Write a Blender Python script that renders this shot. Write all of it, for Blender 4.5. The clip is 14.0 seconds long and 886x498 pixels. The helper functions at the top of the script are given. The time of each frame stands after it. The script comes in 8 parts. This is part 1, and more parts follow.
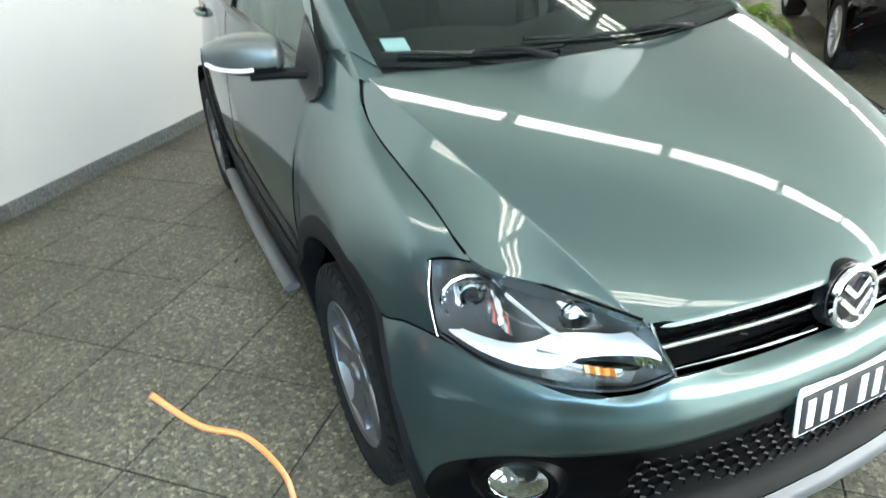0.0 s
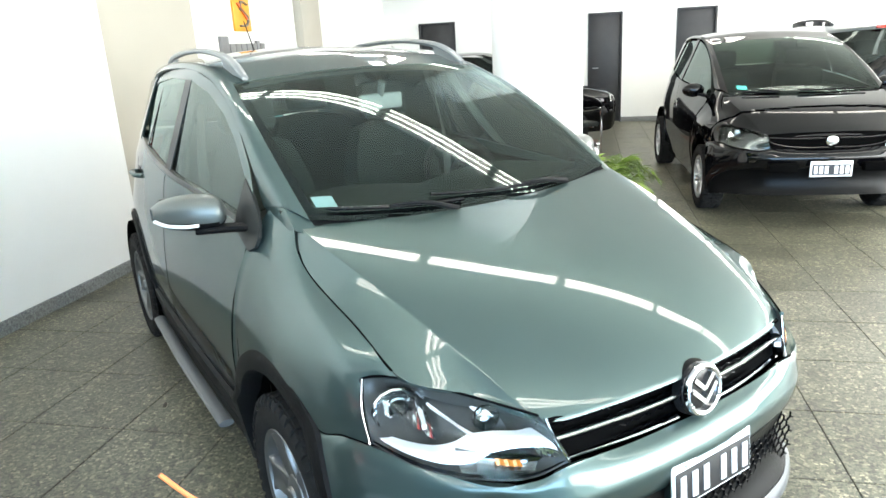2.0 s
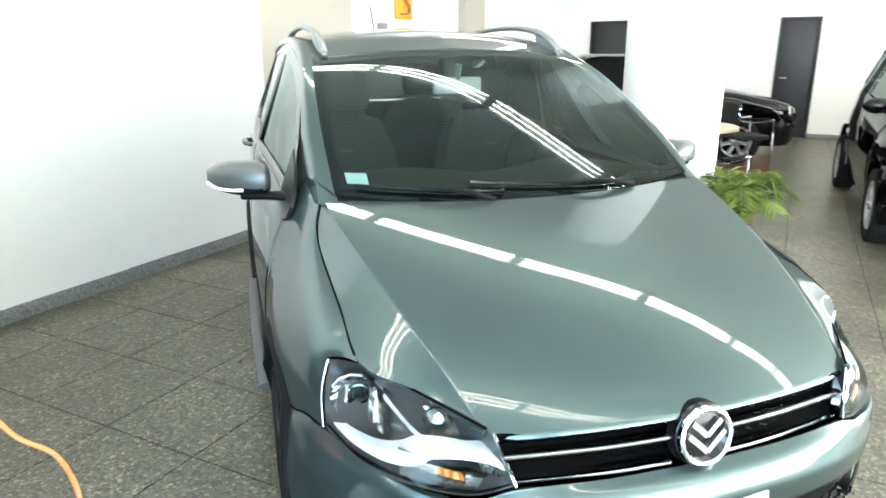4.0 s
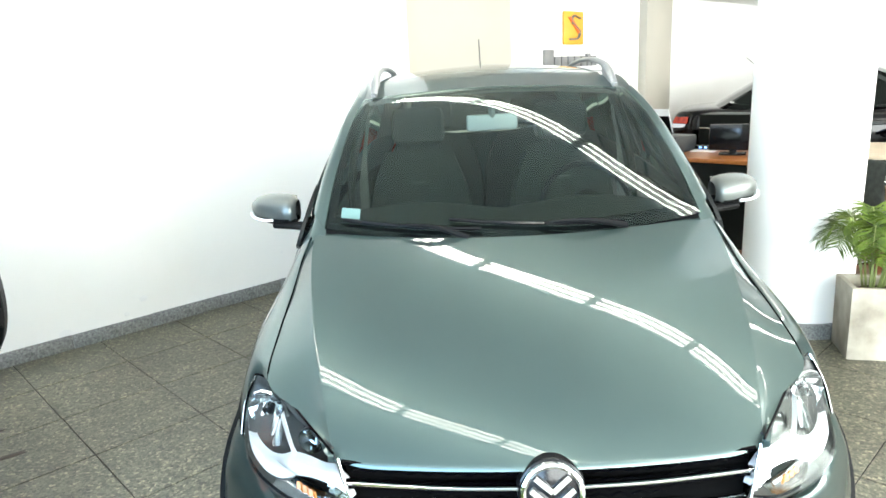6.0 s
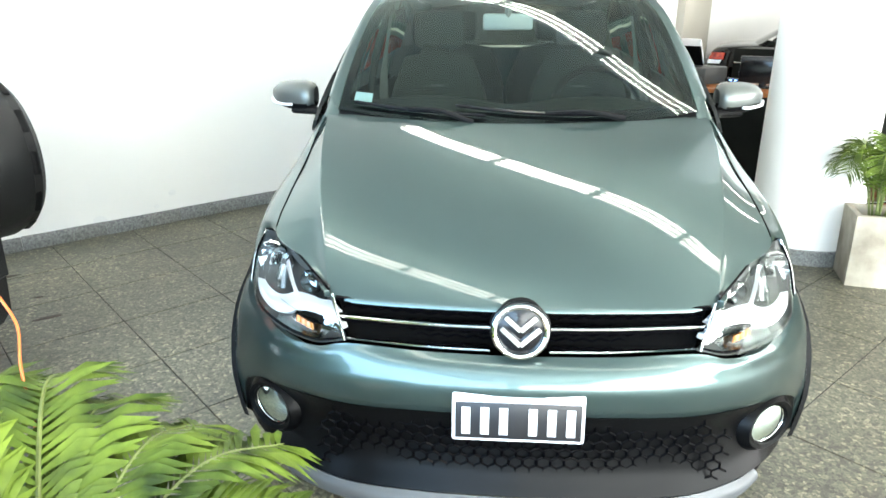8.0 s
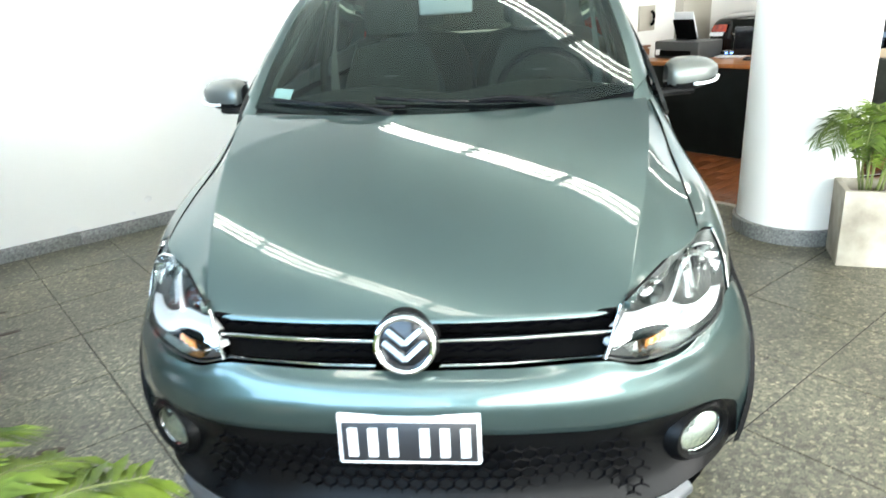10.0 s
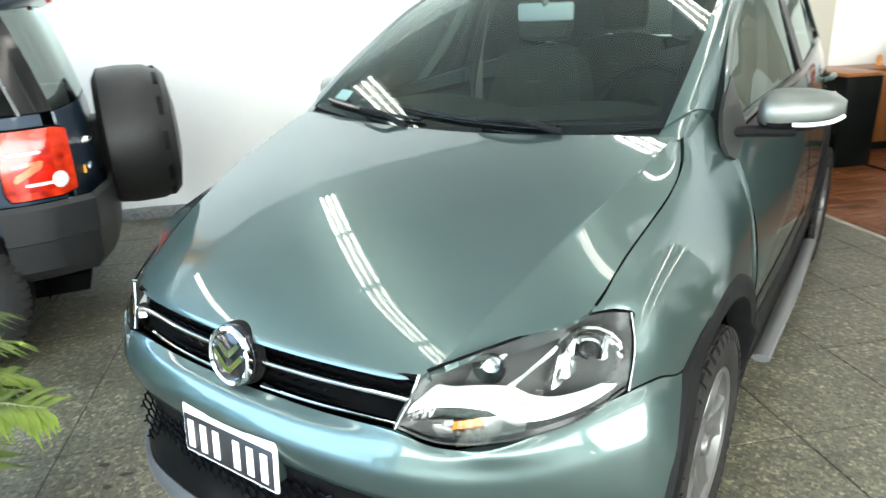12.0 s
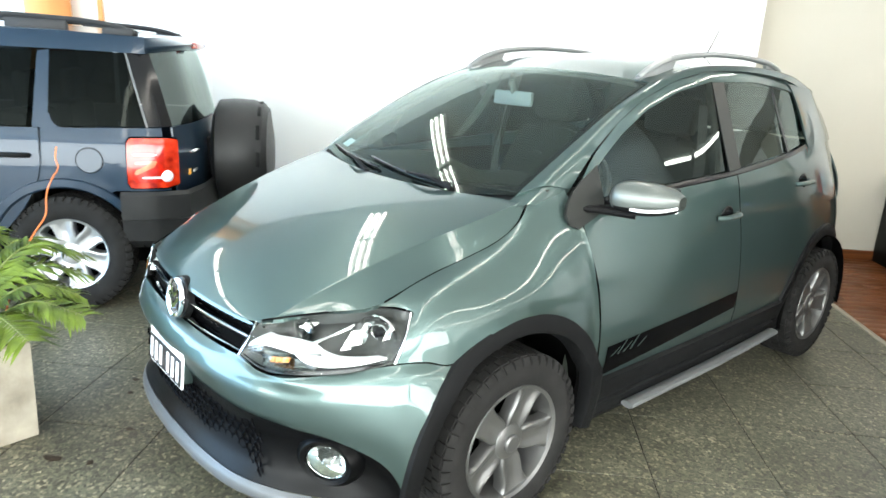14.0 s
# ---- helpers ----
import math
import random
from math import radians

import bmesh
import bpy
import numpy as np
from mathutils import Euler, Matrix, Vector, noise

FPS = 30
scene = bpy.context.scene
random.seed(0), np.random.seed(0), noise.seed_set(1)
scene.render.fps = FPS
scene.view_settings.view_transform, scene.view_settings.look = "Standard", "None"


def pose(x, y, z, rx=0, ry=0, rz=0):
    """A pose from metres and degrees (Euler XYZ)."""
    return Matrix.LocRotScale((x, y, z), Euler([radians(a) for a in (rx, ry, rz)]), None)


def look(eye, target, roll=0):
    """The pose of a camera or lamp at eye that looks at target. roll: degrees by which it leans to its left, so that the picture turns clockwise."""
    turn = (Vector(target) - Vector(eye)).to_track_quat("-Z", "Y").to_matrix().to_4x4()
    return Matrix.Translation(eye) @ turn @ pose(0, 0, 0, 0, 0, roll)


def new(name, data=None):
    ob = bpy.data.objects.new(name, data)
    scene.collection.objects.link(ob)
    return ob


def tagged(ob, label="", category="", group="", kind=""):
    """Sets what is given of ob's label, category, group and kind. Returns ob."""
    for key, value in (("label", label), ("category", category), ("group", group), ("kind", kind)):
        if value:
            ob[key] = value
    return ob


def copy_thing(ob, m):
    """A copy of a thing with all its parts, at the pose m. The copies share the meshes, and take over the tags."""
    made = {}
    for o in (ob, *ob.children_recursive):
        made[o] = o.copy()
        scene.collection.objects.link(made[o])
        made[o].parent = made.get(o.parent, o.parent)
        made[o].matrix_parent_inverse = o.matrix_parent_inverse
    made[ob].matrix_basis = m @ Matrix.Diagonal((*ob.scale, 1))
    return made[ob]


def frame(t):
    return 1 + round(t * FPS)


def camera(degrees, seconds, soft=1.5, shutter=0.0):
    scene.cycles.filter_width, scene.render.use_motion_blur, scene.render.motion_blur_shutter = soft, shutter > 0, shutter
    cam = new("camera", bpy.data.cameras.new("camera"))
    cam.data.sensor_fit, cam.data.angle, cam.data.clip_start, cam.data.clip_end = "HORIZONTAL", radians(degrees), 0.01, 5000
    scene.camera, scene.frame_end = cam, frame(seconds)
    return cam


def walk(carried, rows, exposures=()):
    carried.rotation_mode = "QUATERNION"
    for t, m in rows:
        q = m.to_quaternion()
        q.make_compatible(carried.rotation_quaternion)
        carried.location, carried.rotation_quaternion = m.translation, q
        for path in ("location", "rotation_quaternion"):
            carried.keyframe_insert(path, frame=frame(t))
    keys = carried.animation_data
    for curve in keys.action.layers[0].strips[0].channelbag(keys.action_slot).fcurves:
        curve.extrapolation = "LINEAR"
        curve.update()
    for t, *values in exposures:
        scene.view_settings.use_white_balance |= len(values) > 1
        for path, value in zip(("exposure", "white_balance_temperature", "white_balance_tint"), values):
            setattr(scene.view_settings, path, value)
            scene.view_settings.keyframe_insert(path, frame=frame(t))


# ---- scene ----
cam = camera(66.6, 14.0, shutter=0.4)
PATH = [
    (0, (-1.191, -0.716, 1.497), (-0.47, 0.891, 0.551), -3.7),
    (0.5, (-1.254, -0.828, 1.565), (-0.462, 0.828, 0.771), -5.8),
    (1, (-1.323, -0.901, 1.597), (-0.417, 0.767, 0.967), -5.6),
    (1.5, (-1.344, -0.939, 1.598), (-0.333, 0.69, 1.029), -4.2),
    (2, (-1.331, -0.961, 1.584), (-0.305, 0.656, 1.008), -3.2),
    (2.5, (-1.298, -0.981, 1.561), (-0.291, 0.637, 0.954), -1.8),
    (3, (-1.258, -0.987, 1.52), (-0.396, 0.697, 0.87), -0.6),
    (3.5, (-1.109, -1.027, 1.518), (-0.316, 0.692, 0.873), -0.8),
    (3.7, (-1.038, -1.037, 1.517), (-0.322, 0.73, 0.914), -0.8),
    (5.8, (-0.172, -1.239, 1.559), (-0.192, 0.695, 1.05), -1.6),
    (6, (-0.167, -1.253, 1.571), (-0.22, 0.684, 1.076), -2.8),
    (6.5, (-0.173, -1.307, 1.558), (-0.212, 0.64, 1.101), -0.8),
    (7, (-0.213, -1.375, 1.523), (-0.183, 0.563, 1.03), -0.5),
    (7.5, (-0.144, -1.419, 1.471), (-0.258, 0.486, 0.872), -0.4),
    (7.7, (-0.114, -1.439, 1.452), (-0.238, 0.452, 0.815), -0.1),
    (9.8, (0.183, -1.33, 1.386), (-0.082, 0.52, 0.673), -2.9),
    (10, (0.238, -1.273, 1.408), (0.02, 0.59, 0.713), -3.5),
    (10.5, (0.501, -1.217, 1.407), (0.059, 0.638, 0.802), -3.1),
    (11, (0.746, -1.143, 1.42), (0.199, 0.66, 0.751), -2.0),
    (11.5, (0.929, -0.97, 1.396), (0.152, 0.748, 0.728), -0.4),
    (12, (1.122, -0.821, 1.423), (0.042, 0.718, 0.742), -2.5),
    (12.5, (1.398, -0.718, 1.469), (0.118, 0.653, 0.775), 0.1),
    (13, (1.633, -0.737, 1.485), (0.263, 0.579, 0.859), 2.1),
    (13.2, (1.75, -0.758, 1.486), (0.409, 0.599, 0.886), 2.5),
    (13.5, (1.892, -0.779, 1.531), (0.54, 0.578, 0.958), 2.9),
    (14, (2.155, -0.744, 1.544), (0.702, 0.517, 0.997), 3.2),
]
walk(cam, [(t, look(eye, target, roll)) for t, eye, target, roll in PATH],
     [(0.0, -0.43), (1.0, -0.34), (3.5, -0.35), (6.0, -0.22), (10.0, -0.26), (11.5, -0.37), (13.0, -0.44), (14.0, -0.41)])

# ---- world and light ----
world = bpy.data.worlds.new("sky")
scene.world = world
world.use_nodes = True
wn = world.node_tree
sky = wn.nodes.new("ShaderNodeTexSky")
sky.sky_type = "NISHITA"
sky.sun_disc = False
sky.sun_elevation = radians(42)
sky.sun_rotation = radians(200)
bg = wn.nodes["Background"]
bg.inputs["Strength"].default_value = 0.12
wn.links.new(sky.outputs[0], bg.inputs[0])

ROOM = Matrix.Rotation(radians(45), 4, "Z")   # the room lies turned by 45 degrees to the green car


def area_lamp(name, m, sx, sy, watts, colour):
    lamp = bpy.data.lights.new(name, "AREA")
    lamp.shape, lamp.size, lamp.size_y, lamp.energy, lamp.color = "RECTANGLE", sx, sy, watts, colour
    ob = new(name, lamp)
    ob.matrix_world = m
    return ob


# daylight through the shop front
area_lamp("shopfront_daylight", ROOM @ pose(-6.3, -1.4, 1.6, 90, 0, -90), 9.0, 2.7, 1430, (0.44, 0.70, 1.0))
area_lamp("side_window_daylight", ROOM @ pose(-0.3, -7.0, 1.55, 90, 0, 0), 12.2, 2.6, 2400, (0.90, 0.95, 0.93))
area_lamp("far_window_daylight", ROOM @ pose(8.8, -7.0, 1.55, 90, 0, 0), 5.4, 2.6, 1000, (0.98, 0.98, 0.96))


# ---- materials ----
def material(name, colour, rough=0.5, metal=0.0, coat=0.0, spread=0.12, scale=8.0, bump=0.0, bump_scale=120.0, second=None, spec=0.5, coat_rough=0.03):
    m = bpy.data.materials.new(name)
    m.use_nodes = True
    nt = m.node_tree
    b = nt.nodes["Principled BSDF"]
    b.inputs["Roughness"].default_value = rough
    b.inputs["Metallic"].default_value = metal
    b.inputs["Coat Weight"].default_value = coat
    b.inputs["Coat Roughness"].default_value = coat_rough
    b.inputs["Specular IOR Level"].default_value = spec
    tc = nt.nodes.new("ShaderNodeTexCoord")
    n1 = nt.nodes.new("ShaderNodeTexNoise")
    n1.inputs["Scale"].default_value = scale
    n1.inputs["Detail"].default_value = 6
    nt.links.new(tc.outputs["Object"], n1.inputs["Vector"])
    ramp = nt.nodes.new("ShaderNodeValToRGB")
    lo = [max(0, c * (1 - spread)) for c in colour]
    hi = [min(1, c * (1 + spread)) for c in (second or colour)]
    ramp.color_ramp.elements[0].position, ramp.color_ramp.elements[0].color = 0.3, (*lo, 1)
    ramp.color_ramp.elements[1].position, ramp.color_ramp.elements[1].color = 0.7, (*hi, 1)
    nt.links.new(n1.outputs["Fac"], ramp.inputs[0])
    nt.links.new(ramp.outputs[0], b.inputs["Base Color"])
    if bump:
        n2 = nt.nodes.new("ShaderNodeTexNoise")
        n2.inputs["Scale"].default_value = bump_scale
        n2.inputs["Detail"].default_value = 4
        nt.links.new(tc.outputs["Object"], n2.inputs["Vector"])
        bp = nt.nodes.new("ShaderNodeBump")
        bp.inputs["Strength"].default_value = bump
        bp.inputs["Distance"].default_value = 0.004
        nt.links.new(n2.outputs["Fac"], bp.inputs["Height"])
        nt.links.new(bp.outputs[0], b.inputs["Normal"])
    return m


def glass(name, tint, ior=1.42):
    """Thin glazing: a tinted see-through sheet with a mirror-like gloss."""
    m = bpy.data.materials.new(name)
    m.use_nodes = True
    nt = m.node_tree
    nt.nodes.remove(nt.nodes["Principled BSDF"])
    out = nt.nodes["Material Output"]
    tr = nt.nodes.new("ShaderNodeBsdfTransparent")
    tr.inputs[0].default_value = (*tint, 1)
    gl = nt.nodes.new("ShaderNodeBsdfGlossy")
    gl.inputs["Roughness"].default_value = 0.01
    gl.inputs["Color"].default_value = (0.87, 1, 0.95, 1)
    fr = nt.nodes.new("ShaderNodeFresnel")
    fr.inputs[0].default_value = ior
    mx = nt.nodes.new("ShaderNodeMixShader")
    nt.links.new(fr.outputs[0], mx.inputs[0])
    nt.links.new(tr.outputs[0], mx.inputs[1])
    nt.links.new(gl.outputs[0], mx.inputs[2])
    nt.links.new(mx.outputs[0], out.inputs[0])
    return m


def glow(name, colour, strength):
    m = bpy.data.materials.new(name)
    m.use_nodes = True
    b = m.node_tree.nodes["Principled BSDF"]
    b.inputs["Base Color"].default_value = (0.8, 0.8, 0.8, 1)
    b.inputs["Emission Color"].default_value = (*colour, 1)
    b.inputs["Emission Strength"].default_value = strength
    return m


def car_paint(name, colour, flake=0.55, rough=0.32):
    m = material(name, colour, rough=rough, metal=flake, coat=1.0, spread=0.03, scale=3, coat_rough=0.015)
    nt = m.node_tree
    b = nt.nodes["Principled BSDF"]
    b.inputs["Coat IOR"].default_value = 1.40
    tc = nt.nodes.new("ShaderNodeTexCoord")
    vo = nt.nodes.new("ShaderNodeTexVoronoi")
    vo.inputs["Scale"].default_value = 1800
    nt.links.new(tc.outputs["Object"], vo.inputs["Vector"])
    bp = nt.nodes.new("ShaderNodeBump")
    bp.inputs["Strength"].default_value = 0.05
    bp.inputs["Distance"].default_value = 0.001
    nt.links.new(vo.outputs["Distance"], bp.inputs["Height"])
    nt.links.new(bp.outputs[0], b.inputs["Normal"])
    return m


def terrazzo(name, per_tile):
    """Ground stone chips in grey-green cement."""
    m = bpy.data.materials.new(name)
    m.use_nodes = True
    nt = m.node_tree
    b = nt.nodes["Principled BSDF"]
    geo = nt.nodes.new("ShaderNodeNewGeometry")
    vo = nt.nodes.new("ShaderNodeTexVoronoi")
    vo.inputs["Scale"].default_value = 82
    nt.links.new(geo.outputs["Position"], vo.inputs["Vector"])
    v2 = nt.nodes.new("ShaderNodeTexVoronoi")
    v2.inputs["Scale"].default_value = 210
    nt.links.new(geo.outputs["Position"], v2.inputs["Vector"])
    chips = nt.nodes.new("ShaderNodeValToRGB")
    e = chips.color_ramp.elements
    e[0].position, e[0].color = 0.0, (0.050, 0.050, 0.036, 1)
    e[1].position, e[1].color = 1.0, (0.31, 0.285, 0.205, 1)
    for p, c in ((0.22, (0.082, 0.080, 0.059, 1)), (0.55, (0.118, 0.115, 0.085, 1)), (0.82, (0.150, 0.144, 0.105, 1)), (0.93, (0.225, 0.210, 0.150, 1))):
        k = e.new(p)
        k.color = c
    sep = nt.nodes.new("ShaderNodeSeparateColor")
    nt.links.new(vo.outputs["Color"], sep.inputs[0])
    nt.links.new(sep.outputs[0], chips.inputs[0])
    fine = nt.nodes.new("ShaderNodeValToRGB")
    fine.color_ramp.elements[0].color, fine.color_ramp.elements[1].color = (0.62, 0.62, 0.62, 1), (1.36, 1.34, 1.28, 1)
    sep2 = nt.nodes.new("ShaderNodeSeparateColor")
    nt.links.new(v2.outputs["Color"], sep2.inputs[0])
    nt.links.new(sep2.outputs[0], fine.inputs[0])
    mul = nt.nodes.new("ShaderNodeMix")
    mul.data_type, mul.blend_type = "RGBA", "MULTIPLY"
    mul.inputs[0].default_value = 1.0
    nt.links.new(chips.outputs[0], mul.inputs[6])
    nt.links.new(fine.outputs[0], mul.inputs[7])
    # dull and dirty patches
    n = nt.nodes.new("ShaderNodeTexNoise")
    n.inputs["Scale"].default_value = 1.7
    n.inputs["Detail"].default_value = 3
    nt.links.new(geo.outputs["Position"], n.inputs["Vector"])
    dirt = nt.nodes.new("ShaderNodeValToRGB")
    dirt.color_ramp.elements[0].position, dirt.color_ramp.elements[0].color = 0.3, (0.54, 0.535, 0.52, 1)
    dirt.color_ramp.elements[1].position, dirt.color_ramp.elements[1].color = 0.66, (1.06, 1.06, 1.05, 1)
    nt.links.new(n.outputs["Fac"], dirt.inputs[0])
    mul2 = nt.nodes.new("ShaderNodeMix")
    mul2.data_type, mul2.blend_type = "RGBA", "MULTIPLY"
    mul2.inputs[0].default_value = 1.0
    nt.links.new(mul.outputs[2], mul2.inputs[6])
    nt.links.new(dirt.outputs[0], mul2.inputs[7])
    # trodden grime with ragged edges
    n2 = nt.nodes.new("ShaderNodeTexNoise")
    n2.inputs["Scale"].default_value = 4.2
    n2.inputs["Detail"].default_value = 7
    n2.inputs["Roughness"].default_value = 0.68
    nt.links.new(geo.outputs["Position"], n2.inputs["Vector"])
    grime = nt.nodes.new("ShaderNodeValToRGB")
    grime.color_ramp.elements[0].position, grime.color_ramp.elements[0].color = 0.57, (1, 1, 1, 1)
    grime.color_ramp.elements[1].position, grime.color_ramp.elements[1].color = 0.70, (0.52, 0.51, 0.49, 1)
    nt.links.new(n2.outputs["Fac"], grime.inputs[0])
    mul4 = nt.nodes.new("ShaderNodeMix")
    mul4.data_type, mul4.blend_type = "RGBA", "MULTIPLY"
    mul4.inputs[0].default_value = 1.0
    nt.links.new(mul2.outputs[2], mul4.inputs[6])
    nt.links.new(grime.outputs[0], mul4.inputs[7])
    last = mul4.outputs[2]
    if per_tile:
        oi = nt.nodes.new("ShaderNodeObjectInfo")
        tone = nt.nodes.new("ShaderNodeValToRGB")
        tone.color_ramp.elements[0].color, tone.color_ramp.elements[1].color = (0.94, 0.94, 0.94, 1), (1.04, 1.04, 1.04, 1)
        nt.links.new(oi.outputs["Random"], tone.inputs[0])
        mul3 = nt.nodes.new("ShaderNodeMix")
        mul3.data_type, mul3.blend_type = "RGBA", "MULTIPLY"
        mul3.inputs[0].default_value = 1.0
        nt.links.new(last, mul3.inputs[6])
        nt.links.new(tone.outputs[0], mul3.inputs[7])
        last = mul3.outputs[2]
    nt.links.new(last, b.inputs["Base Color"])
    rr = nt.nodes.new("ShaderNodeMapRange")
    rr.inputs[3].default_value, rr.inputs[4].default_value = 0.35, 0.47
    nt.links.new(n.outputs["Fac"], rr.inputs[0])
    nt.links.new(rr.outputs[0], b.inputs["Roughness"])
    bp = nt.nodes.new("ShaderNodeBump")
    bp.inputs["Strength"].default_value = 0.08
    bp.inputs["Distance"].default_value = 0.002
    nt.links.new(v2.outputs["Distance"], bp.inputs["Height"])
    nt.links.new(bp.outputs[0], b.inputs["Normal"])
    return m


def wood(name, dark, light, rough=0.35, stretch=(1.2, 18, 18)):
    m = bpy.data.materials.new(name)
    m.use_nodes = True
    nt = m.node_tree
    b = nt.nodes["Principled BSDF"]
    b.inputs["Roughness"].default_value = rough
    tc = nt.nodes.new("ShaderNodeTexCoord")
    mp = nt.nodes.new("ShaderNodeMapping")
    mp.inputs["Scale"].default_value = stretch
    nt.links.new(tc.outputs["Object"], mp.inputs["Vector"])
    n = nt.nodes.new("ShaderNodeTexNoise")
    n.inputs["Scale"].default_value = 2.0
    n.inputs["Detail"].default_value = 8
    n.inputs["Distortion"].default_value = 0.6
    nt.links.new(mp.outputs[0], n.inputs["Vector"])
    r = nt.nodes.new("ShaderNodeValToRGB")
    r.color_ramp.elements[0].position, r.color_ramp.elements[0].color = 0.32, (*dark, 1)
    r.color_ramp.elements[1].position, r.color_ramp.elements[1].color = 0.68, (*light, 1)
    nt.links.new(n.outputs["Fac"], r.inputs[0])
    oi = nt.nodes.new("ShaderNodeObjectInfo")
    tone = nt.nodes.new("ShaderNodeValToRGB")
    tone.color_ramp.elements[0].color, tone.color_ramp.elements[1].color = (0.85, 0.85, 0.85, 1), (1.1, 1.1, 1.1, 1)
    nt.links.new(oi.outputs["Random"], tone.inputs[0])
    mul = nt.nodes.new("ShaderNodeMix")
    mul.data_type, mul.blend_type = "RGBA", "MULTIPLY"
    mul.inputs[0].default_value = 1.0
    nt.links.new(r.outputs[0], mul.inputs[6])
    nt.links.new(tone.outputs[0], mul.inputs[7])
    nt.links.new(mul.outputs[2], b.inputs["Base Color"])
    return m


M_PAINT = car_paint("green_grey_metallic", (0.065, 0.099, 0.095), flake=0.74, rough=0.34)
M_PAINT.node_tree.nodes["Principled BSDF"].inputs["Specular Tint"].default_value = (0.25, 0.3, 0.3, 1)
M_PAINT.node_tree.nodes["Principled BSDF"].inputs["Coat IOR"].default_value = 1.43
M_BLUE = car_paint("blue_grey_metallic", (0.010, 0.0225, 0.040), flake=0.15, rough=0.28)
M_BLUE.node_tree.nodes["Principled BSDF"].inputs["Coat Weight"].default_value = 0.6
M_BLUE.node_tree.nodes["Principled BSDF"].inputs["Specular IOR Level"].default_value = 0.2
M_DARKRAIL = material("dark_roof_rail", (0.022, 0.023, 0.025), rough=0.5, spec=0.2, spread=0.1)
M_STEP = material("grey_side_step", (0.125, 0.13, 0.133), rough=0.5, metal=0.35, spread=0.06)
M_MIRRORCAP = car_paint("silver_green_metallic", (0.105, 0.118, 0.111), flake=0.6, rough=0.40)
M_MIRRORCAP.node_tree.nodes["Principled BSDF"].inputs["Coat Weight"].default_value = 0.4
M_BLACKPAINT = car_paint("black_paint", (0.002, 0.002, 0.0025), flake=0.0, rough=0.2)
M_BLACKPAINT.node_tree.nodes["Principled BSDF"].inputs["Specular IOR Level"].default_value = 0.0
M_SILVER = car_paint("silver_paint", (0.45, 0.46, 0.46), flake=0.6)
M_PLASTIC = material("black_plastic", (0.006, 0.0062, 0.0066), rough=0.5, bump=0.25, bump_scale=900, spread=0.2, spec=0.09)
M_GLOSSBLACK = material("gloss_black", (0.005, 0.005, 0.006), rough=0.14, spread=0.1, spec=0.35)
M_GRILLE = material("satin_black_grille", (0.0015, 0.0015, 0.002), rough=0.16, spread=0.1, spec=0.05)
M_LIP_GLINT = material("grey_lip_and_glint", (0.085, 0.09, 0.095), rough=0.45, metal=0.3, spread=0.06)
M_LAMPGREY = material("smoke_grey_bezel", (0.036, 0.038, 0.037), rough=0.34, spread=0.08, scale=20, spec=0.4)
M_LAMPBOWL = material("dim_chrome_bowl", (0.20, 0.21, 0.21), rough=0.16, metal=1.0, spread=0.1, scale=40)
M_SWEEP = material("white_lamp_sweep", (0.90, 0.91, 0.92), rough=0.28, metal=0.55, spread=0.03, scale=30)
# near-black of real dark parts, also used as painted shade in gaps
M_DARK = material("black_parts_gap_shade", (0.002, 0.002, 0.002), rough=0.9, spread=0.2, spec=0.02)
M_POST = material("smoke_grey_gloss_post", (0.016, 0.017, 0.016), rough=0.38, spread=0.08, spec=0.25)
M_CHROME = material("chrome", (0.86, 0.87, 0.88), rough=0.06, metal=1.0, spread=0.02)
M_REFLECTOR = material("lamp_reflector", (0.92, 0.92, 0.92), rough=0.14, metal=1.0, spread=0.03, scale=30)
M_SATIN = material("satin_silver", (0.55, 0.56, 0.57), rough=0.32, metal=0.7, spread=0.04)
M_RAIL = material("grey_roof_rail", (0.24, 0.25, 0.25), rough=0.38, metal=0.5, spread=0.06)
M_ALLOY = material("grey_alloy", (0.165, 0.165, 0.162), rough=0.40, metal=0.8, spread=0.06, scale=12)
M_STEEL = material("silver_alloy", (0.44, 0.45, 0.46), rough=0.3, metal=0.75, spread=0.05, scale=12)
M_RUBBER = material("tyre_rubber", (0.016, 0.0155, 0.015), spec=0.12, rough=0.8, bump=0.3, bump_scale=300, spread=0.25, scale=14)
M_GLASS = glass("windscreen_glass", (0.47, 0.61, 0.555))
M_TINT = glass("tinted_glass", (0.29, 0.32, 0.29), 1.5)
M_PRIVACY = glass("privacy_glass", (0.010, 0.012, 0.0125), 1.2)
M_DIMGLASS = glass("dim_windscreen_glass", (0.15, 0.20, 0.165), 1.3)
M_COVER = material("spare_cover_plastic", (0.014, 0.0145, 0.015), rough=0.42, bump=0.2, bump_scale=700, spread=0.2, spec=0.3)
M_POCKET = material("deep_black_plastic", (0.002, 0.0021, 0.0024), rough=0.30, bump=0.1, bump_scale=800, spread=0.2, spec=0.10)
M_DEEPTINT = glass("dark_tinted_glass", (0.07, 0.08, 0.08))
M_LENS = glass("clear_lens", (0.93, 0.95, 0.95))
M_LAMPLENS = glass("lamp_lens", (0.95, 0.96, 0.96), 1.22)
M_AMBER = material("amber_lens", (0.50, 0.17, 0.03), rough=0.15, spread=0.2, scale=90)
M_AMBERRED = material("orange_red_lens", (0.33, 0.014, 0.003), rough=0.12, coat=0.3, spread=0.3, scale=22, second=(0.36, 0.008, 0.003))
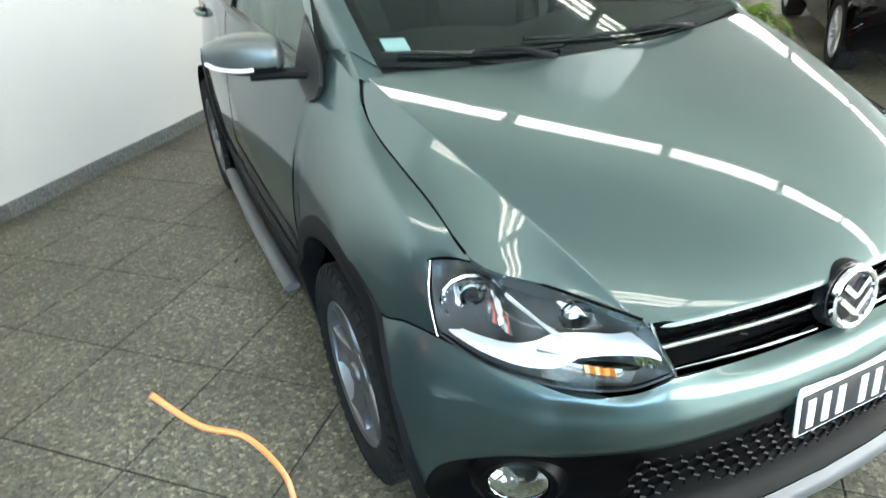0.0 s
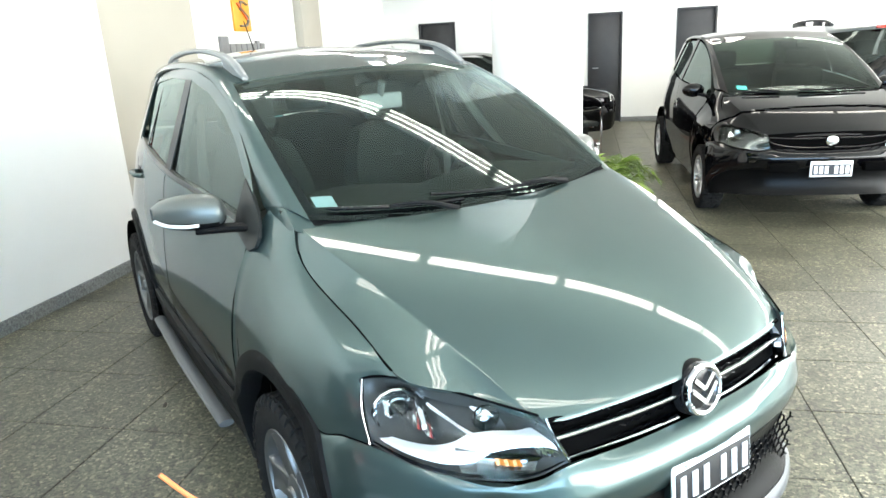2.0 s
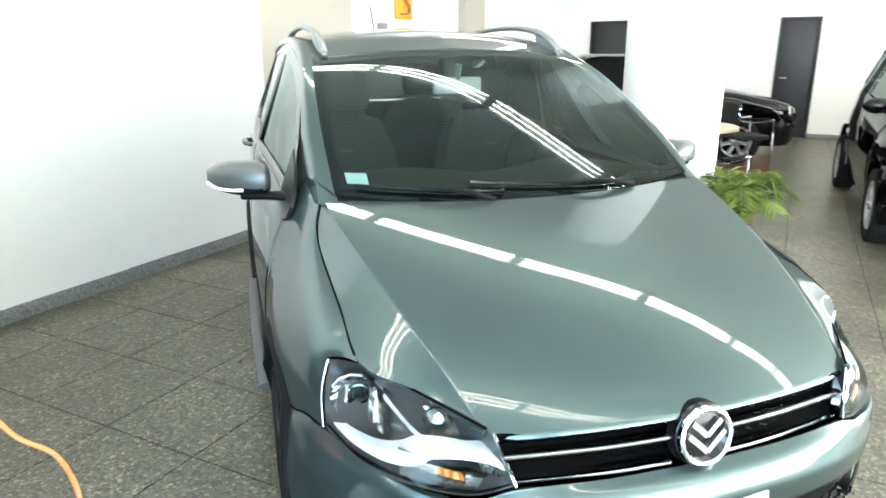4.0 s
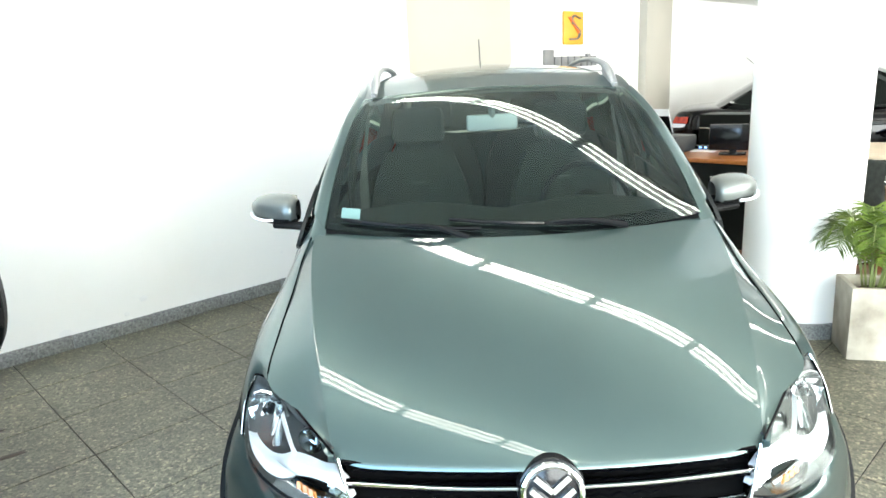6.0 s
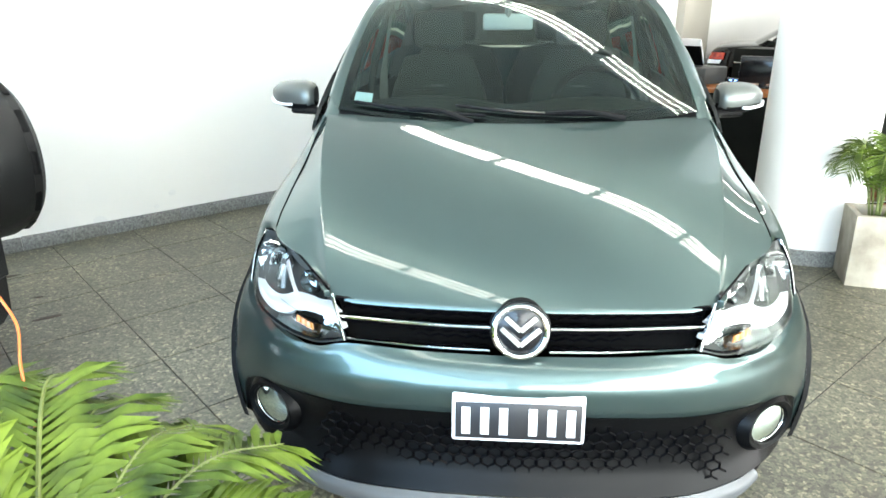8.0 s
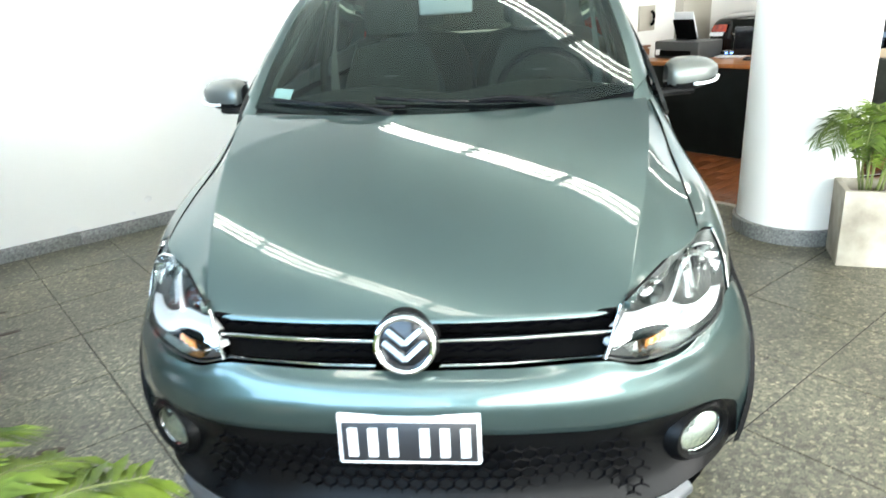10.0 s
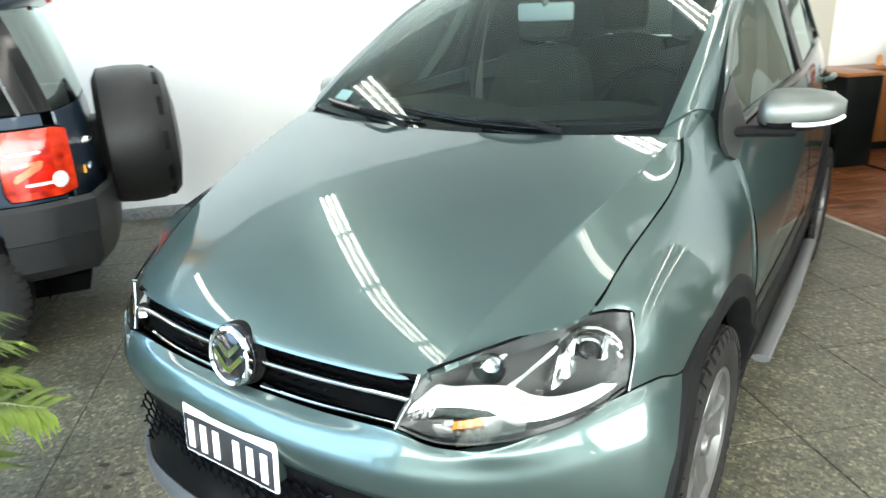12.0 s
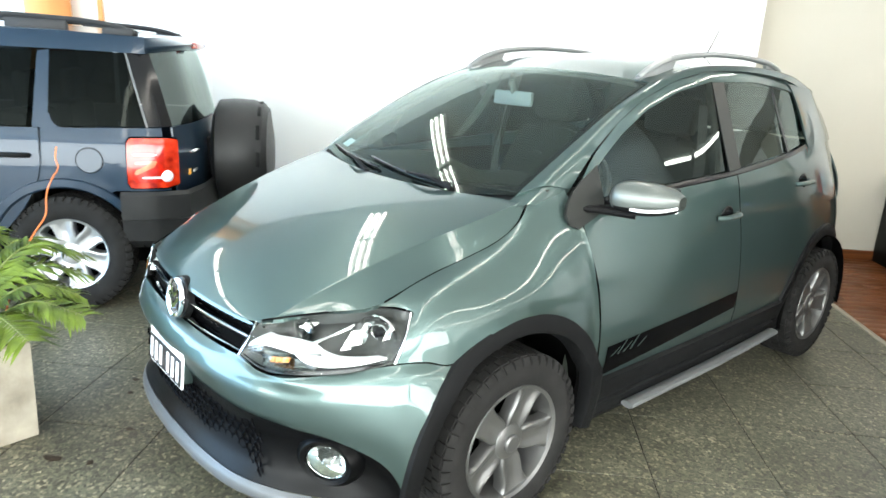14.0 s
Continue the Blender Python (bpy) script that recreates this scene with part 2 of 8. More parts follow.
M_RED = material("red_lens", (0.27, 0.006, 0.003), rough=0.15, coat=0.4, spread=0.35, scale=16, second=(0.42, 0.025, 0.006))
M_CLOTH = material("dark_seat_cloth", (0.038, 0.042, 0.037), spec=0.2, rough=0.95, spread=0.25, scale=25)
M_DASH = material("dark_dash", (0.019, 0.022, 0.018), spec=0.2, rough=0.6, spread=0.2)
M_LINER = material("headliner", (0.14, 0.14, 0.13), rough=0.95, spread=0.1)
M_WHITE = material("white_plate", (0.8, 0.81, 0.82), rough=0.3, spread=0.03)
M_PLATEBLACK = material("black_plate_field", (0.012, 0.012, 0.014), rough=0.35, spread=0.1)
M_PALEBLUE = material("pale_blue_strip", (0.50, 0.60, 0.63), rough=0.4, spread=0.05)
M_WALL = material("white_wall_paint", (0.82, 0.815, 0.78), rough=0.65, spread=0.025, scale=1.3, bump=0.12, bump_scale=35)
M_BEIGE = material("beige_wall_paint", (0.43, 0.405, 0.34), rough=0.7, spread=0.03, scale=1.5, bump=0.1, bump_scale=35)
M_CEIL = material("ceiling_paint", (0.78, 0.78, 0.76), rough=0.8, spread=0.02, scale=1.5)
M_GRANITE = material("grey_granite", (0.17, 0.175, 0.17), rough=0.35, spread=0.5, scale=85, bump=0.06)
M_JOINT = material("dark_joint", (0.028, 0.027, 0.021), rough=0.9, spread=0.3, scale=12)
M_TERRAZZO = terrazzo("terrazzo_tile", True)
M_TERRAZZO_FAR = terrazzo("terrazzo_tile_far", False)
M_FLOORWOOD = wood("red_wood_floor", (0.095, 0.030, 0.010), (0.165, 0.054, 0.017), rough=0.36)
M_FLOORWOOD.node_tree.nodes["Principled BSDF"].inputs["Specular IOR Level"].default_value = 0.22
M_ORANGEWOOD = wood("orange_wood", (0.18, 0.060, 0.013), (0.27, 0.098, 0.023), rough=0.35, stretch=(14, 14, 1.2))
M_DOORDARK = material("black_door", (0.022, 0.022, 0.024), rough=0.45, spread=0.2, scale=5)
M_DESKDARK = material("black_desk_panel", (0.004, 0.005, 0.0045), rough=0.4, spec=0.08, spread=0.3, scale=6)
M_TRIM = material("metal_trim", (0.42, 0.40, 0.34), rough=0.35, metal=0.6, spread=0.1)
M_TUBE = glow("fluorescent_tube", (1.0, 0.955, 0.86), 29.0)
M_FIXTURE = material("white_enamel", (0.82, 0.83, 0.81), rough=0.3, spread=0.02)
M_CONCRETE = material("weathered_concrete", (0.29, 0.255, 0.20), rough=0.85, spread=0.28, scale=5, bump=0.4, bump_scale=60, second=(0.38, 0.345, 0.28))
M_SOIL = material("dark_soil", (0.05, 0.032, 0.02), rough=1.0, spread=0.5, scale=40, bump=0.8, bump_scale=80)
M_LEAF = material("palm_leaf", (0.036, 0.075, 0.008), rough=0.45, spread=0.5, scale=9, second=(0.10, 0.145, 0.018), spec=0.22)
M_STEM = material("palm_stem", (0.13, 0.16, 0.04), rough=0.55, spread=0.3, scale=15)
M_ORANGE = material("orange_cable", (0.55, 0.14, 0.03), rough=0.4, spread=0.06)
M_SIGNORANGE = material("orange_sign", (0.80, 0.36, 0.03), rough=0.4, spread=0.04)
M_SIGNGREY = material("grey_letters", (0.22, 0.22, 0.22), rough=0.4, metal=0.3, spread=0.06)
M_SIGNRED = material("red_orange_sign", (0.70, 0.13, 0.02), rough=0.4, spread=0.05)
M_PAPER = material("white_paper", (0.75, 0.76, 0.76), rough=0.8, spread=0.03)
M_TAN = material("tan_plaster", (0.60, 0.27, 0.09), rough=0.8, spread=0.08, scale=3)


# ---- mesh helpers ----
def spline(pts, n):
    """n + 1 points on a smooth curve through the given ones."""
    P = [Vector(p) for p in pts]
    if len(P) == 2:
        return [P[0].lerp(P[1], i / n) for i in range(n + 1)]
    P = [2 * P[0] - P[1]] + P + [2 * P[-1] - P[-2]]
    segs = len(P) - 3
    out = []
    for i in range(n + 1):
        s = i / n * segs
        k = min(int(s), segs - 1)
        t = s - k
        a, b, c, d = P[k:k + 4]
        out.append(0.5 * (2 * b + (c - a) * t + (2 * a - 5 * b + 4 * c - d) * t * t + (3 * b - a - 3 * c + d) * t ** 3))
    return out


def loft(rows, nu, nv):
    lines = [spline(r, nu) for r in rows]
    cols = [spline([l[i] for l in lines], nv) for i in range(nu + 1)]
    return [[cols[i][j] for i in range(nu + 1)] for j in range(nv + 1)]


def poly_loft(rows, nu, nv, du, dv):
    """A smooth sheet: least-squares polynomials along and across the given rows."""
    A = np.array([[tuple(p) for p in r] for r in rows], dtype=float)
    a, b = np.linspace(0, 1, A.shape[1]), np.linspace(0, 1, A.shape[0])
    fa = np.vander(np.linspace(0, 1, nu + 1), du + 1) @ np.linalg.pinv(np.vander(a, du + 1))
    fb = np.vander(np.linspace(0, 1, nv + 1), dv + 1) @ np.linalg.pinv(np.vander(b, dv + 1))
    G = np.einsum("jr,irx,ki->kjx", fa, A, fb)
    return [[Vector(p) for p in row] for row in G]


def eased(grid, times):
    """Irons small waves out of a sheet and keeps its border."""
    G = np.array([[tuple(p) for p in r] for r in grid])

    def lap(X):
        L = np.zeros_like(X)
        L[1:-1, 1:-1] = X[:-2, 1:-1] + X[2:, 1:-1] + X[1:-1, :-2] + X[1:-1, 2:] - 4 * X[1:-1, 1:-1]
        return L
    for _ in range(times):
        D = lap(lap(G))
        G[1:-1, 1:-1] -= 0.028 * D[1:-1, 1:-1]
    return [[Vector(p) for p in row] for row in G]


def flipped(grid):
    return [[Vector((-p.x, p.y, p.z)) for p in row] for row in grid]


def widened(grid):
    """A half sheet, whose rows start at x = 0, and its mirror image."""
    return [[Vector((-p.x, p.y, p.z)) for p in reversed(row[1:])] + row for row in grid]


def sheet(bm, grid, ref, rim=0.0):
    """Adds a grid of points as faces looking away from ref, its border folded inwards by rim."""
    vs = [[bm.verts.new(p) for p in row] for row in grid]
    faces = []
    for j in range(len(vs) - 1):
        for i in range(len(vs[0]) - 1):
            q = [vs[j][i], vs[j][i + 1], vs[j + 1][i + 1], vs[j + 1][i]]
            faces.append(bm.faces.new(q))
    bmesh.ops.remove_doubles(bm, verts=[v for r in vs for v in r], dist=1e-5)
    faces = [f for f in faces if f.is_valid]
    ref = Vector(ref)
    turn = 0.0
    for f in faces:
        f.normal_update()
        turn += f.normal.dot(f.calc_center_median() - ref) * f.calc_area()
    if turn < 0:
        bmesh.ops.reverse_faces(bm, faces=faces)
    if rim:
        for f in faces:
            f.normal_update()
        verts = {v for f in faces for v in f.verts}
        for v in verts:
            v.normal_update()
        normals = {v: v.normal.copy() for v in verts}
        edges = [e for e in {e for f in faces for e in f.edges} if e.is_boundary]
        base = {}
        for e in edges:
            for v in e.verts:
                if v not in base:
                    base[v] = bm.verts.new(v.co - normals[v] * rim)
        for e in edges:
            a, b = e.verts
            f = e.link_faces[0]
            lv = list(f.verts)
            i = lv.index(a)
            if lv[(i + 1) % len(lv)] == b:
                a, b = b, a
            bm.faces.new([a, b, base[b], base[a]])
    return bm


def box(bm, x0, x1, y0, y1, z0, z1, bevel=0.0, m=None):
    vs = [bm.verts.new((x, y, z)) for x in (x0, x1) for y in (y0, y1) for z in (z0, z1)]
    fs = [bm.faces.new([vs[i] for i in q]) for q in ((0, 1, 3, 2), (4, 6, 7, 5), (0, 4, 5, 1), (2, 3, 7, 6), (0, 2, 6, 4), (1, 5, 7, 3))]
    if bevel:
        es = list({e for f in fs for e in f.edges})
        r = bmesh.ops.bevel(bm, geom=es, offset=bevel, segments=2, affect="EDGES", profile=0.5)
        vs = list({v for f in r["faces"] for v in f.verts} | {v for v in vs if v.is_valid})
    if m is not None:
        bmesh.ops.transform(bm, matrix=m, verts=vs)
    return bm


def lathe(bm, profile, n=32, m=None):
    """Turns a profile of (radius, x) about the x axis."""
    rings = []
    for r, x in profile:
        rings.append([bm.verts.new((x, max(r, 1e-4) * math.cos(2 * math.pi * i / n), max(r, 1e-4) * math.sin(2 * math.pi * i / n))) for i in range(n)])
    fs = []
    for a, b in zip(rings, rings[1:]):
        for i in range(n):
            fs.append(bm.faces.new([a[i], a[(i + 1) % n], b[(i + 1) % n], b[i]]))
    vs = [v for r in rings for v in r]
    if m is not None:
        bmesh.ops.transform(bm, matrix=m, verts=vs)
    return bm


def tube(bm, pts, radius, n=8, steps=None, squash=1.0, up=(0, 0, 1)):
    """A round bar along a smooth curve; radius is a number or one per point of the curve."""
    line = spline(pts, steps or (len(pts) - 1) * 6)
    rings = []
    for i, p in enumerate(line):
        d = (line[min(i + 1, len(line) - 1)] - line[max(i - 1, 0)]).normalized()
        s = d.cross(Vector(up))
        s = s.normalized() if s.length > 1e-4 else Vector((1, 0, 0))
        t = s.cross(d)
        r = radius if not isinstance(radius, (list, tuple)) else spline([(q, 0, 0) for q in radius], len(line) - 1)[i].x
        rings.append([bm.verts.new(p + s * (math.cos(a) * r) + t * (math.sin(a) * r * squash)) for a in (2 * math.pi * k / n for k in range(n))])
    for a, b in zip(rings, rings[1:]):
        for k in range(n):
            bm.faces.new([a[k], a[(k + 1) % n], b[(k + 1) % n], b[k]])
    bm.faces.new(rings[0][::-1])
    bm.faces.new(rings[-1])
    return bm


def slab(bm, outline, direction, depth):
    """A flat outline of points, given a thickness along a direction."""
    d = Vector(direction) * depth
    a = [bm.verts.new(Vector(p)) for p in outline]
    b = [bm.verts.new(Vector(p) + d) for p in outline]
    bm.faces.new(a)
    bm.faces.new(b[::-1])
    n = len(a)
    for i in range(n):
        bm.faces.new([a[i], b[i], b[(i + 1) % n], a[(i + 1) % n]])
    return bm


def mesh_of(name, bm, mat, angle=32, fix=False):
    if fix:
        bmesh.ops.recalc_face_normals(bm, faces=bm.faces)
    bm.normal_update()
    for f in bm.faces:
        f.smooth = True
    for e in bm.edges:
        if len(e.link_faces) == 2 and e.calc_face_angle(0) > radians(angle):
            e.smooth = False
    me = bpy.data.meshes.new(name)
    bm.to_mesh(me)
    bm.free()
    me.materials.append(mat)
    return me


def part(name, bm, mat, parent=None, label="", fix=False, angle=32):
    ob = new(name, mesh_of(name, bm, mat, angle, fix))
    if parent is not None:
        ob.parent = parent
    if label:
        ob["label"] = label
    return ob


def thing(name, label, category, m=Matrix(), group="", kind=""):
    ob = new(name)
    ob.matrix_world = m
    return tagged(ob, label, category, group, kind)


def interp(table, t):
    for (a, va), (b, vb) in zip(table, table[1:]):
        if t <= b:
            k = max(0.0, min(1.0, (t - a) / (b - a)))
            return va + (vb - va) * k
    return table[-1][1]


def smooth_interp(table, t):
    """A smooth curve through a table of (position, value)."""
    n = len(table)
    if t <= table[0][0]:
        return table[0][1]
    for i in range(n - 1):
        a, b = table[i], table[i + 1]
        if t <= b[0]:
            h = b[0] - a[0]
            k = (t - a[0]) / h
            ma = (b[1] - table[i - 1][1]) / (b[0] - table[i - 1][0]) if i else (b[1] - a[1]) / h
            mb = (table[i + 2][1] - a[1]) / (table[i + 2][0] - a[0]) if i + 2 < n else (b[1] - a[1]) / h
            return (2 * k ** 3 - 3 * k * k + 1) * a[1] + (k ** 3 - 2 * k * k + k) * h * ma + (-2 * k ** 3 + 3 * k * k) * b[1] + (k ** 3 - k * k) * h * mb
    return table[-1][1]


# ---- the room ----
def room_part(name, bm, mat, label="", category="", fix=True, parent=None):
    ob = part(name, bm, mat, parent, fix=fix)
    if parent is None:
        ob.matrix_world = ROOM
        tagged(ob, label, category or name.split("_")[0], kind="structure")
    return ob


WALL_V, BACK_V, FAR_U, RIGHT_V, FRONT_U, TOP = 3.82, 4.25, 12.0, -7.2, -6.5, 3.2

bm = bmesh.new()
box(bm, FRONT_U, 3.04, WALL_V, WALL_V + 0.5, 0, TOP)
room_part("wall_left", bm, M_WALL, "white painted showroom wall with scuffed plaster", "wall")
bm = bmesh.new()
box(bm, -1.535, -1.52, WALL_V - 0.004, WALL_V + 0.01, 0.093, TOP - 0.003, 0.001)
room_part("wall_joint", bm, M_WALL, "thin cover strip on the white wall", "trim")
bm = bmesh.new()
box(bm, 3.04, 4.68, WALL_V + 0.22, WALL_V + 0.5, 0, TOP)
room_part("wall_recess", bm, M_BEIGE, "beige painted wall beside the office corner", "wall")
bm = bmesh.new()
box(bm, 4.68, FAR_U, BACK_V, BACK_V + 0.2, 0, TOP)
room_part("wall_back", bm, M_WALL, "white painted office wall carrying a sign", "wall")
bm = bmesh.new()
box(bm, 7.60, 8.28, BACK_V - 0.12, BACK_V - 0.002, 0, TOP, 0.004)
room_part("pilaster", bm, M_BEIGE, "beige painted pilaster on the office wall", "pilaster")
bm = bmesh.new()
box(bm, 4.68, FAR_U, BACK_V - 0.75, BACK_V - 0.003, 2.5, TOP - 0.003, 0.004)
room_part("ceiling_beam", bm, M_WALL, "white dropped beam above the office", "beam")
bm = bmesh.new()
box(bm, 11.6, FAR_U, RIGHT_V - 0.2, RIGHT_V, 0, TOP)
box(bm, FRONT_U, 11.6, RIGHT_V - 0.2, RIGHT_V, 0, 0.12)
box(bm, FRONT_U, 11.6, RIGHT_V - 0.2, RIGHT_V, 2.9, TOP)
side_wall = room_part("wall_right", bm, M_WALL, "white painted showroom wall with tall side windows", "wall")
for k in range(7):
    u0 = FRONT_U + k * 3.0166
    bm = bmesh.new()
    box(bm, max(u0 - 0.04, FRONT_U), min(u0 + 0.04, 11.599), RIGHT_V - 0.12, RIGHT_V - 0.02, 0.12, 2.9)
    room_part("mullion", bm, M_SATIN, parent=side_wall)
    if k < 6:
        bm = bmesh.new()
        box(bm, u0 + 0.04, u0 + 2.976, RIGHT_V - 0.075, RIGHT_V - 0.067, 0.12, 2.9)
        room_part("pane", bm, M_LENS, parent=side_wall).visible_shadow = False
# far wall, with the openings of the black doors
bm = bmesh.new()
gaps = [(-2.01, -1.31), (-0.35, 0.28), (2.82, 3.55)]
v0 = RIGHT_V
for a, b in gaps + [(BACK_V, None)]:
    box(bm, FAR_U, FAR_U + 0.2, v0, a, 0, TOP)
    if b is not None:
        box(bm, FAR_U, FAR_U + 0.2, a, b, 2.02, TOP)
        v0 = b
room_part("wall_far", bm, M_WALL, "white painted far wall with dark doors", "wall")
for i, (a, b) in enumerate(gaps):
    bm = bmesh.new()
    box(bm, FAR_U + 0.05, FAR_U + 0.1, a + 0.03, b - 0.03, 0.01, 1.99, 0.003)
    door = room_part(f"door_{i + 1}", bm, M_DOORDARK, "plain black door in a white wall", "door")
    bm = bmesh.new()
    box(bm, FAR_U - 0.015, FAR_U + 0.11, a + 0.001, a + 0.03, 0, 2.019)
    box(bm, FAR_U - 0.015, FAR_U + 0.11, b - 0.03, b - 0.001, 0, 2.019)
    box(bm, FAR_U - 0.015, FAR_U + 0.11, a + 0.03, b - 0.03, 1.99, 2.019)
    room_part("door_frame", bm, M_DOORDARK, parent=door)
    bm = bmesh.new()
    tube(bm, [(FAR_U + 0.05, b - 0.1, 1.02), (FAR_U, b - 0.1, 1.02), (FAR_U - 0.005, b - 0.2, 1.02)], 0.009)
    room_part("door_handle", bm, M_SATIN, parent=door)
bm = bmesh.new()
box(bm, FRONT_U - 0.3, FAR_U + 0.3, RIGHT_V - 0.3, BACK_V + 0.5, TOP, TOP + 0.15)
room_part("ceiling", bm, M_CEIL, "plain white painted ceiling", "ceiling")
# shop front of tall panes
bm = bmesh.new()
box(bm, FRONT_U - 0.15, FRONT_U, RIGHT_V, WALL_V, 0, 0.12)
box(bm, FRONT_U - 0.15, FRONT_U, RIGHT_V, WALL_V, 2.9, TOP)
front = room_part("wall_front", bm, M_WALL, "white sill and lintel of the shop front", "wall")
panes = 6
step = (WALL_V - RIGHT_V) / panes
for k in range(panes + 1):
    bm = bmesh.new()
    v = RIGHT_V + k * step
    box(bm, FRONT_U - 0.12, FRONT_U - 0.02, max(v - 0.04, RIGHT_V), min(v + 0.04, WALL_V), 0.12, 2.9)
    room_part("mullion", bm, M_SATIN, parent=front)
    if k < panes:
        bm = bmesh.new()
        box(bm, FRONT_U - 0.075, FRONT_U - 0.067, v + 0.04, v + step - 0.04, 0.12, 2.9)
        pane = room_part("pane", bm, M_LENS, parent=front)
        pane.visible_shadow = False

# skirting of granite slips
skirt = thing("baseboard", "grey granite skirting slips along the showroom wall", "baseboard", ROOM, kind="structure")
bm = bmesh.new()
box(bm, 0.0015, 0.4985, -0.018, -0.001, 0, 0.092, 0.002)
slip_mesh = mesh_of("skirting_slip", bm, M_GRANITE, fix=True)
for k in range(19):
    ob = new("skirting_slip", slip_mesh)
    ob.parent = skirt
    ob.location = (-6.45 + k * 0.5, WALL_V - 0.001 * (k % 3), -0.002 * (k % 2))
bm = bmesh.new()
box(bm, FAR_U - 0.018, FAR_U - 0.001, RIGHT_V, -2.01, 0, 0.09, 0.002)
box(bm, FAR_U - 0.018, FAR_U - 0.001, -1.31, -0.35, 0, 0.09, 0.002)
box(bm, FAR_U - 0.018, FAR_U - 0.001, 0.28, 2.82, 0, 0.09, 0.002)
room_part("baseboard_far", bm, M_GRANITE, "grey granite skirting along the far wall", "baseboard")
bm = bmesh.new()
box(bm, 3.06, 4.67, WALL_V + 0.2, WALL_V + 0.218, 0.005, 0.09, 0.002)
room_part("baseboard_wood", bm, M_FLOORWOOD, "red wooden skirting in the office corner", "baseboard")
# chips in the plaster above the skirting
for u, z, s in ((0.52, 0.21, 0.03), (0.40, 0.13, 0.022), (0.02, 0.10, 0.045), (1.6, 0.3, 0.012)):
    bm = bmesh.new()
    bmesh.ops.create_icosphere(bm, subdivisions=2, radius=1)
    for v in bm.verts:
        v.co *= 1 + 0.35 * noise.noise(v.co * 2.1 + Vector((u, 0, z)) * 9)
        v.co = Vector((u + v.co.x * s, WALL_V + v.co.y * 0.003, z + v.co.z * s * 0.7))
    room_part("plaster_chip", bm, M_CEIL, "rough patch of chipped white plaster", "wall damage")

# round column
COL = Vector((1.872, 2.735, 0))
column = thing("column", "round white plastered column with a granite skirting ring", "column", Matrix.Translation(COL), kind="structure")
bm = bmesh.new()
lathe(bm, [(0.309, 0.0), (0.309, TOP - 0.002)], 64, Matrix.Rotation(radians(-90), 4, "Y"))
part("shaft", bm, M_WALL, column, fix=True)
bm = bmesh.new()
lathe(bm, [(0.30, 0.002), (0.328, 0.002), (0.330, 0.085), (0.324, 0.092), (0.30, 0.094)], 64, Matrix.Rotation(radians(-90), 4, "Y"))
part("skirting_ring", bm, M_GRANITE, column, fix=True)

# ceiling lamps
def fluorescent(m):
    lamp = thing("ceiling_light", "white ceiling batten with bright fluorescent tubes", "ceiling light", m, "ceiling lights")
    bm = bmesh.new()
    box(bm, -0.57, 0.57, -0.105, 0.105, 0.03, 0.068, 0.008)
    part("tray", bm, M_FIXTURE, lamp, fix=True)
    for y in (-0.073, 0.0, 0.073):
        bm = bmesh.new()
        lathe(bm, [(0.0, -0.555), (0.0125, -0.555), (0.0125, 0.555), (0.0, 0.555)], 10, Matrix.Translation((0, y, 0.012)))
        part("tube", bm, M_TUBE, lamp, fix=True)
    return lamp


# rows -3.2, 5.6, 8.8 and the low-v ends are unseen, added to brighten
LAMP_ROWS = [(-3.2, "v", -3.28, 6, 1.2), (-0.52, "v", -4.48, 7, 1.2), (2.05, "v", -6.88, 9, 1.2), (5.6, "v", -6.88, 9, 1.2), (8.8, "v", -6.88, 9, 1.2)]
first = None
for c, axis, start, count, pitch in LAMP_ROWS:
    for k in range(count):
        p = start + k * pitch
        m = ROOM @ (pose(c, p, TOP - 0.07, 0, 0, 90) if axis == "v" else pose(p, c, TOP - 0.07))
        if first is None:
            first = fluorescent(m)
        else:
            copy_thing(first, m)


# ---- the green hatchback ----
FWY, RWY, AXLE, TYRE = 0.768, 3.225, 0.312, 0.318
REF = (0, 1.95, 0.55)


def side_x(y, z):
    """Half width of the body at a length and a height."""
    w = smooth_interp([(0.30, 0.757), (0.46, 0.802), (0.70, 0.829), (1.2, 0.830), (2.0, 0.826), (2.8, 0.806), (3.2, 0.780), (3.5, 0.738), (3.75, 0.655)], y)
    g = smooth_interp([(0.90, 0.69), (1.06, 0.713), (1.235, 0.731), (1.45, 0.741), (1.7, 0.757), (2.05, 0.778), (2.5, 0.772), (2.8, 0.757), (3.2, 0.712), (3.5, 0.638), (3.75, 0.54)], y)
    if z > 1.10:
        return g - 0.40 * (z - 1.10)
    q = smooth_interp([(0.62, 0.0), (0.70, 0.03), (0.80, 0.14), (0.88, 0.32), (0.95, 0.53), (1.02, 0.75), (1.10, 1.0)], z)
    p = smooth_interp([(0.22, 0.055), (0.30, 0.040), (0.42, 0.020), (0.50, 0.006), (0.62, 0.0), (0.70, 0.0)], z)
    return w - q * (w - g) - p


def on_side(y, z, out=0.0):
    return Vector((side_x(y, z) + out, y, z))


def arch(yc, r, a):
    """A point of a wheel arch, a degrees up from the rear."""
    return yc + r * math.cos(radians(a)), AXLE + r * math.sin(radians(a))


def side_patch(bottom, top, ns, nt, out=0.0):
    """Lays a patch between two lines of (y, z) on the flank."""
    b, t = spline([(0, *p) for p in bottom], ns), spline([(0, *p) for p in top], ns)
    return [[on_side(*(b[i].lerp(t[i], j / nt)).yz, out) for i in range(ns + 1)] for j in range(nt + 1)]


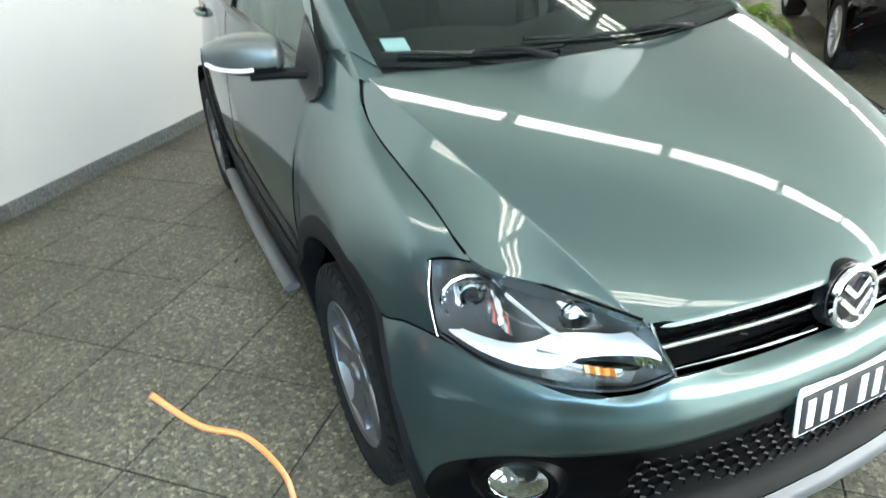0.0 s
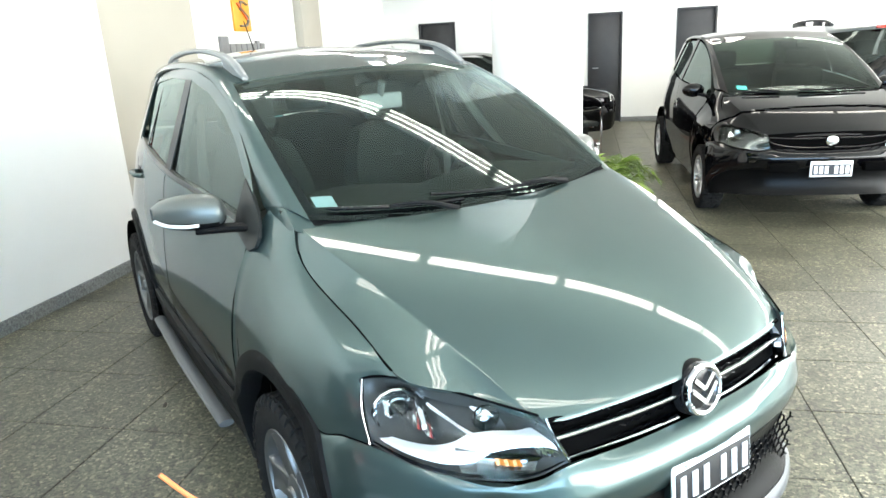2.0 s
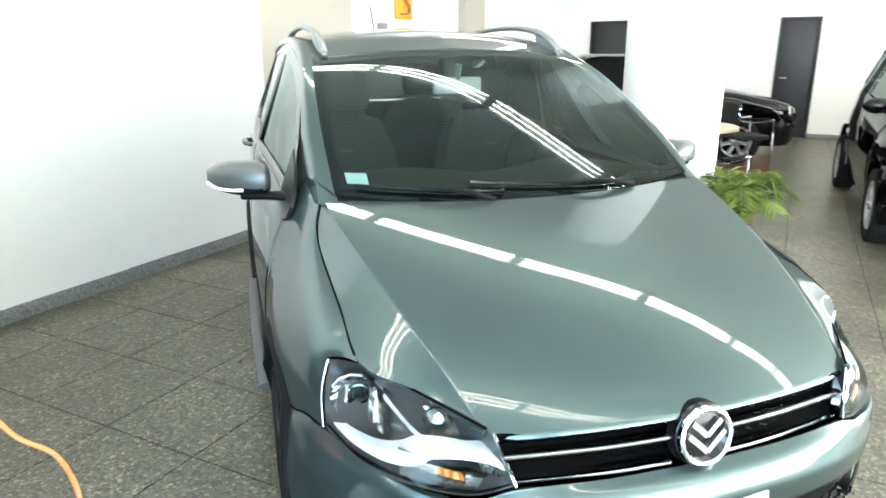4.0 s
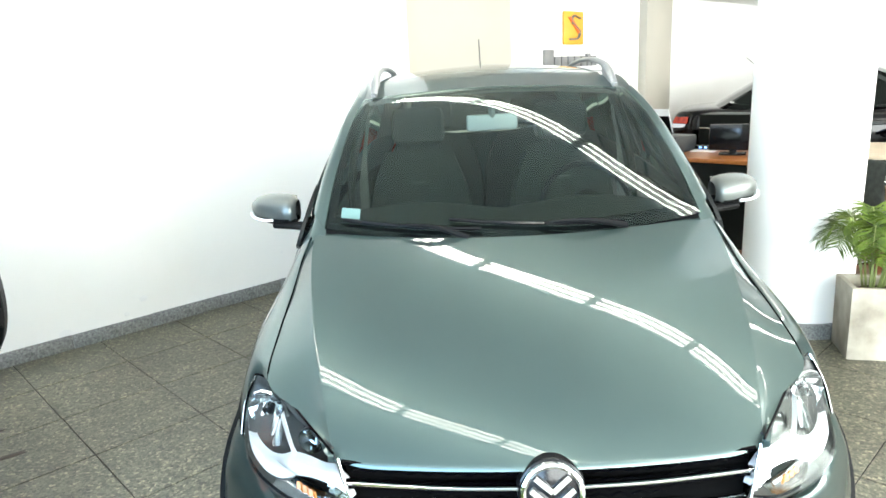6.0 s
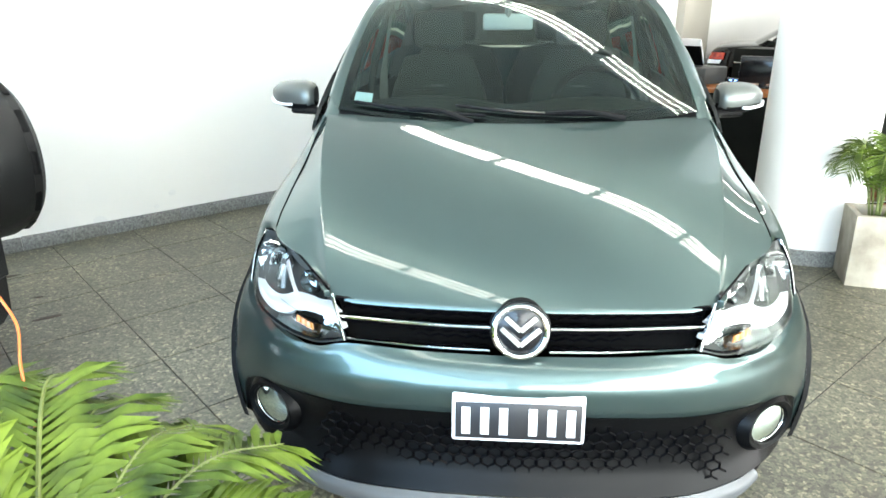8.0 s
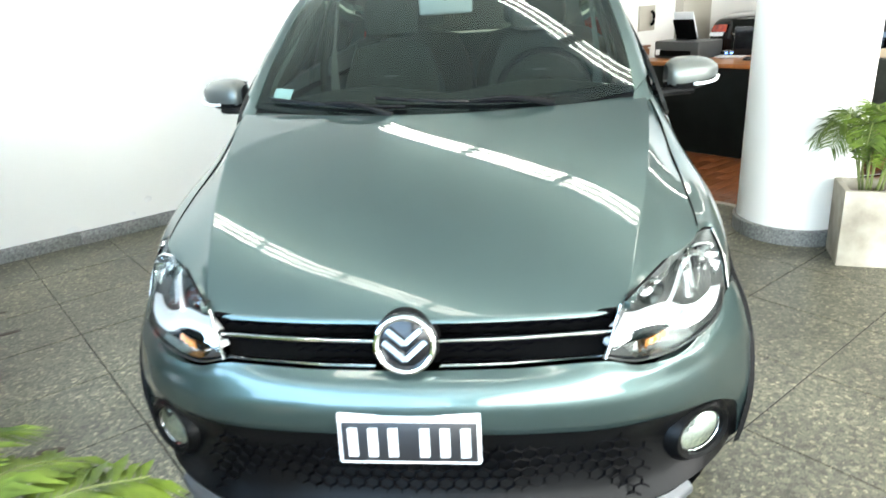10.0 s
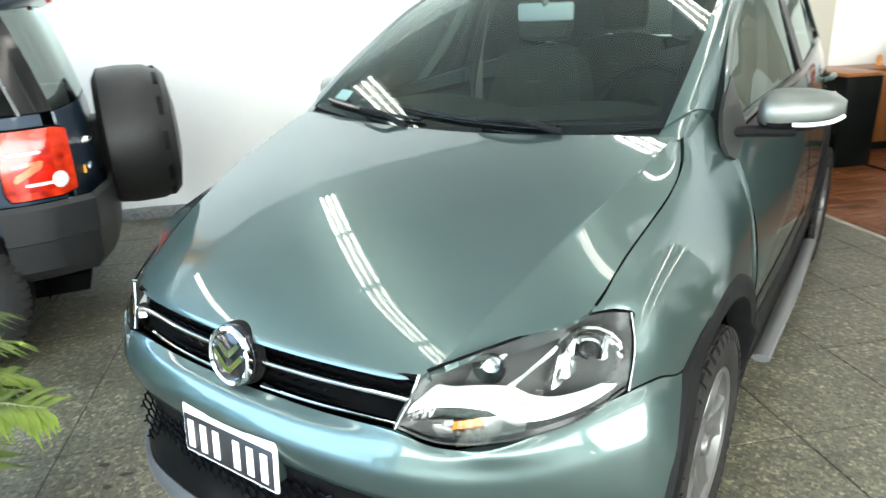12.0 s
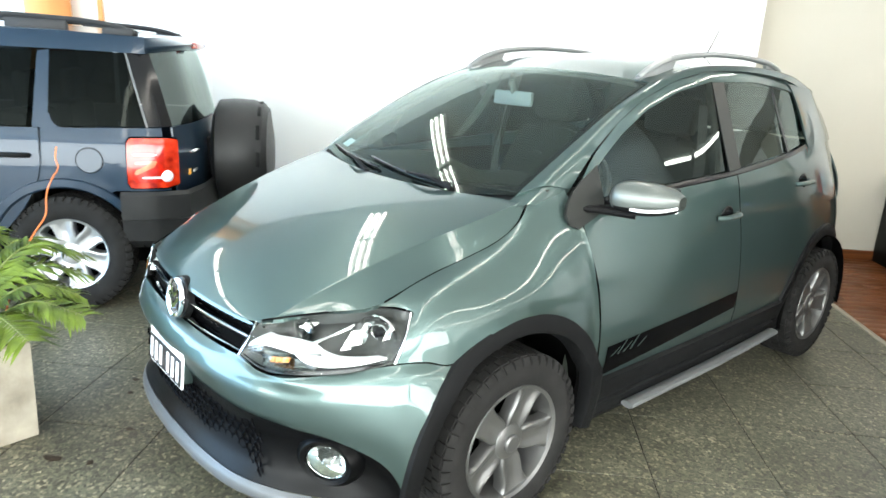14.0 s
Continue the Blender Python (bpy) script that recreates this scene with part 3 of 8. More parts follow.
def both(name, grid, mat, parent, rim=0.012, label=""):
    obs = []
    for g in (grid, flipped(grid)):
        bm = bmesh.new()
        sheet(bm, g, REF, rim)
        obs.append(part(name, bm, mat, parent, label))
    return obs


def whole(name, half, mat, parent, rim=0.012, label=""):
    bm = bmesh.new()
    sheet(bm, widened(half), REF, rim)
    return part(name, bm, mat, parent, label)


green_car = thing("green_hatchback", "green-grey metallic hatchback with black arch trims, parked on terrazzo", "car")

# bonnet: a middle between two creases, and sloping shoulders
CREASE = [(0.462, 0.055, 0.789), (0.509, 0.20, 0.858), (0.550, 0.36, 0.926), (0.587, 0.52, 0.980), (0.617, 0.68, 1.029), (0.637, 0.82, 1.068), (0.643, 0.912, 1.093)]
MIDDLE = [(0, -0.002, 0.801), (0, 0.12, 0.873), (0, 0.28, 0.938), (0, 0.44, 0.989), (0, 0.59, 1.029), (0, 0.71, 1.058), (0, 0.80, 1.078)]
EDGE = [(0.463, 0.056, 0.788), (0.565, 0.190, 0.819), (0.667, 0.304, 0.849), (0.675, 0.493, 0.912), (0.679, 0.68, 0.956), (0.680, 0.825, 1.008), (0.648, 0.925, 1.091)]
rows = []
for m, c, e in zip(MIDDLE, CREASE, EDGE):
    m, c = Vector(m), Vector(c)
    rows.append([Vector((-c.x, c.y, c.z)), m, c])
mid = [r[16:] for r in poly_loft(rows, 32, 36, 2, 3)]
rows = []
for c, e in zip(CREASE, EDGE):
    c, e = Vector(c), Vector(e)
    rows.append([c, c.lerp(e, 0.5) + Vector((0, 0, -0.004)), e])
shoulder = loft(rows, 8, 36)
for a, b in zip(mid, shoulder):
    shift = a[-1] - b[0]
    for k, p in enumerate(b):
        p += shift * (1 - k / 8)
shoulder = eased(shoulder, 60)
full = [a[:-1] + [a[-2].lerp(a[-1], 0.82), a[-1], b[0].lerp(b[1], 0.25)] + b[1:] for a, b in zip(mid, shoulder)]
# the front third rolls forward, most of all along its lip
for row in full:
    rear = (row[0].y - full[0][0].y)
    drop = -0.011 * max(0.0, 1 - rear / 0.42) ** 2 - 0.006 * max(0.0, 1 - rear / 0.10) ** 2 + 0.015 * max(0.0, rear * (0.8 - rear))
    for k, p in enumerate(row):
        p.z += drop * min(1.0, (len(row) - 1 - k) / 9)
lip_rows = []
for fore, down in ((0.008, 0.013), (0.006, 0.006)):
    lip_row = []
    for k, p in enumerate(full[0]):
        ahead = p - full[2][k]
        ahead.z = 0
        fade = 1.0 if abs(p.x) < 0.40 else max(0.25, 1 - (abs(p.x) - 0.40) / 0.08)
        lip_row.append(p + ahead.normalized() * fore * fade + Vector((0, 0, -down * fade)))
    lip_rows.append(lip_row)
full = lip_rows + full
hood = whole("hood", full, M_PAINT, green_car, 0.014)

# front wings
cols = [
    [(0.672, 0.310, 0.850), (0.700, 0.365, 0.842), (0.724, 0.389, 0.829), (0.738, 0.368, 0.795), (0.747, 0.345, 0.757), (0.752, 0.314, 0.698)],
    [(0.678, 0.405, 0.885), (0.715, 0.420, 0.868), (0.748, 0.425, 0.832), (0.768, 0.418, 0.790), (0.780, 0.410, 0.740), (0.786, 0.402, 0.695)],
    [(0.680, 0.510, 0.917), (0.722, 0.514, 0.900), (0.756, 0.513, 0.862), (0.785, 0.508, 0.800), (0.804, 0.500, 0.740), (0.813, 0.492, 0.678)],
    [(0.683, 0.630, 0.946), (0.722, 0.634, 0.930), (0.753, 0.637, 0.898), (0.788, 0.636, 0.850), (0.816, 0.635, 0.800), (0.829, 0.635, 0.746)],
    [(0.685, 0.755, 0.980), (0.718, 0.762, 0.963), (0.750, 0.768, 0.923), (0.789, 0.770, 0.866), (0.820, 0.770, 0.812), (0.831, 0.770, 0.768)],
    [(0.679, 0.862, 1.034), (0.706, 0.880, 1.012), (0.746, 0.895, 0.958), (0.790, 0.903, 0.880), (0.822, 0.905, 0.812), (0.831, 0.905, 0.747)],
    [(0.651, 0.940, 1.101), (0.690, 0.965, 1.068), (0.746, 0.990, 0.978), (0.791, 1.010, 0.875), (0.824, 1.030, 0.760), (0.831, 1.040, 0.680)],
    [(0.640, 1.020, 1.140), (0.684, 1.045, 1.092), (0.752, 1.065, 0.985), (0.798, 1.085, 0.870), (0.829, 1.110, 0.700), (0.827, 1.140, 0.572)],
    [(0.676, 1.085, 1.118), (0.706, 1.095, 1.075), (0.762, 1.114, 0.985), (0.805, 1.138, 0.850), (0.829, 1.175, 0.600), (0.790, 1.200, 0.300)],
]
wing = eased(loft(cols, 20, 40), 300)
both("front_wing", wing, M_PAINT, green_car, 0.012)

# doors below the waist
front_door = side_patch([(1.206, 0.30), (1.5, 0.30), (1.9, 0.30), (2.262, 0.30)], [(1.10, 1.058), (1.42, 1.082), (1.78, 1.102), (2.122, 1.122)], 24, 20)
for row in front_door:
    for k, p in enumerate(row):
        # the line from wing to door leans with the height
        p.y += (1 - k / 24) * 0.02 * math.sin(math.pi * (p.z - 0.3) / 0.8)
        p.x = side_x(p.y, p.z)
both("front_door", front_door, M_PAINT, green_car, 0.012)
rear_door = side_patch([(2.268, 0.30), (2.45, 0.30), (2.62, 0.31), (2.742, 0.34)], [(2.128, 1.122), (2.42, 1.142), (2.72, 1.168), (2.955, 1.195)], 20, 20)
n = len(rear_door)
for j, row in enumerate(rear_door):
    t = j / (n - 1)
    for k, p in enumerate(row):
        s = k / 20
        p.y += s * (0.055 * math.sin(math.pi * t))
        p.x = side_x(p.y, p.z)
both("rear_door", rear_door, M_PAINT, green_car, 0.012)

# rear quarters
low = [(2.79, 0.34), (2.80, 0.46), *[arch(RWY, 0.455, a) for a in (158, 130, 100, 70, 45, 22)], (3.64, 0.48), (3.67, 0.48)]
top = [(2.962, 1.195), (2.985, 1.20), (3.02, 1.20), (3.10, 1.205), (3.19, 1.21), (3.28, 1.215), (3.36, 1.215), (3.44, 1.21), (3.52, 1.205), (3.58, 1.20)]
QUARTER = side_patch(low, top, 30, 18)
both("rear_quarter", QUARTER, M_PAINT, green_car, 0.0)
# tail: hatch and rear bumper
hatch = loft([[(0, 3.78, 0.62), (0.4, 3.77, 0.62), (0.66, 3.70, 0.62)], [(0, 3.78, 0.95), (0.4, 3.76, 0.95), (0.66, 3.68, 0.95)],
              [(0, 3.67, 1.18), (0.38, 3.65, 1.18), (0.59, 3.57, 1.19)]], 12, 10)
hatch = [[p + Vector((0, -0.05, 0)) for p in r] for r in hatch]
whole("hatch", hatch, M_PAINT, green_car)
rear_glass = loft([[(0, 3.66, 1.19), (0.38, 3.64, 1.19), (0.585, 3.56, 1.205)], [(0, 3.58, 1.36), (0.36, 3.55, 1.36), (0.535, 3.45, 1.36)],
                   [(0, 3.46, 1.495), (0.34, 3.44, 1.49), (0.50, 3.38, 1.465)]], 12, 10)
whole("rear_window", rear_glass, M_DEEPTINT, green_car, 0.0)
tail = loft([[(0, 3.77, 0.28), (0.4, 3.76, 0.28), (0.64, 3.60, 0.28), (0.71, 3.45, 0.28)], [(0, 3.81, 0.45), (0.4, 3.79, 0.45), (0.66, 3.62, 0.46), (0.72, 3.50, 0.47)],
             [(0, 3.77, 0.615), (0.4, 3.76, 0.615), (0.64, 3.63, 0.615), (0.69, 3.56, 0.615)]], 14, 8)
whole("rear_bumper", tail, M_PLASTIC, green_car)
for s in (1, -1):
    bm = bmesh.new()
    g = loft([[(0.66, 3.705, 0.80), (0.73, 3.66, 0.80), (0.775, 3.55, 0.82)], [(0.655, 3.69, 0.95), (0.72, 3.64, 0.96), (0.762, 3.54, 0.97)], [(0.60, 3.60, 1.16), (0.65, 3.57, 1.16), (0.69, 3.50, 1.15)]], 8, 8)
    for row in g:
        for p in row:
            p += Vector((-0.10, -0.075, 0))
    sheet(bm, g if s > 0 else flipped(g), REF, 0.03)
    part("tail_light", bm, M_RED, green_car)

# greenhouse: lines of the windscreen's edge, the roof's edge and the door frames
WS_EDGE = [(0.612, 0.905, 1.108), (0.606, 1.13, 1.238), (0.586, 1.42, 1.385), (0.553, 1.695, 1.490)]
ROOF_EDGE = [(0.553, 1.695, 1.490), (0.548, 2.0, 1.560), (0.550, 2.5, 1.578), (0.540, 3.0, 1.548), (0.505, 3.40, 1.466)]
FRAME = [(0.682, 1.105, 1.124), (0.665, 1.235, 1.245), (0.640, 1.40, 1.345), (0.617, 1.58, 1.430), (0.602, 1.80, 1.500), (0.605, 2.05, 1.545), (0.608, 2.45, 1.552), (0.606, 2.80, 1.525), (0.580, 3.05, 1.484)]
rows = []
for m, q, e in (((0, 0.812, 1.066), (0.32, 0.838, 1.077), WS_EDGE[0]), ((0, 1.06, 1.232), (0.33, 1.075, 1.236), WS_EDGE[1]),
                ((0, 1.36, 1.405), (0.32, 1.37, 1.403), WS_EDGE[2]), ((0, 1.63, 1.518), (0.30, 1.645, 1.515), WS_EDGE[3])):
    rows.append([(-e[0], e[1], e[2]), (-e[0] / 2, (q[1] * 3 + m[1]) / 4, (q[2] * 3 + m[2]) / 4), m, (e[0] / 2, (q[1] * 3 + m[1]) / 4, (q[2] * 3 + m[2]) / 4), e])
screen = [r[16:] for r in poly_loft(rows, 32, 20, 2, 3)]
ws = whole("windscreen", screen, M_GLASS, green_car, 0.0)
ws.visible_shadow = False
# black printed band round the windscreen
def band():
    ws_rows = loft([[Vector(p) for p in r] for r in (screen[0], screen[7], screen[14], screen[20])], 40, 40)
    bm = bmesh.new()
    g = widened(ws_rows)
    W, H = len(g[0]) - 1, len(g) - 1
    keep = {}
    for j in range(H):
        for i in range(W):
            edge = min(i, W - 1 - i)
            if edge < 2 or j < 3 or j > H - 2:
                q = []
                for jj, ii in ((j, i), (j, i + 1), (j + 1, i + 1), (j + 1, i)):
                    if (jj, ii) not in keep:
                        keep[jj, ii] = bm.verts.new(g[jj][ii] + Vector((0, 0.004, -0.004)))
                    q.append(keep[jj, ii])
                bm.faces.new(q)
    return bm


part("windscreen_band", band(), M_GLOSSBLACK, green_car)
wse = spline(WS_EDGE, 8)
fra = spline(FRAME[:5], 8)
swell = [max(0.0, 1 - i / 2.5) for i in range(9)]
pillar = loft([wse, [a.lerp(b, 0.5) + Vector((0.010 + 0.004 * k, -0.004 - 0.012 * k, 0.010 + 0.016 * k)) for a, b, k in zip(wse, fra, swell)], fra], 24, 6)
both("front_pillar", pillar, M_PAINT, green_car, 0.012)
# foot of the pillar, running down under the wing
d0 = [(r[0] - r[2]) for r in pillar]
both("pillar_foot", [[r[0] + d * k + Vector((-0.006, 0.002, -0.006)) for k in (-0.6, 0.0, 0.8, 1.6)] for r, d in zip(pillar, d0)], M_PAINT, green_car, 0.0)
rfe = spline(ROOF_EDGE, 8)
frb = spline(FRAME[4:], 8)
cant = loft([rfe, [a.lerp(b, 0.5) + Vector((0.008, 0, 0.010)) for a, b in zip(rfe, frb)], frb], 24, 6)
both("roof_side", cant, M_PAINT, green_car, 0.012)
ROOF_MID = [(0, 1.632, 1.522), (0, 2.0, 1.594), (0, 2.5, 1.624), (0, 3.0, 1.600), (0, 3.455, 1.505)]
roof = loft([[Vector(a), Vector(a).lerp(Vector(b), 0.5) + Vector((0, 0.004, 0.007)), Vector(b)] for a, b in zip(ROOF_MID, ROOF_EDGE)], 14, 24)
whole("roof", roof, M_PAINT, green_car, 0.01)
# rear pillars
def rear_pillar_row(t):
    z0, z1 = 1.197 + 0.012 * t, 1.197 + (1.512 - 1.197) * t
    y = interp([(0, 2.972), (0.5, 2.950), (0.8, 2.915), (0.93, 2.875), (1.0, 2.83)], t)
    last = Vector((0.585, 3.56, 1.205)).lerp(Vector((0.500, 3.38, 1.465)), t) + Vector((0.012, 0, 0)) * math.sin(math.pi * t)
    row = [on_side(y, z1, 0.003), on_side(y + 0.02, z1 - 0.003 * t, 0.006)]
    for k in (0.35, 0.7):
        yy = y + (last.y - y) * k
        row.append(on_side(yy, z1 + (last.z - z1) * k, 0.004))
    return row + [last]


rp = loft([rear_pillar_row(t) for t in (0, 0.25, 0.5, 0.7, 0.85, 0.93, 1.0)], 16, 18)
both("rear_pillar", rp, M_PAINT, green_car, 0.01)

# side glass, with painted frames, black posts and the mirror triangle
BELT = [(1.06, 1.052), (1.10, 1.060), (1.42, 1.084), (1.78, 1.104), (2.12, 1.124), (2.42, 1.144), (2.72, 1.170), (2.955, 1.197)]


def belt(y):
    return interp(BELT, y)


def head(y):
    return interp([(p[1], p[2]) for p in FRAME], y)


def glazing(y0, y1, lo, hi, out, ny=16, nz=8, lean0=0.0, lean1=0.0, upright=0.0):
    g = []
    for j in range(nz + 1):
        t = j / nz
        row = []
        for i in range(ny + 1):
            a = y0 + lean0 * t
            b = y1 + lean1 * t
            y = a + (b - a) * i / ny
            z0, z1 = belt(y) + lo, max(head(y) + hi, belt(y) + lo + 0.001)
            z = z0 + (z1 - z0) * t
            row.append(Vector((side_x(y, z) + out + upright * t, y, z)))
        g.append(row)
    return g


both("front_side_window", glazing(1.20, 2.105, 0.008, -0.045, -0.017, upright=0.012), M_TINT, green_car, 0.0)
both("rear_side_window", glazing(2.145, 2.712, 0.008, -0.045, -0.016, lean1=-0.06, upright=0.011), M_TINT, green_car, 0.0)
both("quarter_window", glazing(2.714, 3.06, 0.008, -0.045, -0.016, 8, lean0=-0.06, lean1=-0.04, upright=0.011), M_TINT, green_car, 0.0)
both("window_head", [[on_side(y, head(y) - 0.047 + dz, o) for y in np.linspace(1.13, 2.92, 40)] for dz, o in ((0.0, -0.012), (0.004, 0.0), (0.03, 0.001), (0.046, -0.002))], M_PAINT, green_car, 0.0)
both("waist_seal", [[on_side(y, belt(y) + dz, o) for y in np.linspace(1.10, 2.95, 40)] for dz, o in ((-0.004, 0.001), (0.006, 0.004), (0.016, 0.001), (0.018, -0.014))], M_GLOSSBLACK, green_car, 0.0)
both("centre_post", glazing(2.075, 2.175, 0.0, -0.03, -0.004, 4), M_POST, green_car, 0.004)
both("window_post", glazing(2.700, 2.724, 0.0, -0.04, -0.006, 3, lean0=-0.06, lean1=-0.06), M_GLOSSBLACK, green_car, 0.004)
tri = []
for t, y0, z0, z1 in ((0, 1.085, 1.000, 1.052), (0.2, 1.045, 1.018, 1.085), (0.4, 1.035, 1.050, 1.115), (0.6, 1.050, 1.085, 1.145), (0.8, 1.088, 1.125, 1.172), (1, 1.140, 1.160, 1.205)):
    tri.append([on_side(y0 + (1.228 - y0) * k, z0 + (z1 - z0) * k, 0.005) for k in np.linspace(0, 1, 8)])
both("mirror_triangle", tri, M_POST, green_car, 0.012)

# bumper: painted skin down to the black lower part
ARCHX = [(0.813, 0.492, 0.674), (0.836, 0.415, 0.60), (0.842, 0.365, 0.52), (0.838, 0.330, 0.40), (0.815, 0.320, 0.27)]
skin = [
    [(0, -0.026, 0.664), (0.22, -0.018, 0.666), (0.408, -0.004, 0.674), (0.503, 0.028, 0.649), (0.612, 0.090, 0.658), (0.753, 0.314, 0.693), (0.787, 0.403, 0.690), ARCHX[0]],
    [(0, -0.052, 0.648), (0.22, -0.043, 0.649), (0.415, -0.016, 0.650), (0.525, 0.026, 0.636), (0.640, 0.105, 0.643), (0.764, 0.300, 0.664), (0.800, 0.382, 0.664), (0.826, 0.445, 0.634)],
    [(0, -0.068, 0.622), (0.22, -0.058, 0.622), (0.42, -0.026, 0.620), (0.548, 0.033, 0.612), (0.664, 0.123, 0.616), (0.772, 0.282, 0.626), (0.810, 0.352, 0.618), (0.838, 0.395, 0.575)],
    [(0, -0.076, 0.592), (0.22, -0.066, 0.592), (0.42, -0.033, 0.588), (0.556, 0.031, 0.582), (0.674, 0.125, 0.582), (0.778, 0.265, 0.585), (0.817, 0.332, 0.570), ARCHX[2]],
    [(0, -0.066, 0.548), (0.22, -0.056, 0.546), (0.42, -0.023, 0.538), (0.562, 0.040, 0.528), (0.682, 0.134, 0.522), (0.783, 0.252, 0.500), (0.822, 0.306, 0.450), ARCHX[3]],
    [(0, -0.050, 0.520), (0.22, -0.042, 0.518), (0.42, -0.006, 0.508), (0.575, 0.064, 0.498), (0.688, 0.152, 0.478), (0.774, 0.250, 0.418), (0.806, 0.302, 0.345), ARCHX[4]],
]
whole("front_bumper", eased(loft(skin, 56, 40), 30), M_PAINT, green_car, 0.014)
lower = [
    [(0, -0.048, 0.516), (0.22, -0.040, 0.514), (0.42, -0.004, 0.504), (0.575, 0.066, 0.494), (0.683, 0.154, 0.476), (0.770, 0.252, 0.416), (0.804, 0.303, 0.343), (0.813, 0.322, 0.266)],
    [(0, -0.030, 0.44), (0.22, -0.022, 0.44), (0.42, 0.016, 0.43), (0.55, 0.085, 0.42), (0.66, 0.178, 0.40), (0.745, 0.262, 0.36), (0.79, 0.308, 0.31), (0.806, 0.326, 0.258)],
    [(0, -0.040, 0.36), (0.22, -0.030, 0.36), (0.42, 0.006, 0.352), (0.55, 0.075, 0.345), (0.66, 0.170, 0.335), (0.745, 0.258, 0.31), (0.785, 0.308, 0.28), (0.80, 0.328, 0.25)],
    [(0, -0.068, 0.298), (0.22, -0.058, 0.297), (0.42, -0.024, 0.292), (0.56, 0.048, 0.286), (0.67, 0.140, 0.28), (0.75, 0.245, 0.262), (0.785, 0.305, 0.25), (0.80, 0.330, 0.24)],
]
whole("lower_bumper", loft(lower, 48, 18), M_POCKET, green_car, 0.01)
lip = [
    [(0, -0.070, 0.296), (0.22, -0.060, 0.295), (0.42, -0.026, 0.290), (0.56, 0.046, 0.284), (0.64, 0.114, 0.278)],
    [(0, -0.086, 0.276), (0.22, -0.075, 0.275), (0.42, -0.038, 0.270), (0.57, 0.036, 0.266), (0.65, 0.108, 0.264)],
    [(0, -0.084, 0.246), (0.22, -0.073, 0.245), (0.42, -0.036, 0.242), (0.57, 0.038, 0.240), (0.65, 0.110, 0.244)],
    [(0, -0.050, 0.226), (0.22, -0.040, 0.226), (0.42, -0.004, 0.225), (0.56, 0.064, 0.226), (0.64, 0.128, 0.230)],
]
whole("bumper_lip", loft(lip, 40, 12), M_LIP_GLINT, green_car, 0.006, "satin grey bumper lip")
chin = [[(0, -0.05, 0.225), (0.4, -0.008, 0.224), (0.62, 0.12, 0.222), (0.79, 0.33, 0.238)], [(0, 0.05, 0.19), (0.4, 0.10, 0.19), (0.6, 0.2, 0.2), (0.75, 0.40, 0.21)]]
whole("chin", loft(chin, 24, 4), M_PLASTIC, green_car, 0.0)

# honeycomb in the lower opening
bm = bmesh.new()


def mouth(x, z):
    return Vector((x, interp([(0, -0.052), (0.22, -0.043), (0.45, 0.004)], abs(x)) + 0.012, z))


for j in range(8):
    z = 0.318 + j * 0.0245
    n = 15 - max(0, j - 5)
    for i in range(-n, n):
        h = 0.017
        xc = (2 * i + 1 + (j % 2)) * h
        tube(bm, [mouth(xc - h, z - 0.0045), mouth(xc, z + 0.0045)], 0.0032, 4, 1)
        tube(bm, [mouth(xc, z + 0.0045), mouth(xc + h, z - 0.0045)], 0.0032, 4, 1)
        if j < 7:
            tube(bm, [mouth(xc, z + 0.0045), mouth(xc, z + 0.020)], 0.0032, 4, 1, up=(0, 1, 0))
part("lower_grille", bm, M_GRILLE, green_car)

# upper grille between the lamps
grille_back = loft([[(0, 0.030, 0.800), (0.24, 0.038, 0.798), (0.455, 0.075, 0.784)], [(0, 0.022, 0.735), (0.24, 0.032, 0.735), (0.435, 0.060, 0.73)], [(0, 0.012, 0.664), (0.24, 0.02, 0.664), (0.418, 0.035, 0.672)]], 16, 6)
whole("grille_backing", grille_back, M_DARK, green_car, 0.0)


def grille_bar(z, y, h, d, mat, name, x0=0.0, taper=0.0):
    for s in (1, -1):
        bm = bmesh.new()
        ends = [(x0, y, z), (0.22, y + 0.011, z - 0.001), (0.438 + taper, y + 0.046, z - 0.004)]
        g = loft([[(p[0], p[1] + dy, p[2] + dz) for p in ends] for dy, dz in ((d, h), (0.0, h), (-0.004, 0), (0.0, -h), (d, -h))], 12, 8)
        sheet(bm, g if s > 0 else flipped(g), (0, 0.2, z), 0.0)
        part(name, bm, mat, green_car)


grille_bar(0.772, 0.004, 0.006, 0.03, M_GRILLE, "grille_bar", 0.03, 0.008)
grille_bar(0.731, -0.012, 0.0045, 0.02, M_CHROME, "grille_chrome", 0.07)
grille_bar(0.722, -0.006, 0.006, 0.03, M_GRILLE, "grille_bar", 0.06, -0.004)
grille_bar(0.675, -0.018, 0.004, 0.02, M_CHROME, "grille_chrome", 0.07, -0.016)
for z, y in ((0.762, 0.010), (0.746, 0.014), (0.704, 0.012), (0.690, 0.012)):
    bm = bmesh.new()
    for i in range(-20, 20):
        x0, x1 = i * 0.0215, (i + 1) * 0.0215
        p = [(x, interp([(0, y), (0.22, y + 0.011), (0.43, y + 0.04)], abs(x)), z + (0.004 if (k + i) % 2 else -0.004)) for k, x in ((0, x0), (1, x1))]
        tube(bm, p, 0.0028, 4, 1)
    part("grille_mesh", bm, M_GRILLE, green_car)
for s in (1, -1):
    bm = bmesh.new()
    tube(bm, [(s * 0.452, 0.040, 0.785), (s * 0.438, 0.024, 0.735), (s * 0.419, -0.002, 0.680)], 0.0028, 6)
    part("grille_edge", bm, M_CHROME, green_car)

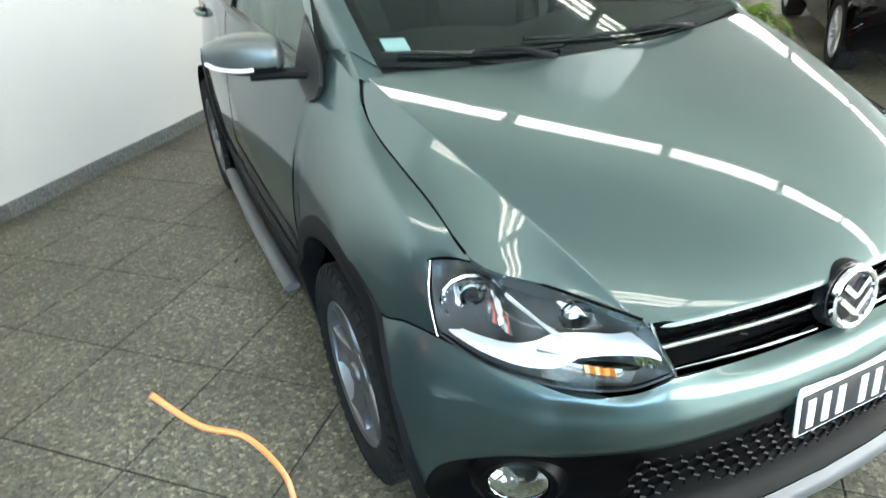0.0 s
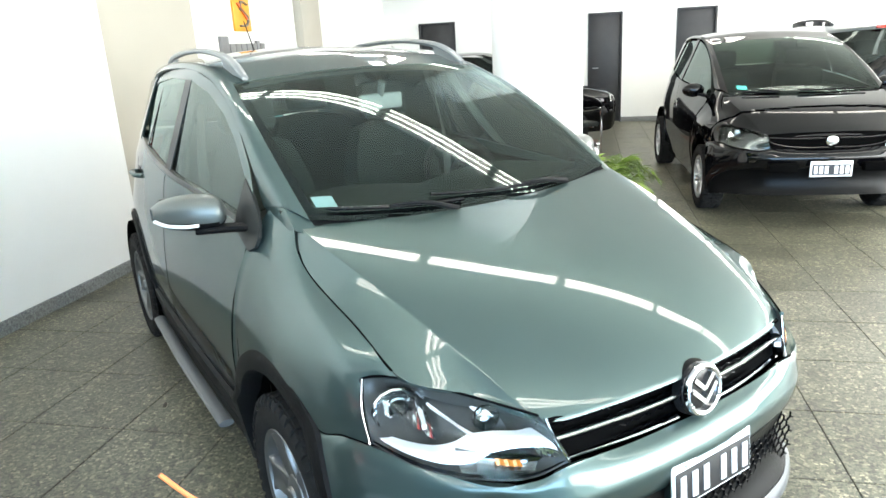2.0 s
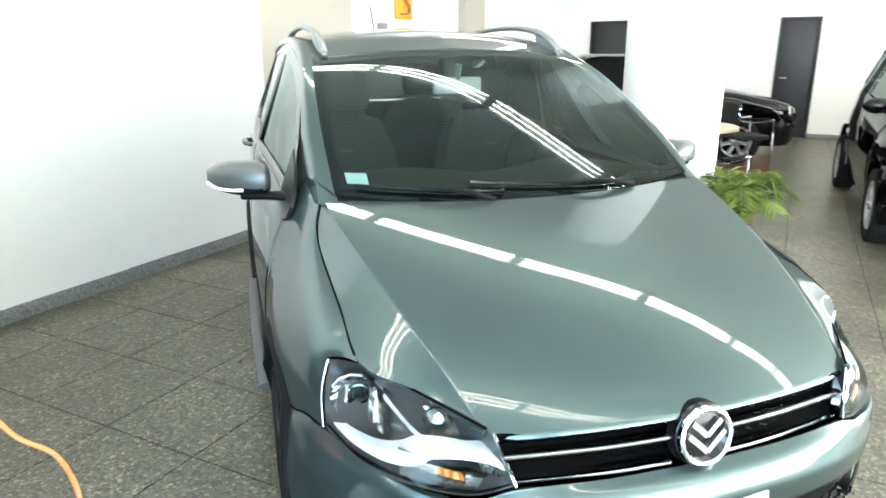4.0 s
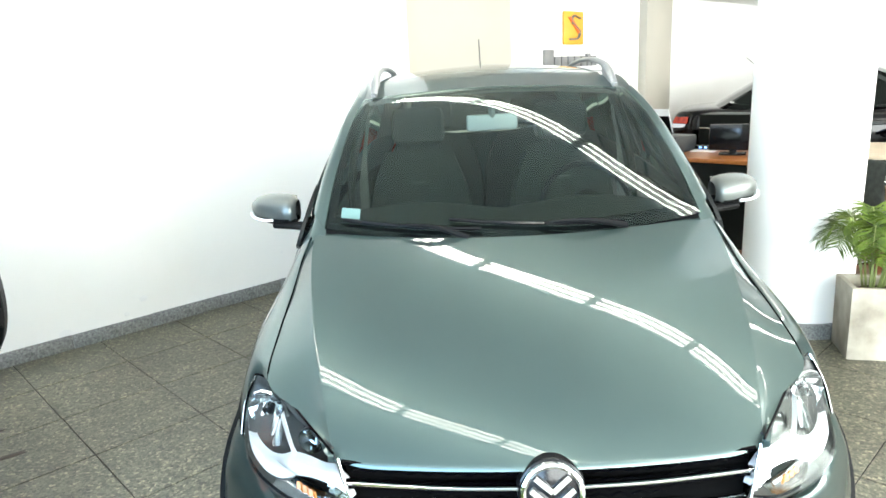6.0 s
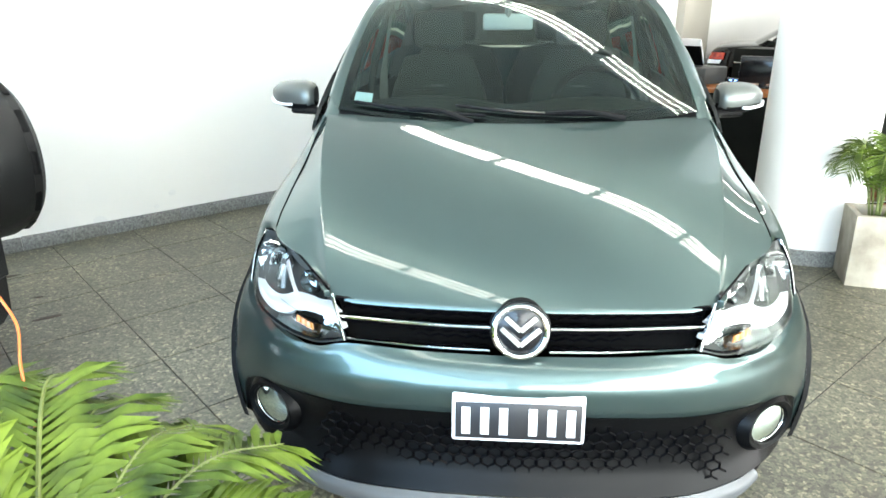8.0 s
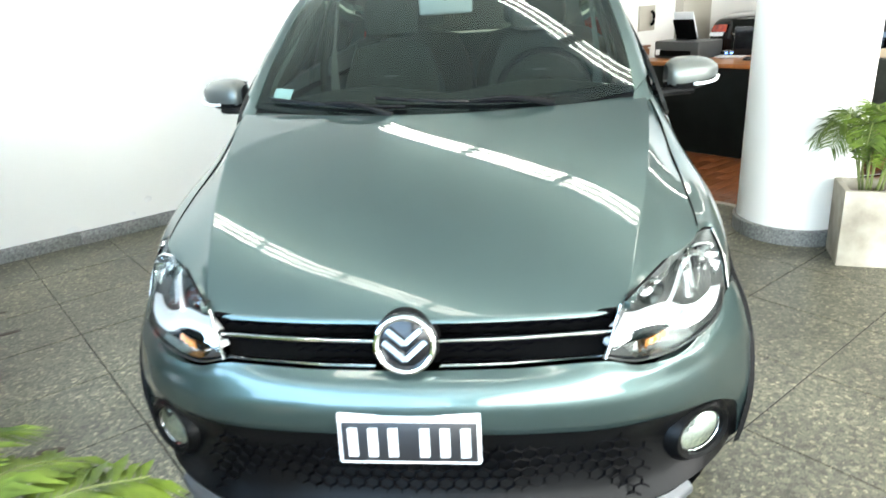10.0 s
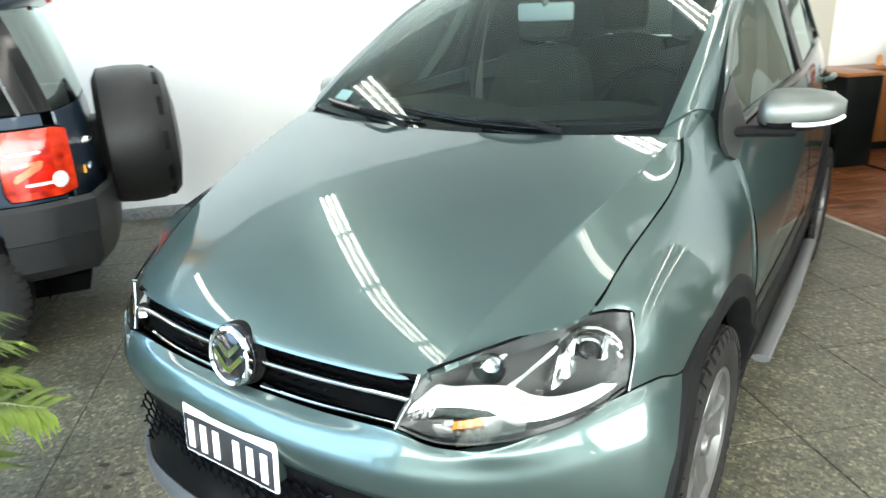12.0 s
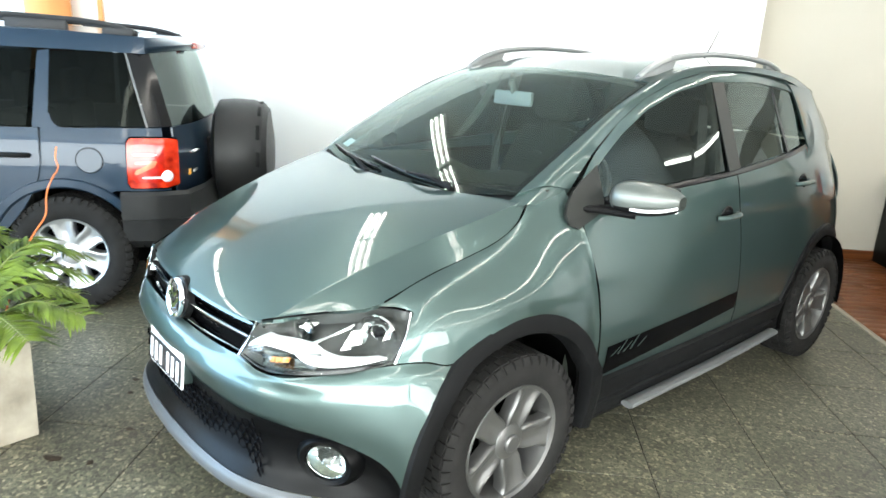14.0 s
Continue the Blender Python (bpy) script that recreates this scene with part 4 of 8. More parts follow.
# round badge: ring, dark disc and plain chrome bars
badge = new("badge")
badge.parent = green_car
badge.matrix_basis = pose(0, -0.030, 0.732, 0, 0, 0) @ Matrix.Rotation(radians(-8), 4, "X") @ Matrix.Diagonal((0.89, 0.94, 0.89, 1))
TO_FRONT = Matrix.Rotation(radians(-90), 4, "Z")
bm = bmesh.new()
lathe(bm, [(0.060, 0.000), (0.062, 0.010), (0.068, 0.013), (0.074, 0.010), (0.075, 0.0)], 40, TO_FRONT)
part("ring", bm, M_CHROME, badge, fix=True)
bm = bmesh.new()
lathe(bm, [(0.0, 0.002), (0.061, 0.002), (0.078, -0.006), (0.080, -0.03)], 40, TO_FRONT)
part("disc", bm, M_GLOSSBLACK, badge, fix=True)
for pts in ([(-0.040, 0.040), (0.0, 0.004)], [(0.040, 0.040), (0.0, 0.004)], [(-0.050, 0.010), (0.0, -0.036)], [(0.050, 0.010), (0.0, -0.036)]):
    bm = bmesh.new()
    (xa, za), (xb, zb) = pts
    n = Vector((zb - za, 0, xa - xb)).normalized() * 0.0065
    a, b = Vector((xa, -0.012, za)), Vector((xb, -0.012, zb))
    slab(bm, [a + n, b + n, b - n, a - n], (0, 1, 0), 0.010)
    part("badge_bar", bm, M_CHROME, badge, fix=True)
bm = bmesh.new()
lathe(bm, [(0.074, -0.03), (0.076, -0.012), (0.079, -0.014), (0.081, -0.035)], 40, TO_FRONT)
part("badge_surround", bm, M_PLASTIC, badge, fix=True)

# number plate: white frame, black field and plain white bars for the writing
plate = new("number_plate")
plate.parent = green_car
plate.matrix_basis = pose(0, -0.078, 0.531, -5, 0, 0)
bm = bmesh.new()
box(bm, -0.155, 0.155, 0.0, 0.008, -0.062, 0.062, 0.006)
part("plate_frame", bm, M_WHITE, plate, fix=True)
bm = bmesh.new()
box(bm, -0.147, 0.147, -0.003, -0.0005, -0.054, 0.038, 0.001)
part("plate_field", bm, M_PLATEBLACK, plate, fix=True)
bm = bmesh.new()
box(bm, -0.07, 0.07, -0.002, -0.0005, 0.042, 0.054)
part("plate_strip", bm, M_PALEBLUE, plate, fix=True)
for x in (-0.122, -0.078, -0.034, 0.034, 0.078, 0.122):
    bm = bmesh.new()
    box(bm, x - 0.010, x + 0.010, -0.0055, -0.0032, -0.042, 0.026)
    part("plate_bar", bm, M_WHITE, plate, fix=True)
for x, z in ((-0.105, 0.047), (0.105, 0.047), (-0.105, -0.056), (0.105, -0.056)):
    bm = bmesh.new()
    lathe(bm, [(0, 0.0035), (0.005, 0.0025), (0.006, 0)], 12, Matrix.Translation((x, 0, z)) @ TO_FRONT)
    part("plate_screw", bm, M_SATIN, plate, fix=True)
bm = bmesh.new()
box(bm, -0.140, 0.140, 0.0, 0.03, -0.050, 0.056, 0.004)
pb = part("plate_mount", bm, M_PAINT, plate, fix=True)
pb.location = (0, 0.012, 0)

# headlamps
LAMP_TOP = [(0.462, 0.050, 0.788), (0.532, 0.143, 0.808), (0.598, 0.236, 0.824), (0.662, 0.318, 0.840), (0.722, 0.388, 0.829)]
LAMP_MID = [(0.438, 0.012, 0.735), (0.518, 0.062, 0.735), (0.602, 0.142, 0.742), (0.682, 0.248, 0.757), (0.745, 0.352, 0.767)]
LAMP_LOW = [(0.413, -0.002, 0.680), (0.503, 0.030, 0.655), (0.608, 0.088, 0.664), (0.699, 0.186, 0.679), (0.751, 0.313, 0.699)]
lens = loft([LAMP_TOP, LAMP_MID, LAMP_LOW], 24, 14)


def lamp_at(a, b, depth=0.0):
    """A point inside the headlamp: a along it, b down it, so deep below its lens."""
    p = lens[0][0].copy()
    j, i = b * 14, a * 24
    j0, i0 = min(int(j), 13), min(int(i), 23)
    p = lens[j0][i0].lerp(lens[j0][i0 + 1], i - i0).lerp(lens[j0 + 1][i0].lerp(lens[j0 + 1][i0 + 1], i - i0), j - j0)
    return p + Vector((-0.35, 0.93, -0.05)) * depth


for s in (1, -1):
    lamp = new("headlamp")
    lamp.parent = green_car
    lamp["label"] = "clear headlamp with chrome reflectors in a dark housing"

    def put(name, bm, mat, fix=False):
        if s < 0:
            for v in bm.verts:
                v.co.x = -v.co.x
            bmesh.ops.reverse_faces(bm, faces=bm.faces)
        return part(name, bm, mat, lamp, fix=fix)

    bm = bmesh.new()
    sheet(bm, lens, REF, 0.0)
    o = put("lens", bm, M_LAMPLENS)
    o.visible_shadow = False
    # smoke-grey shell behind it
    bm = bmesh.new()
    g = [[lamp_at(i / 24, j / 14, 0.075 * min(1, 4 * min(i / 24, 1 - i / 24)) * min(1, 4 * min(j / 14, 1 - j / 14)) + 0.004) for i in range(25)] for j in range(15)]
    sheet(bm, g, REF, 0.0)
    put("housing", bm, M_LAMPGREY)
    # grey lid under the top edge
    bm = bmesh.new()
    g = [[lamp_at(a, 0.03 + (0.20 - 0.10 * abs(a - 0.5)) * t, 0.008 + 0.034 * t) for a in np.linspace(0.05, 0.97, 24)] for t in np.linspace(0, 1, 5)]
    sheet(bm, g, REF, 0.006)
    put("lamp_lid", bm, M_LAMPGREY)
    # white sweep: low at the inner end, swelling in the middle, thin along the outer foot
    bm = bmesh.new()
    table = [(0.02, 0.50, 0.80), (0.10, 0.38, 0.63), (0.20, 0.42, 0.59), (0.30, 0.44, 0.61), (0.40, 0.48, 0.68), (0.48, 0.54, 0.80), (0.56, 0.66, 0.87), (0.66, 0.755, 0.90), (0.80, 0.80, 0.905), (0.95, 0.835, 0.895)]
    up_l = [lamp_at(a, b, 0.036) for a, b, c in table]
    mid_l = [lamp_at(a, b * 0.55 + c * 0.45, 0.016) for a, b, c in table]
    low_l = [lamp_at(a, c, 0.014) for a, b, c in table]
    sheet(bm, loft([up_l, mid_l, low_l], 54, 8), REF, 0.018)
    put("chrome_sweep", bm, M_SWEEP)
    # its neck between the two bowls
    bm = bmesh.new()
    neck = [(0.45, 0.53, 0.030), (0.51, 0.44, 0.018), (0.57, 0.36, 0.012), (0.62, 0.29, 0.009)]
    sheet(bm, loft([[lamp_at(a - w, b, 0.034) for a, b, w in neck], [lamp_at(a, b, 0.024) for a, b, w in neck], [lamp_at(a + w, b, 0.036) for a, b, w in neck]], 12, 4), REF, 0.006)
    put("sweep_neck", bm, M_SWEEP)
    # main bowl with facets, its bulb cap, and the smaller bowl
    c = lamp_at(0.78, 0.45, 0.045)
    face = Matrix.Translation(c) @ Matrix.Rotation(radians(-64), 4, "Z") @ Matrix.Diagonal((1, 1.12, 1.0, 1))
    bm = bmesh.new()
    lathe(bm, [(0.012, -0.042), (0.030, -0.034), (0.044, -0.018), (0.053, 0.002), (0.057, 0.010), (0.060, 0.004)], 14, face)
    part_b = put("reflector_bowl", bm, M_REFLECTOR)
    for p in part_b.data.polygons:
        p.use_smooth = False
    bm = bmesh.new()
    lathe(bm, [(0.0, 0.004), (0.010, 0.002), (0.015, -0.010), (0.016, -0.034)], 16, face)
    put("bulb_cap", bm, M_GLOSSBLACK)
    bm = bmesh.new()
    lathe(bm, [(0.018, -0.012), (0.022, -0.008), (0.024, -0.014)], 20, face)
    put("bulb_ring", bm, M_CHROME)
    for k, (da, b0, b1) in enumerate(((0.085, 0.26, 0.60), (0.135, 0.36, 0.66), (-0.075, 0.30, 0.56))):
        bm = bmesh.new()
        sheet(bm, [[lamp_at(0.78 - da + w * (1 + 0.3 * t), b0 + (b1 - b0) * t, d) for w, d in ((-0.026, 0.050), (-0.008, 0.030), (0.012, 0.034), (0.026, 0.052))] for t in np.linspace(0, 1, 4)], REF, 0.0)
        put("reflector_rib", bm, M_REFLECTOR, fix=False)
    c = lamp_at(0.33, 0.30, 0.040)
    face = Matrix.Translation(c) @ Matrix.Rotation(radians(-70), 4, "Z")
    bm = bmesh.new()
    lathe(bm, [(0.006, -0.022), (0.020, -0.016), (0.029, 0.0), (0.031, 0.006), (0.033, 0.0)], 28, face)
    put("reflector_bowl", bm, M_LAMPBOWL)
    # bright plate added as the lit crescent at the small bowl's top
    bm = bmesh.new()
    sheet(bm, [[lamp_at(0.30 + 0.09 * t - 0.02 * q, 0.17 + 0.09 * q + 0.02 * t, 0.030 + 0.006 * ((i + j) % 2)) for i, t in enumerate(np.linspace(0, 1, 5))] for j, q in enumerate(np.linspace(0, 1, 3))], REF, 0.004)
    put("bowl_glint", bm, M_REFLECTOR)
    # dark pocket under the sweep with the indicator and inner facets
    bm = bmesh.new()
    sheet(bm, [[lamp_at(a, max(0.66, 0.92 - 1.2 * a) + (0.985 - max(0.66, 0.92 - 1.2 * a)) * t, 0.010 + 0.02 * math.sin(math.pi * t)) for a in np.linspace(0.04, 0.56, 16)] for t in np.linspace(0, 1, 6)], REF, 0.0)
    put("lower_pocket", bm, M_LAMPBOWL)
    bm = bmesh.new()
    sheet(bm, [[lamp_at(a, b + 0.03 * math.sin(9 * a), 0.010 + 0.004 * (k % 2)) for k, a in enumerate(np.linspace(0.27, 0.39, 7))] for b in np.linspace(0.74, 0.83, 5)], REF, 0.004)
    put("indicator", bm, M_AMBER)
    for k in range(10):
        a, b = 0.045 + 0.026 * (k % 5), 0.80 + 0.075 * (k // 5) - 0.05 * (k % 5) + 0.02 * (k // 5)
        bm = bmesh.new()
        sheet(bm, [[lamp_at(a + da, b + db, 0.012 + (0.010 if (i + j + k) % 2 else 0.0)) for i, da in enumerate((-0.012, 0.0, 0.012))] for j, db in enumerate((-0.036, 0.0, 0.036))], REF, 0.0)
        put("facet", bm, M_REFLECTOR)
    bm = bmesh.new()
    sheet(bm, [[lamp_at(a, b, 0.003 + 0.004 * (b - 0.92) / 0.07) for a in np.linspace(0.03, 0.985, 24)] for b in (0.992, 0.965, 0.93)], REF, 0.0)
    put("lamp_foot", bm, M_GLOSSBLACK)
    # chrome bar added for the bright reflection down the lens's outer edge
    bm = bmesh.new()
    tube(bm, [lens[j][24] + Vector((0.0035, 0.001, 0.0)) for j in range(0, 15, 2)], 0.0030, 6, 24)
    put("edge_glint", bm, M_REFLECTOR)
    bm = bmesh.new()
    edge = [Vector(p) for p in LAMP_TOP] + [lens[j][24] for j in range(2, 15, 3)]
    tube(bm, [p + Vector((0.001, 0.001, 0.002)) for p in edge], 0.0030, 6, 40)
    put("lamp_seal", bm, M_GRILLE)

# fog lamps in their pockets
for s in (1, -1):
    face = Matrix.Translation((s * 0.665, 0.150, 0.398)) @ Matrix.Rotation(radians(-90 + s * 32), 4, "Z") @ Matrix.Diagonal((1, 1.15, 0.95, 1))
    fog = new("fog_lamp")
    fog.parent = green_car
    bm = bmesh.new()
    lathe(bm, [(0.0, -0.03), (0.03, -0.025), (0.050, 0.0), (0.054, 0.006), (0.058, 0.002)], 28, face)
    part("fog_reflector", bm, M_REFLECTOR, fog, fix=True)
    bm = bmesh.new()
    lathe(bm, [(0.0, 0.014), (0.03, 0.012), (0.053, 0.005)], 28, face)
    part("fog_lens", bm, M_LENS, fog).visible_shadow = False
    bm = bmesh.new()
    lathe(bm, [(0.056, -0.01), (0.060, 0.012), (0.072, 0.016), (0.088, -0.004), (0.094, -0.03)], 28, face)
    part("fog_bezel", bm, M_POCKET, fog, fix=True)
    bm = bmesh.new()
    lathe(bm, [(0.0, 0.006), (0.012, 0.004), (0.016, -0.02)], 14, face)
    part("fog_bulb", bm, M_CHROME, fog, fix=True)

# arch trims, sills and running boards
def trim_x(yc, y, z):
    """Half width under an arch trim: the flank's, or the bumper's corner ahead of the front wheel."""
    x = side_x(y, max(z, 0.24))
    if yc == FWY and y < yc - 0.12:
        corner = interp([(0.20, 0.802), (0.27, 0.813), (0.40, 0.835), (0.52, 0.839), (0.60, 0.833), (0.674, 0.812)], z)
        k = min(1.0, max(0.0, (0.76 - z) / 0.10))
        x += max(0.0, corner - x) * k
    return x


for yc, span in ((FWY, (-12, 188)), (RWY, (-10, 186))):
    g = []
    for r, o in ((0.388, -0.05), (0.392, 0.002), (0.40, 0.014), (0.436, 0.018), (0.458, 0.012), (0.463, -0.004)):
        row = []
        for k in range(37):
            a = span[0] + (span[1] - span[0]) * k / 36
            y, z = arch(yc, r, a)
            row.append(Vector((trim_x(yc, y, z) + o + (0.016 if z < 0.5 and y > yc else 0.0), y, z)))
        g.append(row)
    both("arch_trim", g, M_PLASTIC, green_car, 0.0)
    # dark wheel housing
    g = []
    for x in (0.80, 0.52):
        g.append([Vector((x, *arch(yc, 0.395, a))) for a in np.linspace(-10, 190, 30)])
    for s in (1, -1):
        bm = bmesh.new()
        sheet(bm, g if s > 0 else flipped(g), (s * 0.6, yc, 1.5), 0.0)
        part("wheel_housing", bm, M_DARK, green_car)
        bm = bmesh.new()
        hw = [[Vector((0.52, *arch(yc, r, a))) for a in np.linspace(-10, 190, 30)] for r in (0.02, 0.395)]
        sheet(bm, hw if s > 0 else flipped(hw), (0, yc, AXLE), 0.0)
        part("housing_wall", bm, M_DARK, green_car)
cover = [[on_side(y, z, o) for y in np.linspace(1.20, 2.80, 30)] for z, o in ((0.315, 0.004), (0.325, 0.020), (0.37, 0.024), (0.41, 0.019), (0.42, 0.002))]
both("door_moulding", cover, M_PLASTIC, green_car, 0.0)
sill = [[on_side(y, 0.30, o) + Vector((0, 0, z - 0.30)) for y in np.linspace(1.16, 2.86, 24)] for z, o in ((0.315, 0.002), (0.30, 0.016), (0.255, 0.016), (0.21, -0.02), (0.20, -0.15))]
both("sill", sill, M_PLASTIC, green_car, 0.0)
for s in (1, -1):
    bm = bmesh.new()
    line = [(s * (side_x(1.38, 0.3) + 0.05), 1.40, 0.268), (s * (side_x(2.0, 0.3) + 0.052), 2.05, 0.270), (s * (side_x(2.7, 0.3) + 0.05), 2.70, 0.274)]
    tube(bm, line, 0.029, 10, 16, squash=0.5)
    part("running_board", bm, M_STEP, green_car, "satin grey side step")
    # dark graphic low on the doors
    bm = bmesh.new()
    g = [[on_side(y, z0 + (z1 - z0) * t, 0.0025) for y, z0, z1 in ((1.235, 0.43, 0.55), (1.5, 0.45, 0.56), (1.8, 0.475, 0.57), (2.215, 0.505, 0.585))] for t in (0, 0.5, 1)]
    g = loft(g, 14, 4)
    sheet(bm, g if s > 0 else flipped(g), REF, 0.0)
    part("door_graphic", bm, M_GRILLE, green_car)
    # outlines of peaks in the graphic, as plain bars
    for k, (y, h) in enumerate(((1.26, 0.03), (1.30, 0.05), (1.335, 0.035), (1.38, 0.055), (1.43, 0.03))):
        bm = bmesh.new()
        p = [on_side(y, 0.505, 0.004), on_side(y + 0.05, 0.505 + h, 0.004), on_side(y + 0.06, 0.505 + h, 0.004), on_side(y + 0.015, 0.505, 0.004)]
        if s < 0:
            p = [Vector((-q.x, q.y, q.z)) for q in p]
        bm.faces.new([bm.verts.new(q) for q in p])
        part("graphic_stroke", bm, M_PAINT, green_car, fix=True)

# door handles
for y, z in ((2.035, 0.955), (2.835, 1.035)):
    for s in (1, -1):
        x = side_x(y, z)
        # flat black disc stands in for the shade in the painted hollow
        bm = bmesh.new()
        lathe(bm, [(0.0, 0.002), (0.036, 0.003), (0.046, 0.002), (0.049, 0.0)], 24, Matrix.Translation((s * x, y, z)) @ Matrix.Diagonal((s, 1.1, 0.9, 1)))
        part("cup_shade", bm, M_GLOSSBLACK, green_car, fix=True)
        bm = bmesh.new()
        tube(bm, [(s * (x + 0.004), y - 0.085, z - 0.005), (s * (x + 0.03), y - 0.06, z), (s * (x + 0.036), y, z + 0.004), (s * (x + 0.03), y + 0.05, z + 0.004), (s * (x + 0.006), y + 0.07, z + 0.002)], 0.016, 8, 16, squash=0.8)
        part("door_handle", bm, M_PAINT, green_car)

# door mirrors: cap, black underside, lamp strip, glass and arm
for s in (1, -1):
    mirror = new("door_mirror")
    mirror.parent = green_car
    rows = []
    for t, k in ((0, 0.62), (0.10, 0.90), (0.28, 1.0), (0.6, 0.94), (0.85, 0.72), (1.0, 0.36)):
        x = 0.775 + 0.200 * t
        y = 1.255 + 0.065 * t + 0.03 * t * t
        ring = []
        for a in range(0, 361, 20):
            ca, sa = math.cos(radians(a)), math.sin(radians(a))
            ring.append(Vector((x, y + 0.005 + 0.082 * k * (abs(ca) ** 0.8) * (1 if ca > 0 else -1) * (1.0 if ca < 0 else 0.55), 1.108 + 0.060 * k * (abs(sa) ** 0.8) * (1 if sa > 0 else -1))))
        rows.append(ring)
    def band_of(lo, hi, name, mat, grow=0.0):
        bm = bmesh.new()
        g = loft(rows, 36, 16)
        c = Vector((0.88, 1.28, 1.105))
        g = [[c + (p - c) * (1 + grow) for p in row] for row in g]
        n = len(g[0]) - 1
        vs = {}
        for j in range(len(g) - 1):
            for i in range(n):
                zc = (g[j][i].z + g[j + 1][i + 1].z) / 2
                if lo <= zc < hi:
                    q = []
                    for jj, ii in ((j, i), (j, i + 1), (j + 1, i + 1), (j + 1, i)):
                        if (jj, ii % n) not in vs:
                            p = g[jj][ii % n]
                            vs[jj, ii % n] = bm.verts.new((s * p.x, p.y, p.z))
                        q.append(vs[jj, ii % n])
                    bm.faces.new(q)
        return part(name, bm, mat, mirror, fix=True)
    band_of(1.080, 2, "cap", M_MIRRORCAP)
    band_of(0, 1.082, "under_cap", M_PLASTIC, -0.004)
    bm = bmesh.new()
    tube(bm, [(s * 0.865, 1.206, 1.080), (s * 0.905, 1.220, 1.080), (s * 0.950, 1.262, 1.084), (s * 0.974, 1.318, 1.092)], 0.0065, 8, 14, squash=0.9)
    part("repeater", bm, M_WHITE, mirror, "white indicator strip")
    bm = bmesh.new()
    g = [[Vector((s * x, 1.345 + 0.30 * (x - 0.8), z)) for x in np.linspace(0.80, 0.940, 6)] for z in (1.06, 1.105, 1.15)]
    sheet(bm, g, (0, 0, 1.1), 0.004)
    part("mirror_glass", bm, M_CHROME, mirror)
    bm = bmesh.new()
    tube(bm, [(s * 0.715, 1.135, 1.062), (s * 0.77, 1.20, 1.058), (s * 0.86, 1.255, 1.054)], 0.03, 10, 10, squash=0.5)
    part("arm", bm, M_PLASTIC, mirror)

# roof rails and aerial
for s in (1, -1):
    rail = new("roof_rail")
    rail.parent = green_car
    bm = bmesh.new()
    line = [(s * 0.508, 1.68, 1.506), (s * 0.510, 1.78, 1.555), (s * 0.513, 1.93, 1.594), (s * 0.516, 2.2, 1.618), (s * 0.516, 2.5, 1.618), (s * 0.514, 2.74, 1.603), (s * 0.512, 2.88, 1.572), (s * 0.510, 2.94, 1.545)]
    tube(bm, line, [0.014, 0.018, 0.017, 0.015, 0.015, 0.017, 0.018, 0.014], 10, 42, squash=0.8)
    part("rail_bar", bm, M_RAIL, rail)
    for pts in ([(1.66, 1.500), (1.78, 1.562), (1.93, 1.595), (1.90, 1.535), (1.80, 1.52)], [(2.94, 1.53), (2.86, 1.572), (2.74, 1.598), (2.76, 1.55), (2.85, 1.545)]):
        bm = bmesh.new()
        slab(bm, [(s * 0.503, y, z) for y, z in pts], (s, 0, 0), 0.017)
        part("rail_foot", bm, M_RAIL, rail, fix=True)
aerial = new("aerial")
aerial.parent = green_car
bm = bmesh.new()
tube(bm, [(0, 3.05, 1.594), (0, 3.12, 1.69), (0, 3.19, 1.785)], [0.005, 0.0035, 0.003], 6, 8)
part("rod", bm, M_GLOSSBLACK, aerial)
bm = bmesh.new()
lathe(bm, [(0.018, -0.01), (0.016, 0.01), (0.008, 0.02), (0, 0.022)], 14, Matrix.Translation((0, 3.05, 1.590)) @ Matrix.Rotation(radians(-90), 4, "Y"))
part("base", bm, M_GLOSSBLACK, aerial, fix=True)

# cowl, wipers and washer jets
cowl = [[(0, 0.802, 1.050), (0.32, 0.826, 1.060), (0.61, 0.893, 1.092)], [(0, 0.83, 1.056), (0.32, 0.852, 1.066), (0.608, 0.91, 1.10)], [(0, 0.87, 1.10), (0.32, 0.885, 1.106), (0.60, 0.93, 1.118)]]
whole("cowl", loft(cowl, 20, 6), M_PLASTIC, green_car, 0.0)


def screen_at(x, t, off):
    """A point above the windscreen: across at x, t of the way up."""
    j = t * 20
    j0 = min(int(j), 19)
    r = abs(x) / 0.60 * 16
    i0 = min(int(r), 15)
    p = screen[j0][i0].lerp(screen[j0][i0 + 1], r - i0).lerp(screen[j0 + 1][i0].lerp(screen[j0 + 1][i0 + 1], r - i0), j - j0)
    return Vector((x, p.y - 0.5 * off, p.z + 0.85 * off))


for pivot, elbow, ends in (((0.36, 0.0), (0.10, 0.055), ((-0.20, 0.10), (0.34, 0.035))), ((-0.14, 0.0), (-0.36, 0.045), ((-0.55, 0.055), (-0.10, 0.05)))):
    wiper = new("wiper")
    wiper.parent = green_car
    bm = bmesh.new()
    tube(bm, [screen_at(*pivot, 0.012), screen_at((pivot[0] + elbow[0]) / 2, elbow[1] * 0.6, 0.035), screen_at(*elbow, 0.022)], [0.011, 0.007, 0.005], 8, 10)
    part("wiper_arm", bm, M_PLASTIC, wiper)
    bm = bmesh.new()
    a, b = ends
    tube(bm, [screen_at(a[0] + (b[0] - a[0]) * k / 5, a[1] + (b[1] - a[1]) * k / 5, 0.012) for k in range(6)], 0.006, 6, 20)
    part("wiper_blade", bm, M_GLOSSBLACK, wiper)
bm = bmesh.new()
